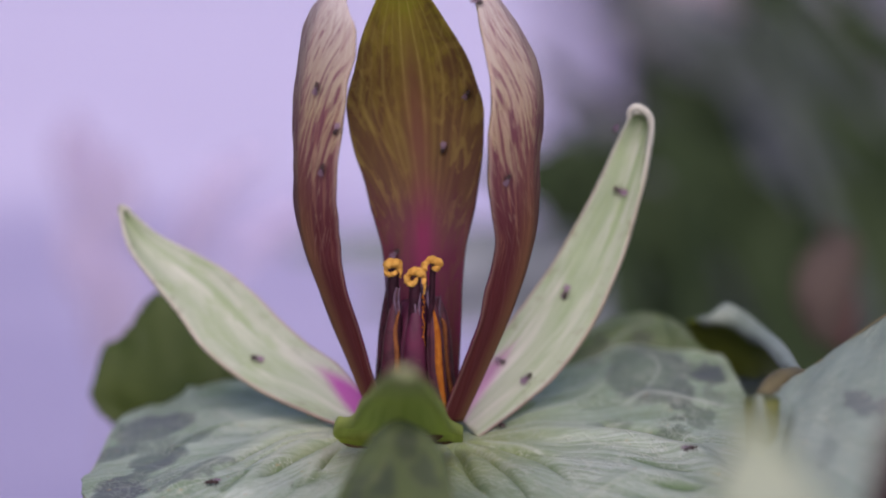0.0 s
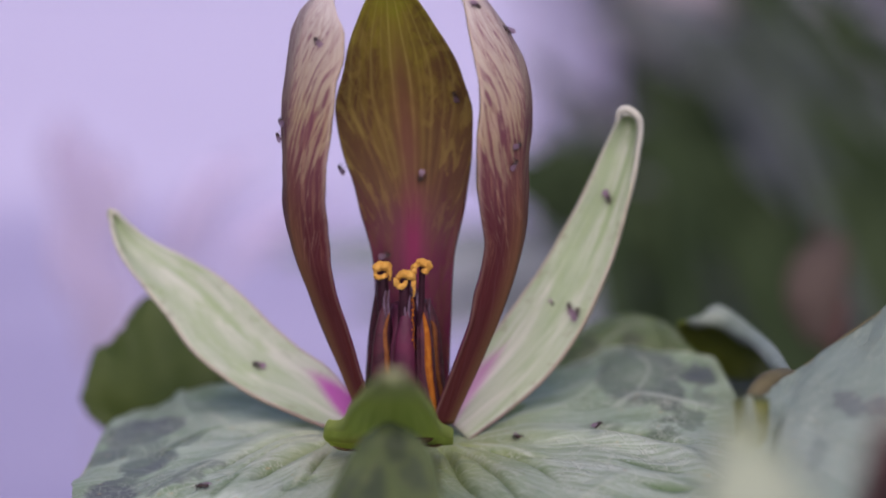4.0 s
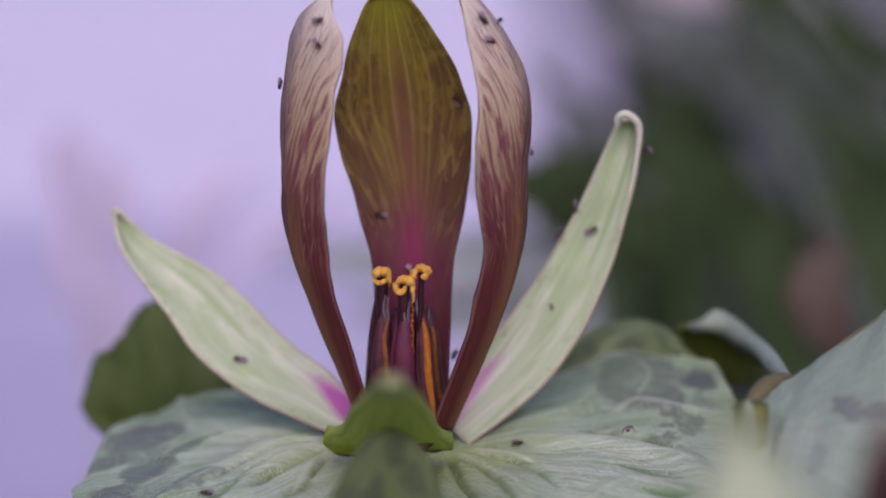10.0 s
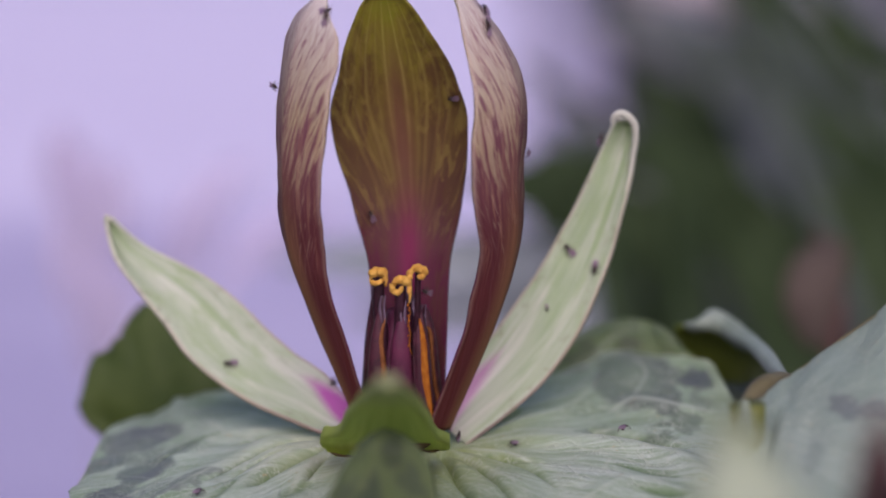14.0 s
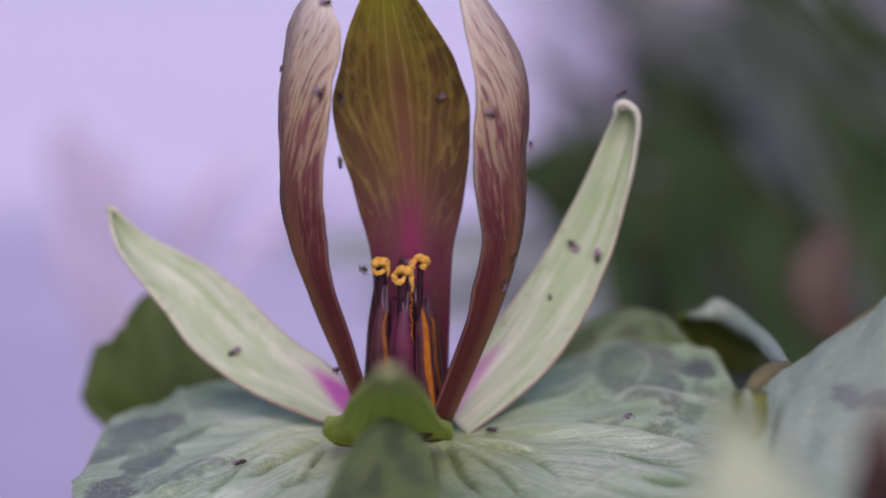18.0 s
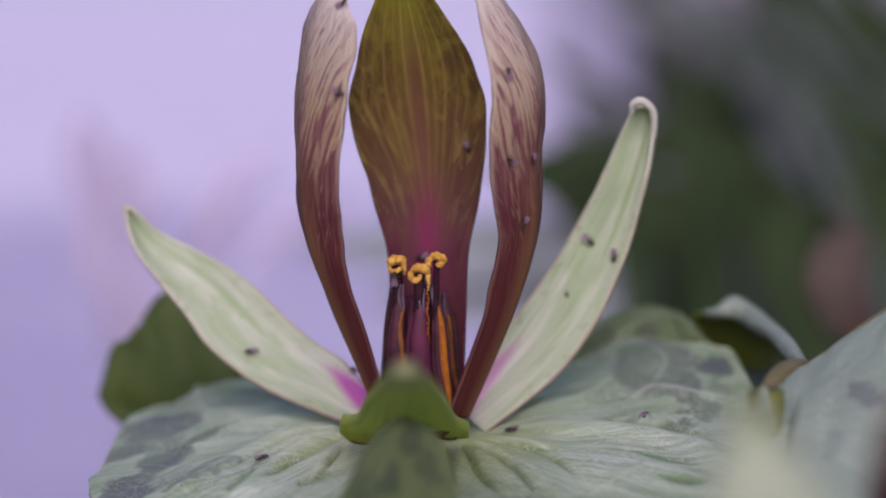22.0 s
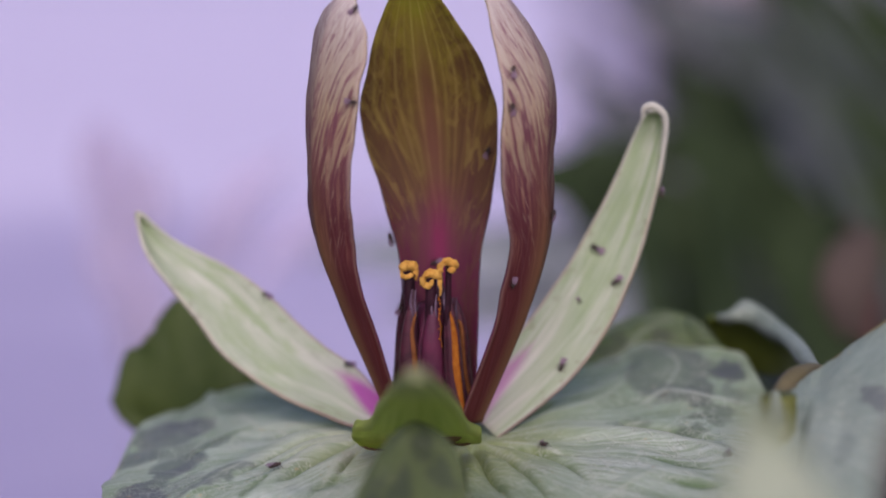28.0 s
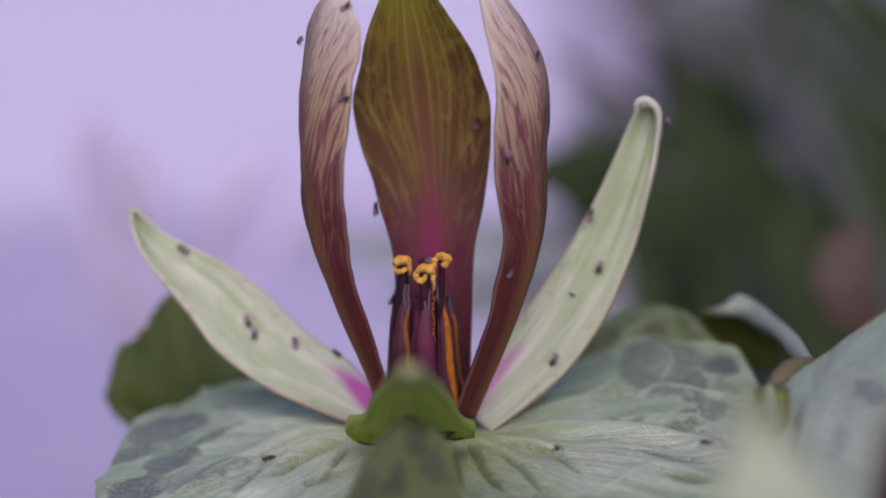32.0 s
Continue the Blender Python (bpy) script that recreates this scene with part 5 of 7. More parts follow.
# ---- flies ----
def fly_thing():
    """A small dark fly, 2.3 mm long, head towards +x, feet at z = 0."""
    e = new("fly")
    e.empty_display_size = 0.001
    tagged(e, "tiny dark fly with clear folded wings", "fly", "flies on the flower")
    part("thorax", ball((0.15, 0, 0.72), (0.52, 0.40, 0.42)), FLY_BODY, e)
    head = part("head", ball((0.80, 0, 0.68), (0.24, 0.32, 0.29), (0, 15, 0)), FLY_BODY, e)
    for s in (-1, 1):
        part("eye", ball((0.84, 0.20 * s, 0.74), (0.17, 0.15, 0.21), (0, 0, 0), 8, 6), FLY_EYE, head, "dark red eye")
        part("antenna", tube([(0.98, 0.08 * s, 0.72), (1.16, 0.14 * s, 0.66), (1.26, 0.20 * s, 0.56)], [0.035, 0.03, 0.012], 5, 5), FLY_LEG, head)
    part("abdomen", ball((-0.66, 0, 0.62), (0.62, 0.36, 0.34), (0, -6, 0)), FLY_BODY, e)
    for s in (-1, 1):
        wing = blade([(0.05, 0.18 * s, 1.10), (-0.60, 0.26 * s, 1.08 + 0.02 * s), (-1.2, 0.30 * s, 0.96 + 0.03 * s), (-1.7, 0.22 * s, 0.82 + 0.03 * s)], [(0, 1, 0.12 * s)],
                     [0.06, 0.22, 0.36, 0.08], (0.05,), 0.0, 12, 6)
        sheet("wing", wing, (WING, WING), e, 0.015, "clear greyish wing")
        for x0, x1, out in ((0.42, 0.85, 0.85), (0.12, 0.10, 1.05), (-0.15, -0.75, 0.95)):
            part("leg", tube([(x0, 0.25 * s, 0.52), ((x0 + x1) / 2, out * 0.7 * s, 0.78), (x1, out * s, 0.25), (x1 * 1.15, out * 1.12 * s, 0.02)], [0.06, 0.055, 0.04, 0.02], 5, 10), FLY_LEG, e)
    return e


FLIES = (
    (0.605, ((0, -9.62, -7.75, 244.90, 18, -78, 37), (1, -9.40, -7.91, 244.84, 76, -34, -27), (1.5, -7.71, -8.76, 245.84, 46, -10, 1), (2, -6.05, -9.15, 246.75, 28, 23, 15), (2.5, -7.25, -8.37, 247.59, 3, -33, 61), (3, -8.46, -7.63, 248.44, -70, -31, 147), (5.5, -7.79, -6.66, 252.45, 4, -70, 60), (6, -7.90, -6.63, 252.37, 70, -13, -26), (7, -6.73, -7.05, 252.72, 69, -15, -17), (7.333, -7.41, -6.76, 252.68, 34, -60, 27), (7.667, -8.08, -6.42, 252.64, -54, -44, 121), (8, -8.76, -5.98, 252.57, -69, 6, 147), (8.333, -8.87, -5.81, 252.77, -62, -46, 123), (8.667, -8.98, -5.63, 252.99, 37, -66, 12), (9, -9.10, -5.44, 253.19, 68, -18, -33), (10, -7.86, -6.11, 253.49, 70, -11, -28), (11, -6.07, -6.06, 255.09, 47, -32, 18), (12, -5.75, -5.95, 255.25, 45, -30, 29), (13, -6.10, -6.05, 255.10, 51, -23, 9), (14, -6.48, -5.74, 254.60, 64, -13, -12), (16.5, -6.77, -5.89, 254.39, 61, -26, -8), (17, -6.72, -5.96, 254.31, 63, -17, -13), (18, -6.69, -5.91, 254.38, 64, -8, -18), (19, -6.58, -6.01, 254.27, 62, -26, -8), (20, -6.66, -6.10, 254.16, 65, -25, -11), (21, -6.63, -6.13, 254.13, 61, -37, -3), (22, -6.69, -6.12, 254.13, 62, -36, -4), (23, -6.61, -6.05, 254.22, 56, -40, 2), (24, -6.66, -6.01, 254.26, 61, -28, -6), (25, -6.64, -6.11, 254.15, 63, -34, -6), (28, -6.56, -6.15, 254.11, 56, -46, 4), (29, -6.54, -6.16, 254.09, 56, -46, 8), (30, -6.59, -6.19, 254.06, 48, -55, 14), (31, -6.58, -6.15, 254.10, 41, -60, 23), (32, -6.60, -6.30, 253.92, 56, -46, 4))),
    (0.605, ((0, -7.43, -9.62, 240.27, 101, 114, -10), (1, -8.18, -9.59, 238.63, 112, 115, 1), (1.5, -9.42, -8.85, 239.17, -86, 23, 155), (2, -10.68, -7.97, 239.68, -83, -20, 141), (3, -13.23, -5.24, 237.08, -82, 34, 129), (4.25, -12.26, -5.25, 242.27, -78, -31, 115), (5.5, -11.26, -5.57, 247.51, 27, -74, 5), (6, -11.50, -4.24, 248.55, -67, -49, 99), (6.5, -9.98, -6.02, 250.11, 14, -65, 27), (7, -8.53, -6.55, 251.46, 66, -34, -15), (8, -9.16, -6.08, 251.60, 60, -47, -17), (8.5, -9.13, -6.00, 251.87, 70, -8, -37), (9, -9.09, -5.92, 252.14, 66, 33, -54), (10, -7.99, -7.10, 250.81, 64, 41, -43), (10.5, -7.99, -7.16, 250.63, 71, 4, -27), (11, -7.98, -7.22, 250.46, 67, -33, -12), (12, -6.37, -7.56, 251.82, 68, -39, -4), (13, -6.76, -7.15, 252.44, 39, -64, 26), (14, -6.61, -6.46, 253.72, -3, -67, 71), (14.83, -7.03, -7.44, 251.25, -67, -27, 145), (15.67, -7.49, -8.00, 248.72, -70, 27, 166), (16.5, -7.94, -8.56, 246.19, -12, 73, -123), (17, -7.74, -8.94, 244.64, 51, 74, -59), (18, -7.63, -9.03, 244.40, 77, 62, -33), (19, -7.71, -9.00, 244.26, 76, 63, -34), (20, -7.68, -9.05, 243.95, 79, 55, -30), (21, -7.07, -9.33, 244.09, 82, 40, -20), (22, -7.19, -9.26, 244.36, 83, 32, -19), (23, -7.11, -9.33, 243.94, 84, 15, -17), (24, -7.09, -9.33, 244.05, 84, 19, -17), (25, -7.12, -9.33, 243.91, 84, 7, -16), (28, -7.04, -9.36, 243.94, 84, 9, -16), (29, -6.95, -9.40, 244.00, 84, -8, -15), (30, -7.07, -9.35, 243.95, 84, -23, -13), (31, -7.07, -9.35, 243.93, 84, -7, -15), (32, -7.03, -9.38, 243.80, 84, 7, -16))),
    (0.605, ((0, -9.05, -9.60, 235.72, 86, -79, -24), (0.3333, -9.15, -9.55, 235.63, 89, -131, -29), (0.6667, -9.24, -9.50, 235.54, -93, 3, 151), (1, -9.34, -9.45, 235.45, 84, 125, -32), (2, -10.32, -8.84, 234.62, 89, 144, -35), (3, -13.28, -6.29, 234.59, -83, 2, 124), (4.25, -12.76, -4.68, 240.84, -82, -39, 119), (5.5, -12.24, -3.08, 247.09, -59, -79, 93), (6, -12.32, -2.40, 247.23, -50, -81, 85), (6.333, -12.23, -2.60, 247.56, -84, -27, 121), (6.667, -12.14, -2.80, 247.89, -84, 28, 127), (7, -12.04, -3.00, 248.23, 134, 98, -12), (9, -12.79, -2.69, 244.73, -29, 77, 158), (10, -12.62, -2.32, 245.35, 108, 110, -39), (11, -12.46, -3.48, 245.44, 108, 110, -39), (11.5, -12.55, -3.05, 245.29, 79, 57, -65), (12, -12.63, -2.62, 245.14, 84, 7, -57), (13, -12.75, -4.21, 245.20, 84, 2, -56), (14, -12.67, -4.25, 245.56, 84, 8, -57), (16.5, -12.82, -3.33, 245.84, 84, 4, -56), (16.67, -12.80, -3.45, 245.82, 76, 63, -68), (16.83, -12.79, -3.56, 245.79, -79, 57, 134), (17, -12.77, -3.68, 245.76, -84, -2, 124), (18, -12.20, -0.60, 245.80, -79, -2, 93), (18.5, -12.00, -0.90, 246.10, -22, -68, 45), (19, -11.90, -1.10, 246.40, 83, -21, -53), (19.5, -11.90, -1.10, 246.30, 81, 44, -62), (20, -11.90, -1.10, 246.10, 107, 111, -40), (21, -12.10, -0.90, 244.70, -71, 55, 110), (21.33, -12.10, -1.00, 244.75, 70, 63, -103), (21.67, -12.10, -1.00, 244.80, 81, 5, -83), (22, -12.10, -1.00, 244.90, 72, -52, -67), (23, -10.80, 0.60, 245.90, 81, -43, -50), (24, -10.60, 0.60, 247.00, -49, -80, 84), (25, -10.40, 0.60, 247.60, -77, -26, 95), (28, -10.40, 0.60, 248.20, -84, -15, 123), (30, -10.80, 0.30, 248.60, -84, 0, 124), (31, -12.30, -3.70, 249.70, -83, 19, 127), (32, -12.26, -2.61, 249.38, -83, 26, 127))),
    (0.605, ((0, 7.84, 6.30, 241.79, 123, -52, -46), (1, 7.84, 6.36, 241.62, 138, -63, -63), (2, 7.83, 6.36, 241.64, -1, -110, 72), (3, 7.75, 6.25, 242.00, 38, -115, 31), (5.5, 7.88, 6.37, 241.57, 42, -117, 27), (6, 7.97, 6.13, 242.12, 53, -123, 13), (7, 8.06, 6.02, 242.33, 38, -115, 30), (8, 8.00, 6.09, 242.19, 55, -124, 12), (9, 7.94, 6.21, 241.94, 56, -127, 9), (10, 8.03, 6.17, 241.96, 48, -120, 19), (11, 8.13, 6.13, 241.97, 16, -110, 54), (12, 8.07, 6.11, 242.08, 45, -117, 23), (13, 7.84, 6.16, 242.15, 62, -133, 3), (14, 8.05, 6.08, 242.18, 70, 166, -24), (16.5, 7.11, 6.60, 241.57, 68, 149, -24), (17, 6.85, 6.76, 241.21, 65, 138, -30), (18, 6.19, 6.99, 240.78, 74, 139, -21), (19, 6.30, 7.13, 239.91, 30, 100, -71), (20, 6.54, 7.24, 238.62, 121, 80, 17), (21, 7.06, 7.27, 236.35, 101, 77, -3), (22, 7.66, 7.08, 234.15, 77, 73, -33), (23, 7.82, 7.00, 233.77, 65, 81, -45), (24, 7.97, 6.93, 233.75, 78, 71, -35), (25, 8.04, 6.91, 233.85, 83, 56, -29), (26.5, 8.36, 6.79, 234.16, 86, -8, -23), (28, 8.69, 6.67, 234.46, 78, -71, -13), (29, 8.73, 6.74, 236.13, -20, -91, 89), (30, 8.43, 6.81, 237.71, 62, -102, 7), (31, 8.49, 6.77, 237.93, 72, -106, -4), (32, 8.32, 6.88, 237.49, -30, -96, 100))),
    (0.635, ((0, 4.88, 7.79, 234.46, 90, 101, -11), (1, 4.79, 7.81, 234.09, 90, 108, -11), (2, 4.77, 7.82, 234.11, 91, 93, -11), (3, 4.76, 7.82, 233.95, 90, 97, -11), (5.5, 1.09, 7.24, 226.90, 118, 121, 29), (6, 1.28, 7.43, 227.65, 113, 120, 26), (7, 1.27, 7.37, 227.38, -29, 74, -115), (7.5, 1.25, 7.43, 227.64, 107, 140, 17), (8, 1.22, 7.48, 227.90, -78, 2, -175), (9, -1.12, 6.96, 227.57, -77, 7, -164), (10, -1.66, 6.75, 227.42, -73, -10, -165), (11, -1.72, 6.72, 227.40, -73, -6, -164), (12, -1.87, 6.67, 227.41, -71, -26, -164), (13, -1.99, 6.58, 227.30, 111, -142, 12), (14, -2.31, 6.46, 227.38, -33, -70, 150), (16.5, -5.27, 6.85, 236.60, 101, -106, 7), (17, -5.56, 6.85, 238.40, 75, -99, 31), (18, -6.05, 6.16, 241.21, 44, -111, 72), (19, -5.16, 5.58, 244.31, 146, -72, -32), (19.5, -5.24, 5.12, 245.71, 108, -75, -35), (20, -5.34, 4.66, 247.10, 59, -79, -26), (20.4, -4.90, 6.60, 247.60, 100, -74, -36), (21, -3.40, 7.40, 248.60, 152, -64, -50), (22, -2.40, 7.00, 249.60, 64, -60, -29), (23, -1.80, 6.60, 250.00, 81, -54, -51), (32, -1.60, 6.60, 250.00, 80, -58, -49))),
    (0.605, ((0, 12.18, -9.50, 234.55, 93, -59, 21), (1, 12.03, -9.57, 234.39, 95, -40, 21), (2, 12.87, -9.08, 234.24, 95, -55, 23), (3, 13.34, -8.78, 234.49, 90, -47, 32), (5.5, 15.49, -6.98, 238.64, 91, -54, 53), (6, 15.53, -6.85, 238.10, 95, -72, 54), (7, 15.48, -7.00, 238.38, 108, -88, 36), (7.5, 15.58, -6.74, 238.18, 89, -33, 57), (8, 15.68, -6.48, 237.98, 92, 23, 59), (9, 16.24, -4.32, 237.38, 93, 17, 71), (10, 16.30, -5.22, 237.57, 92, 18, 71), (11, 16.53, -4.07, 237.23, 93, 16, 82), (12, 16.29, -5.21, 237.28, 93, 16, 77), (13, 16.32, -5.13, 237.53, 93, 10, 77), (14, 16.46, -4.52, 237.40, 93, 6, 77), (16.5, 16.66, -3.86, 236.62, 32, -13, 68), (17, 16.56, -4.77, 236.53, 44, -16, 72), (18, 16.62, -4.57, 236.79, 37, -30, 90), (19, 16.50, -3.20, 236.69, 71, -8, 62), (19.33, 16.49, -3.42, 236.88, 61, 40, 34), (19.67, 16.49, -3.65, 237.08, -13, 62, -51), (20, 16.48, -3.87, 237.28, -56, 23, -106), (21, 15.27, -7.17, 235.62, -91, 26, -126), (22, 14.87, -7.56, 235.69, 63, 91, 21), (23, 14.88, -7.47, 233.32, -36, 93, -78), (24, 14.69, -7.04, 228.30, -9, 98, -55), (25, 12.12, -8.54, 226.19, 76, 146, 14), (28, 11.19, -7.84, 221.61, 38, 103, -34), (28.33, 11.21, -7.82, 221.58, 81, 158, 15), (28.67, 11.23, -7.81, 221.54, 79, -143, 27), (29, 11.26, -7.78, 221.51, 147, -77, -35), (30, 11.78, -7.86, 223.01, 127, -71, -11), (31, 11.59, -7.90, 222.75, 116, -61, -1), (32, 11.71, -7.78, 222.51, 111, -54, 5))),
    (0.605, ((0, 8.82, -4.87, 254.38, 63, 10, 4), (1, 9.12, -5.00, 254.04, 62, 6, -2), (2, 9.18, -4.97, 254.06, 62, 5, -1), (3, 8.91, -4.77, 254.49, 55, 29, -3), (5.5, 11.70, -3.97, 253.58, 46, 31, 31), (5.667, 11.68, -4.02, 253.58, -11, 55, -48), (5.833, 11.66, -4.03, 253.59, -53, 21, -112), (6, 11.64, -4.05, 253.60, -49, -26, -149), (7, 10.35, -4.56, 254.06, -53, -15, -158), (7.333, 10.21, -4.68, 254.02, -44, 29, -126), (7.667, 10.08, -4.79, 253.97, 7, 52, -59), (8, 9.94, -4.89, 253.92, 53, 25, 3), (9, 11.79, -4.66, 252.72, 46, 37, 14), (9.5, 12.39, -3.98, 252.65, 29, 1, 31), (10, 13.01, -2.69, 252.48, -1, -26, 60), (11, 13.00, -2.48, 252.29, 56, 2, 71), (11.33, 12.92, -3.09, 252.22, 36, -40, 110), (11.67, 12.86, -3.61, 252.14, -27, -45, -172), (12, 12.79, -4.05, 252.05, -56, -7, -127), (13, 11.57, -5.18, 252.20, -59, 1, -148), (14, 11.87, -4.61, 252.71, -28, 51, -80), (16.5, 11.00, -8.93, 245.38, -41, 70, -119), (17, 10.85, -9.65, 243.07, -47, 77, -115), (18, 11.95, -9.25, 241.75, 80, 49, 14), (19, 14.86, -7.57, 239.05, 90, 40, 47), (19.5, 14.98, -7.43, 239.92, 88, -18, 48), (20, 15.10, -7.26, 240.80, 80, -76, 57), (20.33, 14.77, -7.65, 238.83, -85, -44, -138), (20.67, 14.45, -7.95, 236.85, -88, 16, -136), (21, 14.11, -8.21, 234.86, 88, 104, 41), (21.5, 13.22, -8.86, 235.49, -94, 23, -146), (22, 12.33, -9.41, 236.12, 90, -149, 27), (23, 11.49, -9.89, 236.39, 89, -132, 24), (24, 11.39, -9.94, 237.25, 91, -137, 22), (25, 11.31, -9.99, 237.35, 83, -87, 29), (28, 11.30, -9.43, 242.83, 14, -81, 99), (29, 12.08, -8.48, 245.15, 56, -62, 52), (29.33, 11.83, -8.52, 245.39, 75, -14, 25), (29.67, 11.58, -8.57, 245.64, 71, 36, 10), (30, 11.32, -8.62, 245.88, 3, 75, -66), (31, 11.18, -9.64, 241.57, -41, 80, -110), (32, 11.47, -9.90, 236.42, 102, 88, 36))),
    (0.605, ((0, 8.17, -4.05, 255.92, 113, 58, -49), (1, 9.46, -6.90, 250.17, 80, 60, -69), (1.5, 10.87, -9.11, 244.93, 66, 70, -41), (2, 12.33, -9.36, 239.33, 68, 81, 1), (3, 14.21, -8.14, 237.26, 90, 44, 43), (4.25, 14.64, -7.77, 238.83, 90, -12, 46), (5.5, 15.08, -7.31, 240.40, 83, -67, 54), (6, 14.77, -7.52, 241.06, 96, -122, 36), (7, 11.66, -8.71, 245.01, 112, -133, 4), (8, 11.05, -7.73, 247.95, -14, -62, 118), (9, 10.58, -6.08, 251.36, -6, -65, 106), (9.5, 11.15, -6.03, 251.12, 55, -28, 34), (10, 11.72, -5.91, 250.88, 58, 25, 10), (11, 13.80, -4.80, 250.11, 57, 25, 42), (11.5, 13.52, -5.34, 249.92, -6, 64, -45), (12, 13.25, -5.70, 249.71, -59, 20, -122), (13, 11.85, -6.74, 249.33, -61, 17, -152), (13.5, 11.92, -5.94, 250.67, -46, -36, 177), (14, 11.99, -5.05, 251.99, 31, -53, 90), (14.83, 12.22, -5.55, 240.87, 71, -10, 60), (15.67, 12.45, -5.88, 229.72, 93, 38, 59), (16.5, 12.68, -6.00, 218.52, 1, 107, -49), (16.67, 13.03, -6.00, 219.23, 113, 35, 57), (16.83, 13.39, -5.95, 219.94, 109, -15, 41), (17, 13.75, -5.88, 220.64, 127, -64, 13), (18, 14.50, -6.21, 223.88, 161, -78, -21), (19, 15.24, -6.26, 227.06, 135, -78, 11), (20, 15.70, -6.08, 232.42, 142, -88, 8), (20.5, 15.16, -7.05, 231.34, -88, -18, -131), (21, 14.63, -7.38, 230.11, 80, 126, 35), (22, 13.77, -7.77, 228.28, 70, 119, 14), (23, 12.76, -7.95, 225.62, 60, 111, 5), (24, 12.23, -8.26, 225.33, 41, 107, -19), (24.33, 12.15, -8.22, 225.01, 108, 48, 40), (24.67, 12.07, -8.18, 224.69, 102, -3, 25), (25, 11.98, -8.14, 224.37, 114, -53, 6), (28, 15.89, -5.12, 229.26, 98, -53, 60), (29, 16.06, -4.58, 230.29, 93, -16, 71), (30, 16.45, -3.51, 231.93, 15, -18, 84), (31, 16.38, -3.92, 232.05, 32, -11, 67), (32, 16.41, -4.03, 232.67, 90, -18, 81))),
    (0.605, ((0, 12.03, 6.84, 207.41, 61, 14, 1), (1, 11.86, 7.13, 208.03, 61, 24, -2), (1.5, 11.98, 7.24, 208.19, -2, 64, -82), (2, 12.10, 7.34, 208.36, -62, 22, -158), (2.5, 10.86, 2.73, 209.35, 4, 2, -132), (3, 9.62, -1.87, 210.34, 65, -30, -137), (5.5, 7.14, -2.53, 209.42, 70, 17, -173), (7, 6.94, 4.88, 208.59, 98, 1, 141), (7.333, 6.98, 3.75, 209.10, 82, 1, 83), (7.667, 7.03, 2.63, 209.61, 73, -12, 26), (8, 7.07, 1.50, 210.11, 80, -26, -35), (8.5, 6.76, 1.70, 211.28, 63, -69, -11), (9, 6.44, 2.16, 212.36, -65, -62, 122), (9.333, 6.70, 3.24, 211.44, -8, -18, 79), (9.667, 6.96, 4.06, 210.60, 20, 35, 83), (10, 7.22, 4.88, 209.77, -69, 115, -20), (11, 7.68, 3.49, 205.30, -14, 81, -32), (12, 8.14, 2.10, 200.83, 8, 51, -81), (12.5, 8.01, -5.82, 203.19, -52, 20, -111), (13, 7.89, -13.73, 205.55, -94, -18, -105), (13.5, 7.86, -13.82, 205.56, 67, -99, 97), (14, 7.84, -13.90, 205.56, 94, -34, 72), (16.5, 8.09, -5.50, 210.41, 113, -30, 9), (17, 10.05, -5.46, 212.85, 126, -53, -1), (18, 13.40, -6.24, 220.77, 139, -70, -6), (19, 14.83, -6.21, 225.13, 133, -74, 13), (20, 14.87, -7.11, 229.66, 60, -101, 79), (21, 12.29, -8.18, 245.78, -32, -71, 146), (22, 12.24, -8.11, 246.07, -9, -71, 121), (23, 12.26, -8.12, 246.03, 9, -74, 103), (24, 12.03, -8.00, 246.65, 26, -69, 83), (25, 11.94, -7.99, 246.76, 37, -66, 72), (28, 11.57, -8.09, 246.89, 20, -64, 84), (28.5, 11.84, -8.00, 246.83, 65, -23, 30), (29, 12.11, -7.91, 246.77, 69, 28, 11), (30, 14.71, -6.69, 245.48, 74, 28, 39), (30.5, 14.76, -6.32, 246.31, 73, -16, 56), (31, 14.81, -5.90, 247.13, 49, -57, 88), (32, 15.09, -5.08, 247.45, 52, -51, 89))),
    (0.684, ((0, 26.66, 11.11, 255.15, 90, 122, 0), (1, 25.96, 11.01, 254.03, 90, 122, 0), (1.6, 22.96, -3.00, 248.91, -7, 30, -103), (1.8, 19.06, -3.23, 247.53, -30, 7, -169), (2, 18.06, -3.55, 247.83, -45, -44, -158), (2.1, 15.93, -3.16, 248.72, -20, -29, 173), (3, 15.90, -2.22, 249.10, -20, -29, 172), (5.5, 9.31, -4.77, 254.36, -55, -23, 172), (6.75, 9.47, -4.46, 254.75, -55, 31, -137), (8, 9.63, -4.04, 255.12, 14, 48, -39), (9, 10.61, -4.90, 253.43, 18, 56, -40), (10, 10.89, -4.91, 253.18, 27, 53, -25), (11, 10.30, -5.29, 253.05, 30, 57, -36), (11.5, 10.51, -5.28, 252.92, 58, 29, 7), (12, 10.73, -5.25, 252.79, 60, -6, 30), (13, 11.72, -4.44, 253.08, 56, -7, 49), (14, 11.58, -3.15, 254.03, 36, -36, 103), (16.5, 10.24, -1.91, 256.08, -5, -27, 129), (21.67, 9.43, -2.94, 256.13, -6, 17, 167), (26.83, 8.61, -3.56, 256.11, 31, 48, -135), (32, 7.79, -3.95, 256.06, 84, 31, -62))),
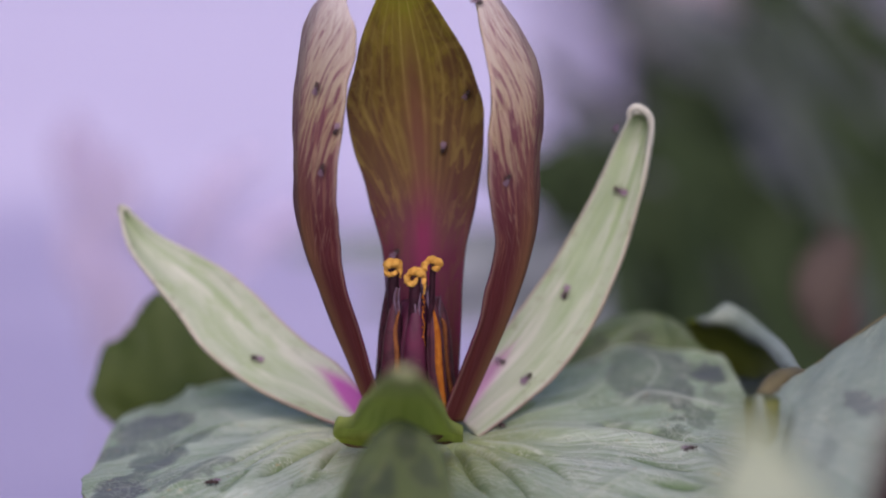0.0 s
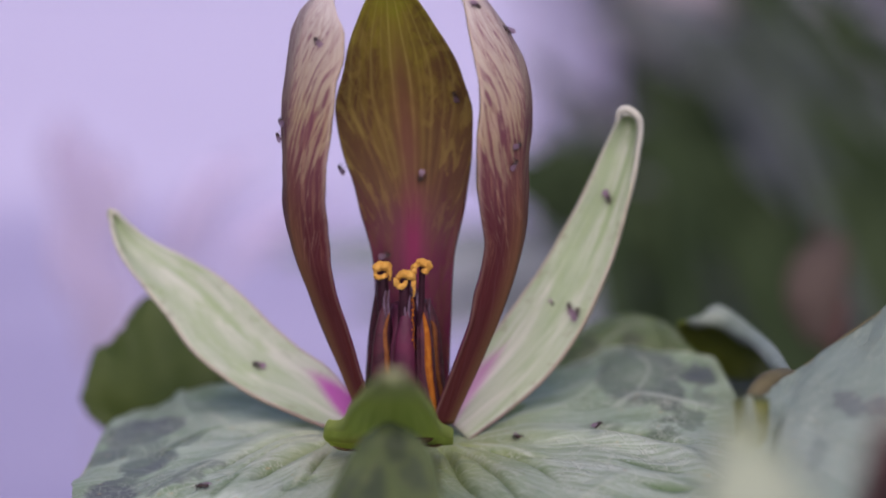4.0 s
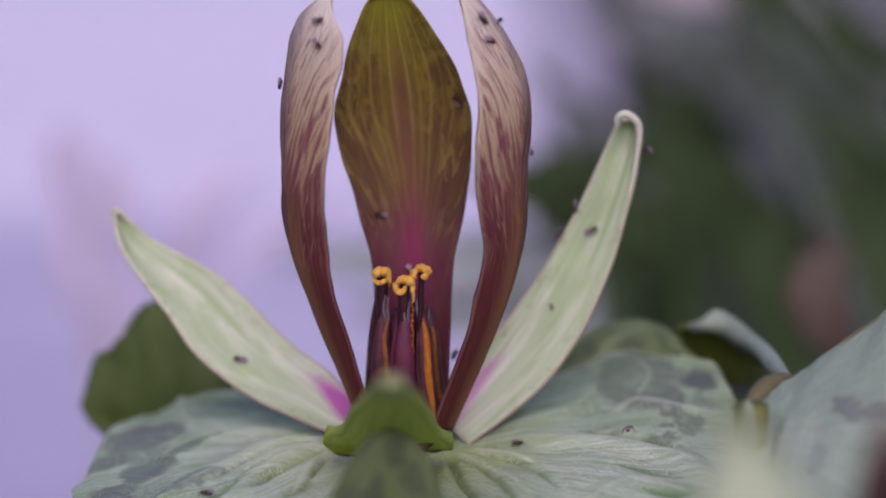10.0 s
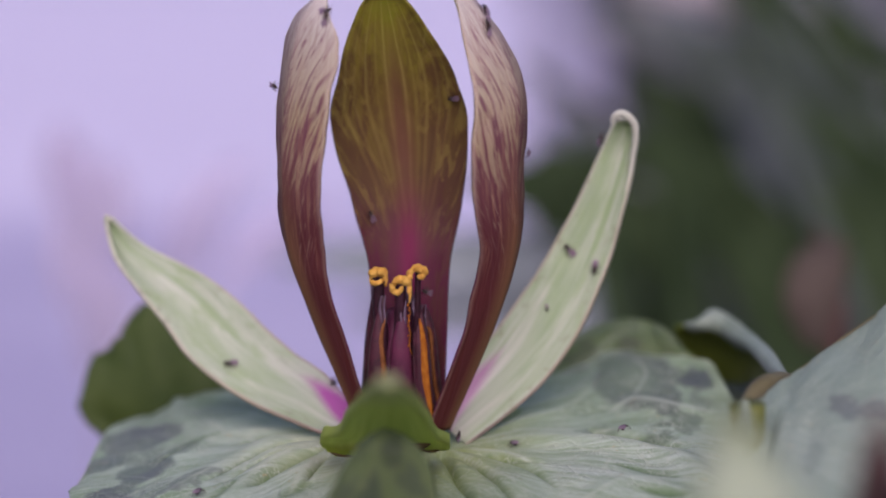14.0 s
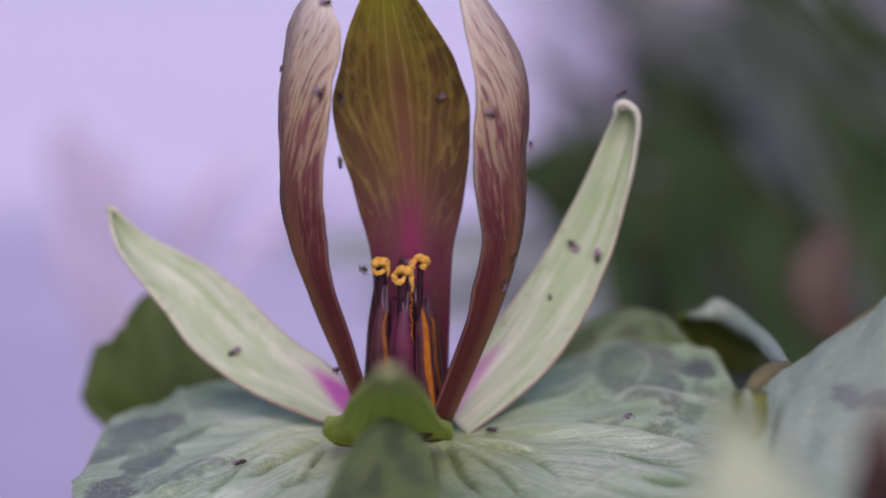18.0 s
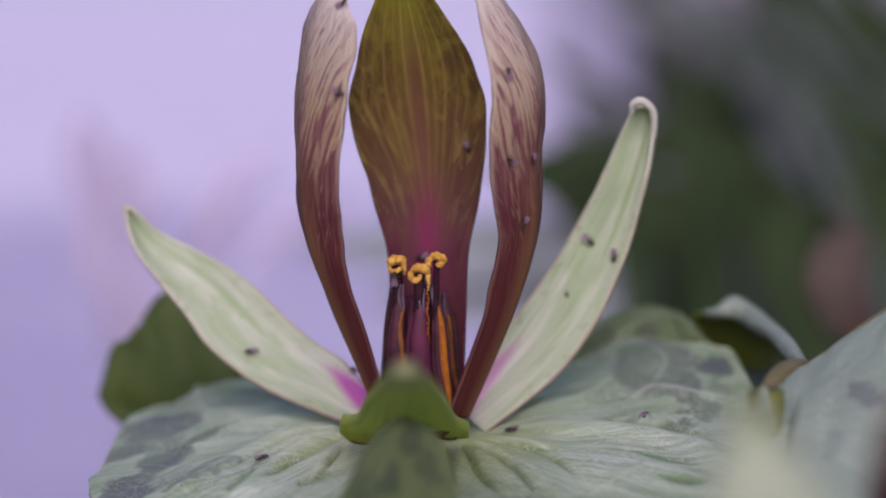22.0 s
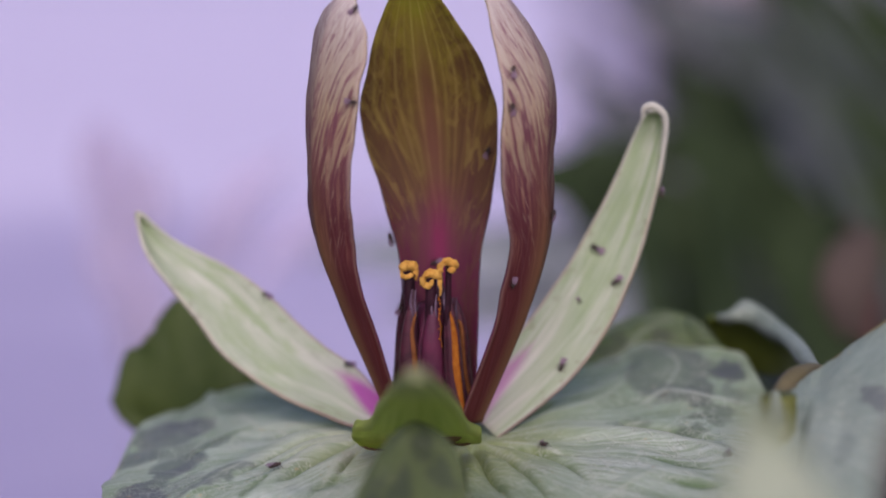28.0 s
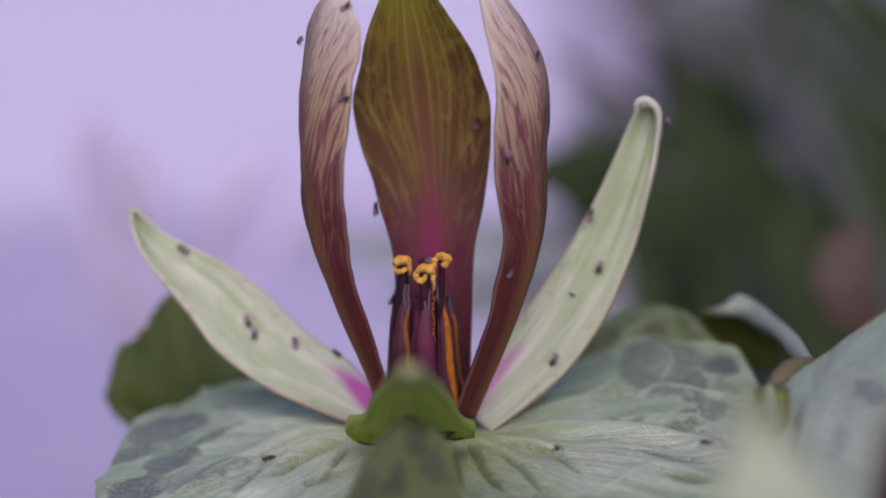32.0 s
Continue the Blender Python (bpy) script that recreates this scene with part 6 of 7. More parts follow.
    (0.684, ((0, 26.80, 14.58, 235.51, -84, 24, 119), (0.5, 28.18, 16.36, 234.89, -77, 35, 56), (1, 29.57, 18.13, 234.27, -87, 45, -17), (2, 29.62, 18.10, 234.50, -87, -23, -22), (3, 29.67, 18.07, 234.73, 20, -85, -130), (4.25, 28.68, 16.18, 235.66, 48, -53, -97), (5.5, 27.69, 14.30, 236.59, 84, -32, -60), (5.75, 27.48, 14.55, 236.31, 84, 36, -67), (6, 27.27, 14.81, 236.02, 111, 105, -43), (6.5, 27.13, 15.09, 235.01, 77, 104, -37), (7, 26.96, 14.77, 234.11, 43, 104, -33), (8, 26.19, 14.74, 229.18, 121, 100, 32), (8.5, 25.31, 14.69, 229.01, 127, 113, -3), (9, 24.44, 14.79, 228.80, -36, 57, 151), (10, 23.42, 14.18, 226.40, 14, 83, -138), (11, 23.36, 13.46, 222.44, -4, 75, -93), (11.5, 23.23, 13.47, 222.52, 75, 17, -3), (12, 23.11, 13.49, 222.60, 66, -53, 22), (13, 24.74, 14.42, 226.75, 68, -67, 24), (14, 27.01, 14.62, 235.17, 44, -82, -18), (16.5, 28.84, 12.22, 239.60, 23, -9, -18), (17, 28.70, 12.22, 239.57, 24, -8, -20), (18, 28.96, 12.12, 239.75, 28, -22, -19), (19, 28.16, 12.17, 239.31, 42, -21, -40), (20, 28.18, 12.17, 239.59, 57, -20, -51), (20.33, 28.23, 12.17, 239.59, 15, -58, 9), (20.67, 28.27, 12.17, 239.59, -51, -35, 91), (21, 28.32, 12.17, 239.59, -58, 14, 124), (21.3, 29.34, 14.91, 237.34, -5, 40, 103), (21.6, 30.37, 17.64, 235.09, -94, 113, -44), (22, 29.96, 17.93, 233.56, -85, 108, -24), (24, 28.64, 17.95, 229.67, -58, 110, 7), (25, 29.05, 17.64, 229.15, -111, 51, -48), (26.5, 29.52, 15.32, 228.19, -80, 39, -70), (28, 29.98, 13.00, 227.24, -48, 37, -95), (28.5, 30.61, 13.29, 230.09, -55, -25, -140), (29, 31.23, 13.58, 232.94, 22, -55, 120), (29.5, 30.77, 12.72, 235.90, 16, -37, 85), (30, 30.35, 12.38, 238.76, 0, -25, 53), (30.5, 29.68, 12.12, 239.01, -19, -17, 120), (31, 29.03, 12.08, 239.22, -20, 2, -179), (31.33, 29.87, 12.01, 238.05, -42, 36, -148), (31.67, 30.75, 12.50, 236.76, -32, 76, -100), (32, 31.65, 13.31, 235.42, 79, 58, 46))),
    (0.756, ((0, 27.14, 14.40, 227.70, -78, -20, 163), (1, 26.96, 14.38, 227.40, -79, -6, 166), (2, 27.08, 14.38, 227.55, -78, -19, 163), (2.5, 27.00, 14.40, 227.55, 106, 134, -2), (3, 26.93, 14.42, 227.54, 63, 65, -38), (5.5, 27.67, 13.74, 226.03, 62, 54, -52), (6, 27.64, 13.89, 226.48, 66, 50, -43), (7, 27.58, 14.21, 227.53, 74, 37, -31), (7.5, 27.17, 14.31, 227.44, -38, 70, -147), (8, 26.76, 14.42, 227.35, -77, 13, 170), (9, 24.07, 14.35, 226.78, -84, 11, -171), (9.5, 22.67, 13.88, 224.86, -44, 35, -178), (10, 21.28, 13.40, 222.93, 13, 57, -160), (10.5, 22.17, 13.26, 221.91, 47, 61, -82), (11, 23.06, 12.99, 220.94, 63, 45, -20), (11.5, 22.29, 13.08, 221.24, -60, 50, -152), (12, 21.51, 13.12, 221.54, 106, -158, -1), (13, 22.42, 13.33, 222.10, 107, -148, -7), (14, 22.50, 13.07, 221.19, 115, -135, -17), (16.5, 22.63, 12.86, 220.52, -64, -43, 161), (17, 22.61, 12.86, 220.52, -57, -54, 152), (18, 22.67, 12.85, 220.49, -64, -43, 161), (19, 22.58, 12.90, 220.64, -69, -31, 169), (20, 22.61, 12.90, 220.63, 115, -137, -17), (21, 22.56, 12.86, 220.52, -61, -51, 157), (21.33, 22.60, 12.88, 220.58, 47, -63, 40), (21.67, 22.63, 12.90, 220.64, 72, -14, 5), (22, 22.67, 12.92, 220.70, 67, 39, -14), (23, 23.79, 12.30, 219.32, 56, 45, -35), (24, 24.30, 12.34, 219.64, 63, 31, -27), (25, 25.15, 11.81, 218.95, 59, 34, -35), (26, 24.13, 12.27, 219.41, -11, 60, -110), (27, 23.11, 12.62, 219.90, -62, 23, -168), (28, 22.08, 12.82, 220.42, -70, -28, 171), (29, 22.36, 13.72, 223.93, 40, -79, 60), (30, 22.04, 13.68, 224.13, -38, -82, 139), (31, 22.00, 13.63, 223.84, 9, -83, 92), (32, 22.12, 13.68, 224.04, 67, -73, 33))),
    (0.72, ((0, 20.27, 10.85, 215.14, -32, 62, -128), (1, 18.19, 7.90, 209.04, -21, 56, -122), (2, 19.23, 6.49, 207.32, 37, 42, -56), (2.5, 21.10, 8.26, 210.46, 57, -7, -13), (3, 22.95, 9.67, 213.69, 32, -56, 37), (4.25, 21.89, 9.92, 213.67, -49, -48, 135), (5.5, 20.83, 10.11, 213.67, -63, -1, 171), (5.75, 20.40, 10.25, 213.87, -48, -47, 141), (6, 19.97, 10.39, 214.07, 35, -59, 45), (7, 20.69, 11.60, 216.96, 29, -65, 57), (8, 20.73, 11.50, 216.72, 9, -68, 79), (9, 22.33, 13.33, 222.12, 49, -68, 43), (10, 25.14, 13.70, 223.57, 69, -29, 1), (10.5, 25.41, 12.84, 221.42, 70, 21, -24), (11, 25.65, 11.80, 219.31, 28, 62, -80), (12, 25.98, 11.39, 218.82, 15, 63, -100), (13, 25.98, 11.49, 219.01, 3, 64, -114), (14, 25.91, 11.50, 218.97, -4, 64, -121), (16.5, 25.92, 11.62, 219.18, -10, 63, -129), (17, 25.95, 11.38, 218.79, -17, 63, -136), (18, 25.95, 11.58, 219.15, 16, 63, -99), (19, 25.93, 11.50, 218.97, -12, 64, -130), (20, 25.88, 11.51, 218.96, -42, 54, -165), (21, 25.83, 11.51, 218.91, -16, 63, -134), (22, 25.93, 11.45, 218.90, 15, 63, -100), (23, 25.94, 11.39, 218.79, 43, 53, -68), (24, 25.82, 11.60, 219.07, 31, 59, -82), (25, 26.01, 10.67, 217.62, 34, 57, -79), (28, 24.59, 10.72, 216.50, 126, 143, -1), (29, 23.77, 11.26, 217.09, -49, 49, -160), (30, 23.60, 11.32, 217.13, -30, 60, -137), (31, 23.27, 11.47, 217.30, -46, 53, -153), (32, 23.25, 11.47, 217.30, -35, 60, -140))),
    (0.36, ((0, 19.99, 10.64, 214.60, 52, 50, -34), (1, 19.90, 10.56, 214.41, 56, 44, -28), (3, 19.79, 10.57, 214.42, 56, 44, -28), (6, 19.90, 10.28, 213.81, 49, 49, -38), (8, 19.84, 10.64, 214.60, 45, 55, -42), (10, 19.89, 10.52, 214.33, 30, 62, -59), (12, 19.80, 10.53, 214.35, -5, 66, -98), (14, 19.67, 10.46, 214.16, 3, 66, -90), (17, 19.78, 10.46, 214.18, -16, 65, -110), (19, 19.69, 10.52, 214.29, 11, 66, -80), (21, 19.66, 10.53, 214.32, -27, 63, -123), (23, 19.85, 10.52, 214.32, 7, 66, -85), (25, 19.82, 10.56, 214.41, 23, 64, -67), (28, 19.80, 10.48, 214.22, 46, 54, -40), (30, 19.78, 10.46, 214.18, 57, 41, -26), (32, 19.76, 10.49, 214.23, 63, 27, -16))),
    (0.72, ((0, 15.41, 5.67, 205.48, 38, -37, 32), (1, 16.44, 6.30, 206.42, 39, -38, 31), (2, 17.96, 6.72, 207.26, 48, -28, 15), (3, 18.81, 6.39, 207.05, 24, -49, 44), (5.5, 28.95, 12.53, 225.21, 32, -70, 17), (5.75, 29.00, 12.57, 224.80, 26, -46, 55), (6, 29.05, 12.68, 224.37, 38, -24, 81), (6.5, 28.44, 15.22, 225.74, 76, -28, 115), (7, 27.82, 17.71, 227.12, -69, -131, -38), (9, 27.87, 18.02, 228.66, -5, -100, -99), (9.5, 29.64, 15.77, 231.26, -24, -65, -125), (10, 31.40, 13.53, 233.86, -50, -34, -149), (10.5, 31.19, 13.56, 232.81, -50, 12, -110), (11, 30.97, 13.59, 231.75, -10, 44, -51), (11.5, 29.44, 15.69, 229.66, 73, 83, 85), (12, 27.90, 17.79, 227.58, -76, 141, -9), (25, 24.69, 16.44, 220.61, -46, 120, 32), (26, 22.28, 13.11, 216.00, -103, 128, 32), (27, 19.84, 9.15, 211.56, 27, 48, -138), (28, 17.46, 6.44, 206.78, -22, 50, -127), (29, 17.60, 6.45, 206.83, -10, 53, -112), (30, 17.58, 6.44, 206.81, -25, 48, -131), (31, 17.50, 6.35, 206.68, -33, 44, -142), (32, 17.20, 6.40, 206.67, -27, 48, -133))),
    (0.72, ((0, 12.18, 2.32, 200.05, 9, -6, -63), (1, 14.34, -0.86, 200.24, 10, -6, -63), (2, 15.15, -1.90, 200.30, 10, -7, -60), (3, 15.17, -1.91, 200.30, 9, -7, -59), (5.5, 15.23, -2.08, 200.30, 10, -6, -63), (6, 15.24, -2.20, 200.29, 8, -9, -45), (7, 15.20, -2.05, 200.29, 7, -9, -41), (8, 15.15, -2.09, 200.28, 8, -9, -47), (9, 15.21, -1.98, 200.30, 9, -7, -57), (10, 15.22, -2.31, 200.29, 8, -9, -42), (11, 15.31, -2.29, 200.30, 8, -9, -43), (12, 15.26, -2.59, 200.29, 6, -11, -32), (13, 15.36, -2.28, 200.31, 6, -10, -38), (13.5, 15.23, -2.30, 200.29, -8, -9, 37), (14, 15.10, -2.35, 200.27, -11, 5, 110), (16.5, 12.46, 0.81, 200.01, -9, 7, 122), (17, 12.54, 0.59, 200.01, -9, 7, 123), (18, 12.12, 0.14, 199.91, -7, 9, 136), (19, 12.18, -0.84, 199.88, -9, 7, 123), (20, 12.26, -0.88, 199.89, -8, 9, 135), (21, 12.30, -0.96, 199.90, -5, 10, 152), (22, 12.43, -0.68, 199.91, -2, 11, 164), (23, 12.36, -1.03, 199.91, 0, 11, 177), (24, 12.45, -0.69, 199.91, -4, 11, 157), (24.5, 12.48, -0.73, 199.91, 9, 7, -131), (25, 12.52, -0.78, 199.92, 10, -6, -62), (28, 14.79, -5.41, 200.24, 11, -5, -67), (29, 16.89, -9.43, 200.31, 12, -5, -69), (30, 16.92, -12.39, 201.43, 10, -8, -54), (31, 16.95, -12.65, 201.44, 12, -5, -72), (32, 16.93, -12.85, 201.43, 13, -3, -81))),
    (0.756, ((0, 33.15, -22.35, 205.33, -1, -8, 8), (0.5, 33.15, -22.32, 205.33, -7, -4, 64), (1, 33.16, -22.29, 205.34, -7, 4, 119), (2, 29.46, -15.14, 204.47, -11, 7, 117), (3, 23.22, -2.62, 201.88, -11, 9, 124), (4.25, 25.56, -6.97, 203.44, -11, -8, 48), (5.5, 28.07, -8.43, 204.06, -12, 2, 76), (6, 28.08, -8.54, 204.06, -12, 2, 77), (7, 28.30, -8.61, 204.11, -12, 2, 80), (8, 28.19, -8.81, 204.09, -12, 2, 78), (9, 28.35, -8.23, 204.12, -12, 2, 76), (10, 28.26, -8.80, 204.11, -12, 2, 80), (11, 28.35, -8.63, 204.13, -12, 2, 78), (12, 28.18, -8.91, 204.09, -12, 2, 76), (13, 28.21, -8.66, 204.09, -12, 2, 80), (14, 28.10, -8.46, 204.07, -12, 2, 78), (16.5, 28.16, -8.70, 204.08, -12, 2, 80), (17, 28.21, -8.32, 204.09, -12, 2, 79), (18, 28.36, -8.29, 204.12, -12, 2, 76), (19, 28.22, -8.30, 204.09, -12, 2, 78), (20, 28.22, -8.57, 204.09, -12, 2, 80), (21, 28.26, -8.56, 204.10, -12, 2, 76), (22, 28.32, -8.45, 204.12, -12, 2, 78), (23, 28.25, -8.54, 204.10, -12, 2, 80), (24, 28.21, -8.35, 204.09, -12, 2, 76), (24.5, 31.60, -15.20, 204.90, -2, -10, 8), (25, 34.94, -22.01, 205.68, 11, -6, -64), (28, 35.00, -26.48, 205.75, 11, -1, -89), (28.67, 34.84, -25.64, 205.70, 6, 9, -145), (29.33, 34.69, -24.80, 205.65, -5, 11, 157), (30, 34.54, -23.97, 205.60, -12, 3, 100), (31, 33.38, -23.14, 205.36, -7, 9, 144), (32, 33.47, -23.40, 205.38, -9, 7, 132))),
    (0.756, ((0, -22.16, -17.40, 199.50, 1, 5, -178), (1, -22.16, -17.58, 199.50, 0, 5, 167), (2, -22.22, -17.40, 199.50, 0, 5, 169), (3, -22.18, -17.50, 199.50, 1, 5, 178), (5.5, -22.13, -17.30, 199.51, 0, 5, 173), (6, -22.11, -17.36, 199.51, -1, 5, 156), (7, -22.14, -17.47, 199.50, -3, 5, 143), (8, -22.06, -17.42, 199.51, -3, 4, 138), (9, -21.78, -17.67, 199.53, -3, 5, 142), (10, -21.60, -17.87, 199.55, -2, 5, 153), (11, -21.87, -17.46, 199.52, -2, 5, 149), (11.5, -21.97, -16.92, 199.51, 4, 4, -146), (12, -22.06, -16.31, 199.50, 5, -2, -81), (13, -22.14, -17.74, 199.50, 5, -1, -93), (13.33, -22.17, -17.45, 199.50, 2, -5, -36), (13.67, -22.19, -17.15, 199.50, -3, -5, 22), (14, -22.22, -16.83, 199.50, -5, 0, 80), (16.5, -21.84, -15.20, 199.45, -6, -1, 75), (17, -21.15, -13.24, 199.45, -6, -2, 68), (18, -18.00, -11.14, 199.82, -4, -4, 37), (19, -18.01, -8.58, 199.33, -3, -4, 34), (20, -17.86, -8.50, 199.25, -3, -4, 29), (21, -17.66, -8.18, 199.25, -3, -4, 29), (22, -17.53, -9.74, 199.74, -4, -4, 37), (23, -17.46, -10.49, 199.88, -3, -4, 34), (24, -17.59, -9.60, 199.69, -4, -3, 42), (25, -17.51, -10.30, 199.84, -4, -3, 40), (28, -17.37, -11.17, 199.99, -3, -4, 30), (29, -17.49, -9.67, 199.76, -3, -4, 32), (30, -17.63, -8.14, 199.26, -4, -4, 39), (31, -17.52, -9.81, 199.75, -3, -4, 22), (32, -17.48, -9.64, 199.76, -2, -5, 19))),
    (0.72, ((0, -18.92, 10.62, 206.52, -45, -15, 166), (0.3333, -18.93, 10.59, 206.50, -16, -44, 113), (0.6667, -18.94, 10.57, 206.48, 33, -34, 43), (1, -18.96, 10.54, 206.46, 46, 2, 0), (2, -15.98, 10.09, 205.81, 50, 9, -14), (2.333, -16.00, 10.09, 205.80, 22, 46, -67), (2.667, -16.02, 10.08, 205.79, -37, 37, -148), (3, -16.04, 10.07, 205.78, -50, -5, 169), (5.5, -19.70, 11.33, 207.23, -45, -21, 161), (6, -19.71, 11.44, 207.33, -44, -24, 157), (7, -19.74, 11.30, 207.24, -48, -13, 169), (8, -19.95, 11.38, 207.37, -50, -5, 177), (9, -19.83, 11.31, 207.40, -48, -12, 170), (10, -19.78, 11.04, 207.50, -45, -14, 170), (11, -19.83, 10.39, 207.30, -40, -24, 159), (12, -20.34, 10.60, 207.52, -44, -16, 169), (13, -20.29, 11.07, 207.10, -47, -11, 174), (14, -20.61, 10.99, 207.09, -47, 0, -175), (16.5, -20.56, 11.11, 207.18, -47, 9, -168), (17, -20.46, 11.05, 207.11, -46, 14, -163), (18, -20.46, 11.12, 207.16, -44, 20, -156), (19, -20.55, 10.90, 206.99, -43, 21, -154), (20, -20.53, 10.98, 207.05, -46, 10, -165), (21, -20.39, 10.99, 207.03, -47, 13, -164), (22, -20.42, 11.07, 207.09, -48, -1, -177), (22.33, -20.45, 11.05, 207.09, -35, 36, -136), (22.67, -20.47, 11.03, 207.07, 16, 46, -65), (23, -20.49, 11.01, 207.06, 46, 16, -11), (24, -18.11, 11.06, 206.84, 50, 3, -5), (25, -8.88, 8.01, 206.57, 13, 6, -15), (26, -8.99, 8.09, 206.61, 7, -8, 37), (27, -9.10, 8.17, 206.65, -8, -11, 90), (28, -9.21, 8.25, 206.70, -19, -1, 142), (29, -10.28, 9.08, 207.13, 1, -21, 134), (30, -9.99, 9.05, 207.29, -9, -12, 136), (31, -12.86, 10.89, 207.98, -62, -15, 154), (31.33, -11.99, 10.34, 207.67, -71, 13, -156), (31.67, -11.12, 9.72, 207.40, -52, 36, -99), (32, -10.24, 9.06, 207.12, -18, 31, -30))),
    (0.648, ((0, -1.25, 5.00, 221.90, 75, -30, 35), (1, -1.31, 4.97, 221.91, 77, -15, 30), (2, -1.34, 5.01, 222.15, 75, -29, 34), (3, -1.41, 4.94, 222.00, 77, -17, 33), (5.5, -0.66, 5.25, 221.79, 76, 0, 20), (6, -0.61, 5.12, 221.19, 76, -15, 24), (7, 0.56, 5.49, 221.23, 75, -2, 16), (8, 2.28, 5.75, 221.27, 75, -3, 3), (9, 1.27, 5.70, 221.39, 62, 56, -13), (12, 5.38, 4.27, 218.21, 73, 34, -35), (13, 4.83, 4.50, 218.21, 74, -9, -12), (13.33, 4.64, 2.96, 218.63, 100, -56, -15), (13.67, 4.44, 1.35, 219.07, 53, -112, 51), (14, 4.24, -0.26, 219.50, -91, -22, -144), (15.25, 3.60, 2.66, 220.13, 96, -160, -13), (16.5, 2.95, 5.58, 220.75, -82, -15, 119), (16.67, 3.11, 3.63, 221.14, -70, -66, 103), (16.83, 3.26, 1.68, 221.53, 74, -60, -45), (17, 3.42, -0.27, 221.91, 82, -8, -58), (17.33, 2.75, 1.64, 221.46, 117, -55, -60), (17.67, 2.08, 3.55, 221.01, 63, -116, 20), (18, 1.42, 5.49, 220.55, -74, -19, -174), (19, 0.99, 5.34, 220.31, -74, -13, -168), (21, 1.25, 5.49, 220.64, -75, 1, -168), (22, 1.56, 5.56, 220.79, -74, 20, -168), (22.33, 1.69, 5.64, 220.95, -40, 70, -125), (22.67, 1.81, 5.69, 221.11, 69, 44, -9), (23, 1.93, 5.73, 221.28, 75, -10, 9), (24, 3.91, 5.71, 221.59, 75, -11, -8), (24.33, 3.89, 5.70, 221.55, 71, 40, -23), (24.67, 3.87, 5.69, 221.51, -14, 75, -115), (25, 3.86, 5.68, 221.47, 107, 147, -1), (28, 1.84, 5.58, 220.77, -74, 17, -169), (29, 1.50, 5.55, 220.70, -75, -2, -169), (30, 1.32, 5.49, 220.60, -75, 8, -166), (32, 1.25, 5.41, 220.36, -75, 9, -166))),
    (0.72, ((0, -0.99, 0.48, 215.06, -65, 104, 25), (4.667, -0.87, 0.48, 214.95, -59, 49, 34), (9.333, -0.76, 0.48, 214.83, -62, -5, 35), (14, -0.65, 0.49, 214.72, -69, -59, 41), (15.25, 0.11, 2.81, 217.27, -7, -60, 45), (16.5, 0.88, 5.14, 219.81, 56, -61, 46), (16.75, 0.22, 5.05, 220.03, -33, -60, 103), (17, -0.44, 4.85, 220.29, -80, -33, 116), (17.5, -1.62, 1.41, 220.88, 60, -73, -29), (18, -2.81, -2.02, 221.47, 82, -4, -58), (18.33, -2.63, -0.02, 220.66, 77, 49, -68), (18.67, -2.45, 1.98, 219.86, 120, 107, -29), (19, -2.27, 3.92, 219.07, -81, 21, 125), (19.5, -2.00, 0.93, 219.74, -54, -43, 127), (20, -1.73, -2.21, 220.45, 83, -63, 6), (21, -1.57, -2.39, 220.23, 79, -73, 10), (22, -1.54, -2.40, 220.40, -14, -87, 104), (23, -1.82, -2.14, 219.45, 83, -75, -29), (24, -1.81, -2.24, 219.09, 89, -137, -36), (25, -2.58, 4.52, 222.41, -81, -31, 117), (28, -3.16, 4.99, 224.23, 73, -111, -40), (29, -4.00, 5.62, 227.09, 80, -108, -43), (30, -4.06, 5.67, 227.35, 51, -117, -13), (31, -4.06, 5.57, 227.24, -76, -55, 111), (32, -4.09, 5.61, 227.16, -71, -65, 105))),
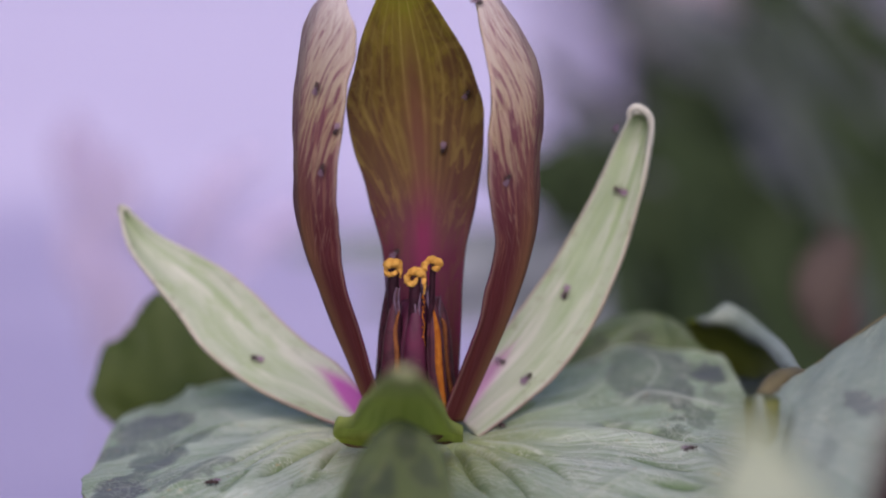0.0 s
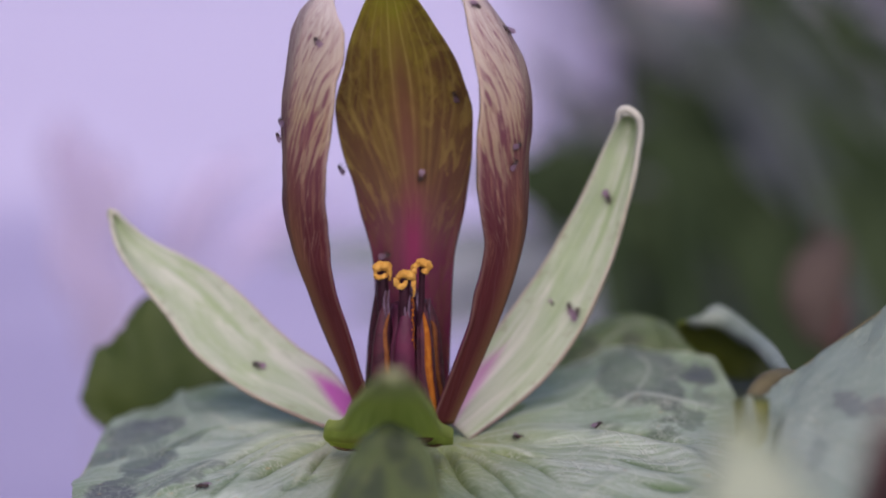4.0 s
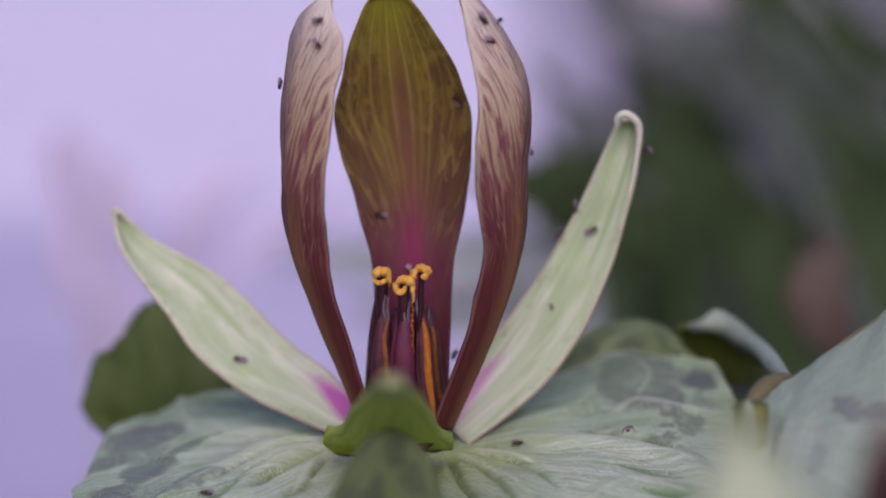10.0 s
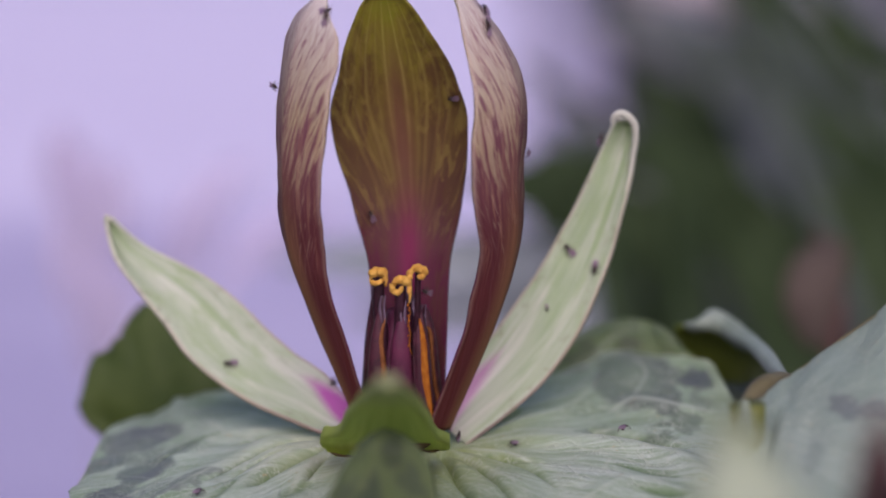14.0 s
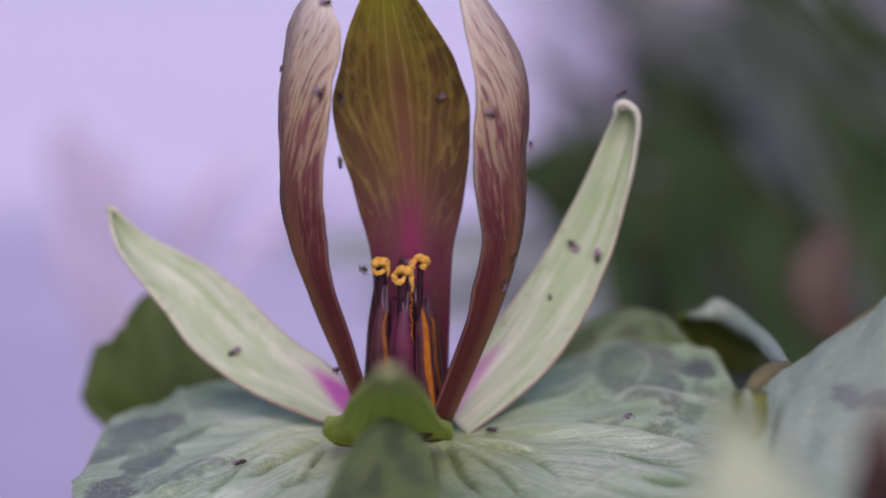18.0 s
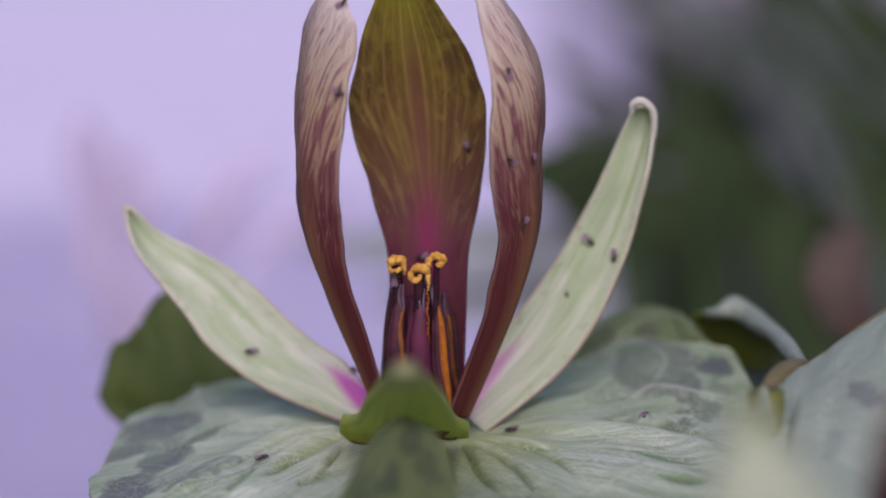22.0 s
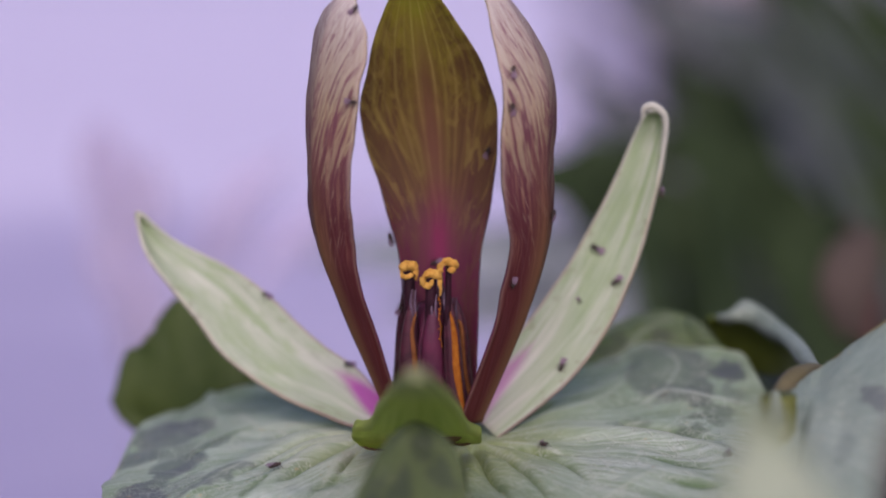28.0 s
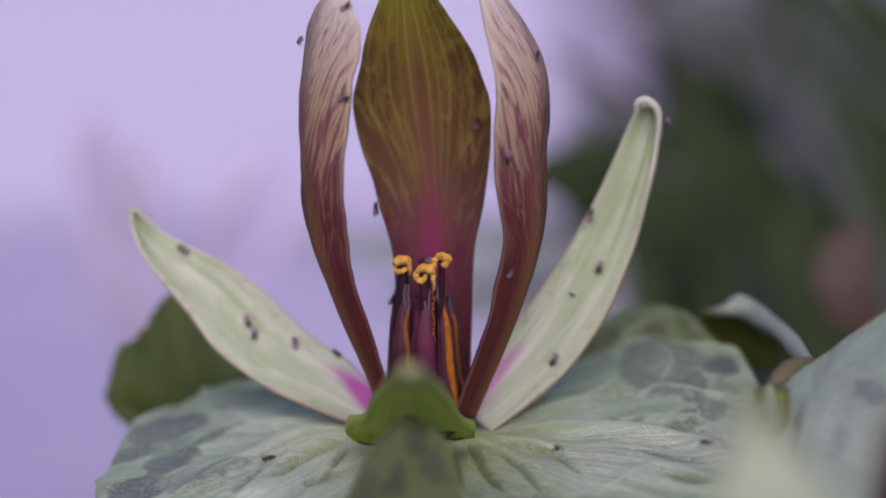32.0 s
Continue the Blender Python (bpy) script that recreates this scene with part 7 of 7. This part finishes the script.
    (0.648, ((0, -6.43, -2.13, 212.94, -44, -63, -72), (2.75, -6.11, -2.74, 214.52, 12, -77, -84), (5.5, -5.79, -3.35, 216.10, -64, -105, 36), (5.75, -5.73, -5.04, 216.36, 102, -56, -83), (6, -5.66, -7.10, 216.72, 117, -39, -45), (6.333, -5.75, -5.26, 215.34, 146, 2, -84), (6.667, -5.82, -3.77, 214.05, -32, 129, 69), (7, -5.90, -2.29, 212.76, 37, 69, 117), (9, -5.97, -1.43, 210.61, 32, 66, 91), (10.5, -6.55, 2.83, 208.10, 8, 26, 93), (12, -7.10, 6.42, 205.79, -15, -11, 110), (13, -7.23, 6.49, 205.73, 0, -14, 97), (13.33, -7.22, 6.47, 205.71, -9, -2, 155), (13.67, -7.20, 6.45, 205.70, -3, 12, -147), (14, -7.19, 6.42, 205.68, 12, 15, -87), (15.25, -6.76, 1.84, 207.32, 48, 4, -66), (16.5, -6.31, -3.03, 209.04, 80, -17, -55), (16.75, -6.75, 1.83, 207.35, 39, -43, 21), (17, -7.18, 6.45, 205.74, 1, -14, 95), (17.5, -6.77, 1.78, 207.43, 39, -43, 21), (18, -6.34, -3.14, 209.20, 80, -17, -55), (18.5, -6.77, 1.95, 207.42, 39, -43, 21), (19, -7.19, 6.68, 205.75, 1, -14, 95), (20, -7.17, 6.76, 205.73, -1, -14, 99), (21, -7.18, 6.58, 205.74, -3, -14, 110), (22, -7.14, 6.55, 205.70, -2, -14, 105), (22.33, -7.16, 6.52, 205.71, -13, -7, 161), (22.67, -7.18, 6.51, 205.73, -13, 6, -146), (23, -7.20, 6.51, 205.74, -2, 14, -91), (23.5, -6.75, 1.75, 207.94, 42, 3, -66), (24, -6.25, -4.17, 210.48, 80, -22, -54), (24.5, -5.88, -2.74, 211.16, 27, -42, -69), (25, -5.47, -2.18, 212.09, -50, -62, -48), (26, -4.42, -1.37, 213.56, -7, -58, -36), (27, -3.37, -0.56, 215.04, 35, -60, -22), (28, -2.31, 0.24, 216.51, 81, -66, -13), (30, -2.34, 0.25, 216.38, 82, -62, -14), (31, -2.36, 0.25, 216.28, 70, -62, -41), (32, -2.22, 0.24, 216.93, 72, -59, -43))),
    (0.648, ((0, -10.12, -5.67, 234.05, -89, -33, -31), (0.6667, -10.13, -5.66, 233.96, -88, 23, -27), (1.333, -10.15, -5.65, 233.87, -68, 78, -7), (2, -10.16, -5.63, 233.78, -98, 135, -36), (2.333, -8.78, -1.63, 233.36, 15, 39, 117), (2.667, -7.40, 2.38, 232.94, -37, 18, 111), (3, -6.02, 6.39, 232.52, -83, 1, 123), (5.5, -6.29, 6.58, 233.84, -64, -75, 97), (5.75, -7.96, 0.30, 234.28, -56, -47, 21), (6, -9.62, -5.98, 234.72, -86, -31, -29), (14, -9.51, -6.00, 235.94, -128, -84, 9), (14.83, -8.17, -1.85, 234.89, -141, -43, 58), (15.67, -6.83, 2.30, 233.84, -119, -7, 85), (16.5, -5.49, 6.42, 232.80, -83, 13, 124), (17, -5.56, 6.41, 232.49, -82, 31, 127), (18, -5.78, 6.36, 232.73, 53, 78, -94), (19, -4.69, 5.90, 228.41, 60, 75, -87), (20, -4.73, 5.97, 228.40, 80, 42, -65), (21, -5.66, -6.96, 216.27, 124, 52, 0), (21.33, -6.29, -5.22, 215.96, 118, 27, 49), (21.67, -6.90, -3.89, 215.77, 95, 13, 94), (22, -7.51, -2.56, 215.58, 69, 18, 139), (32, -7.56, -2.56, 215.66, 67, 31, 133))),
    (0.72, ((0, -17.15, 12.74, 204.91, -27, 139, 49), (12.5, -16.90, 12.70, 204.90, -49, -174, -9), (25, -16.64, 12.66, 204.89, -14, -133, -76), (26, -17.75, 13.35, 207.96, -84, -133, -50), (27, -18.83, 13.82, 211.10, 39, -30, 140), (28, -19.98, 15.08, 214.02, -8, -14, 131), (29, -20.53, 15.21, 214.05, -29, 8, 146), (30, -26.53, 17.71, 217.67, -20, -1, 150), (31, -29.25, 18.54, 219.30, 12, -30, 162), (31.5, -29.59, 18.55, 219.27, -37, -30, 164), (32, -29.93, 18.54, 219.24, 95, -151, -14))),
    (0.72, ((0, -11.24, 9.45, 202.16, -45, 177, -9), (25, -11.12, 9.62, 202.38, -48, -179, -14), (26.5, -11.32, 9.73, 202.44, -36, -146, -51), (28, -11.51, 9.83, 202.50, 7, -133, -113), (28.33, -11.74, 9.94, 204.47, -128, -48, 82), (28.67, -11.95, 9.56, 206.58, -79, -56, 92), (29, -12.25, 10.80, 208.21, -18, -65, 86), (30, -17.00, 13.72, 211.82, -19, -5, 136), (31, -23.10, 16.08, 214.80, -63, -28, 167), (31.5, -22.31, 15.09, 212.54, -56, 32, -157), (32, -21.50, 13.78, 210.37, 27, 54, -59))),
    (0.72, ((0, -12.71, 10.22, 202.67, -145, -33, 28), (25, -12.59, 10.40, 202.90, -156, -41, 45), (28, -12.97, 10.59, 203.04, -147, -36, 34), (29, -12.77, 11.28, 203.88, -9, -130, -89), (29.33, -13.54, 11.59, 206.08, 37, -133, -77), (29.67, -14.29, 11.57, 208.37, -96, -51, 113), (30, -15.12, 12.70, 210.35, -43, -59, 116), (31, -20.16, 14.81, 213.13, -60, -29, 161), (31.5, -20.45, 14.13, 210.96, -58, 21, -166), (32, -20.69, 12.82, 208.98, -8, 54, -101))),
    (0.72, ((0, -14.18, 10.92, 203.20, -46, 174, 0), (25, -14.06, 11.11, 203.45, -47, 171, 1), (28, -14.44, 11.30, 203.60, -48, 178, -5), (30, -13.67, 11.64, 204.11, -38, -143, -48), (30.33, -14.26, 11.57, 205.71, 18, -137, -43), (30.67, -14.83, 11.13, 207.42, 80, -131, -47), (31, -15.50, 12.08, 208.72, -32, -49, 122), (32, -15.38, 11.78, 208.21, -23, -53, 108))),
    (0.6, ((0, -54.32, 0.37, 225.03, 90, -72, 0), (1.5, -54.23, 0.58, 225.93, 90, -17, 0), (1.8, -20.03, -6.70, 234.43, 30, 1, -3), (1.9, -17.84, -6.00, 237.01, 24, -20, 37), (2, -16.72, -3.28, 240.19, 9, -29, 72), (2.05, -18.72, -3.68, 241.90, -16, -26, 124), (2.1, -20.71, -4.09, 243.61, -30, -8, 168), (2.3, -20.89, -5.22, 245.46, -31, -2, -165), (2.8, -52.78, 5.21, 247.49, 90, -176, 0), (32, -54.78, 4.43, 247.88, 90, -169, 0))),
)

first = fly_thing()
swarm = [first] + [copy_thing(first, pose(0, 0, 0)) for _ in FLIES[1:]]
for one, (size, _) in zip(swarm, FLIES):
    one.scale = (size * 0.93,) * 3


def motions():
    """The flies walk over petals, sepals and leaves; rows of seconds, millimetres and degrees. One sepal lifts and falls back."""
    walk(sepal_left, [(t, pose(0, 0, 0, 0, a, 0)) for t, a in SEPAL_LIFT])
    for one, (_, rows) in zip(swarm, FLIES):
        walk(one, [(t, pose(x * MM, y * MM, z * MM, rx, ry, rz)) for t, x, y, z, rx, ry, rz in rows])


motions()
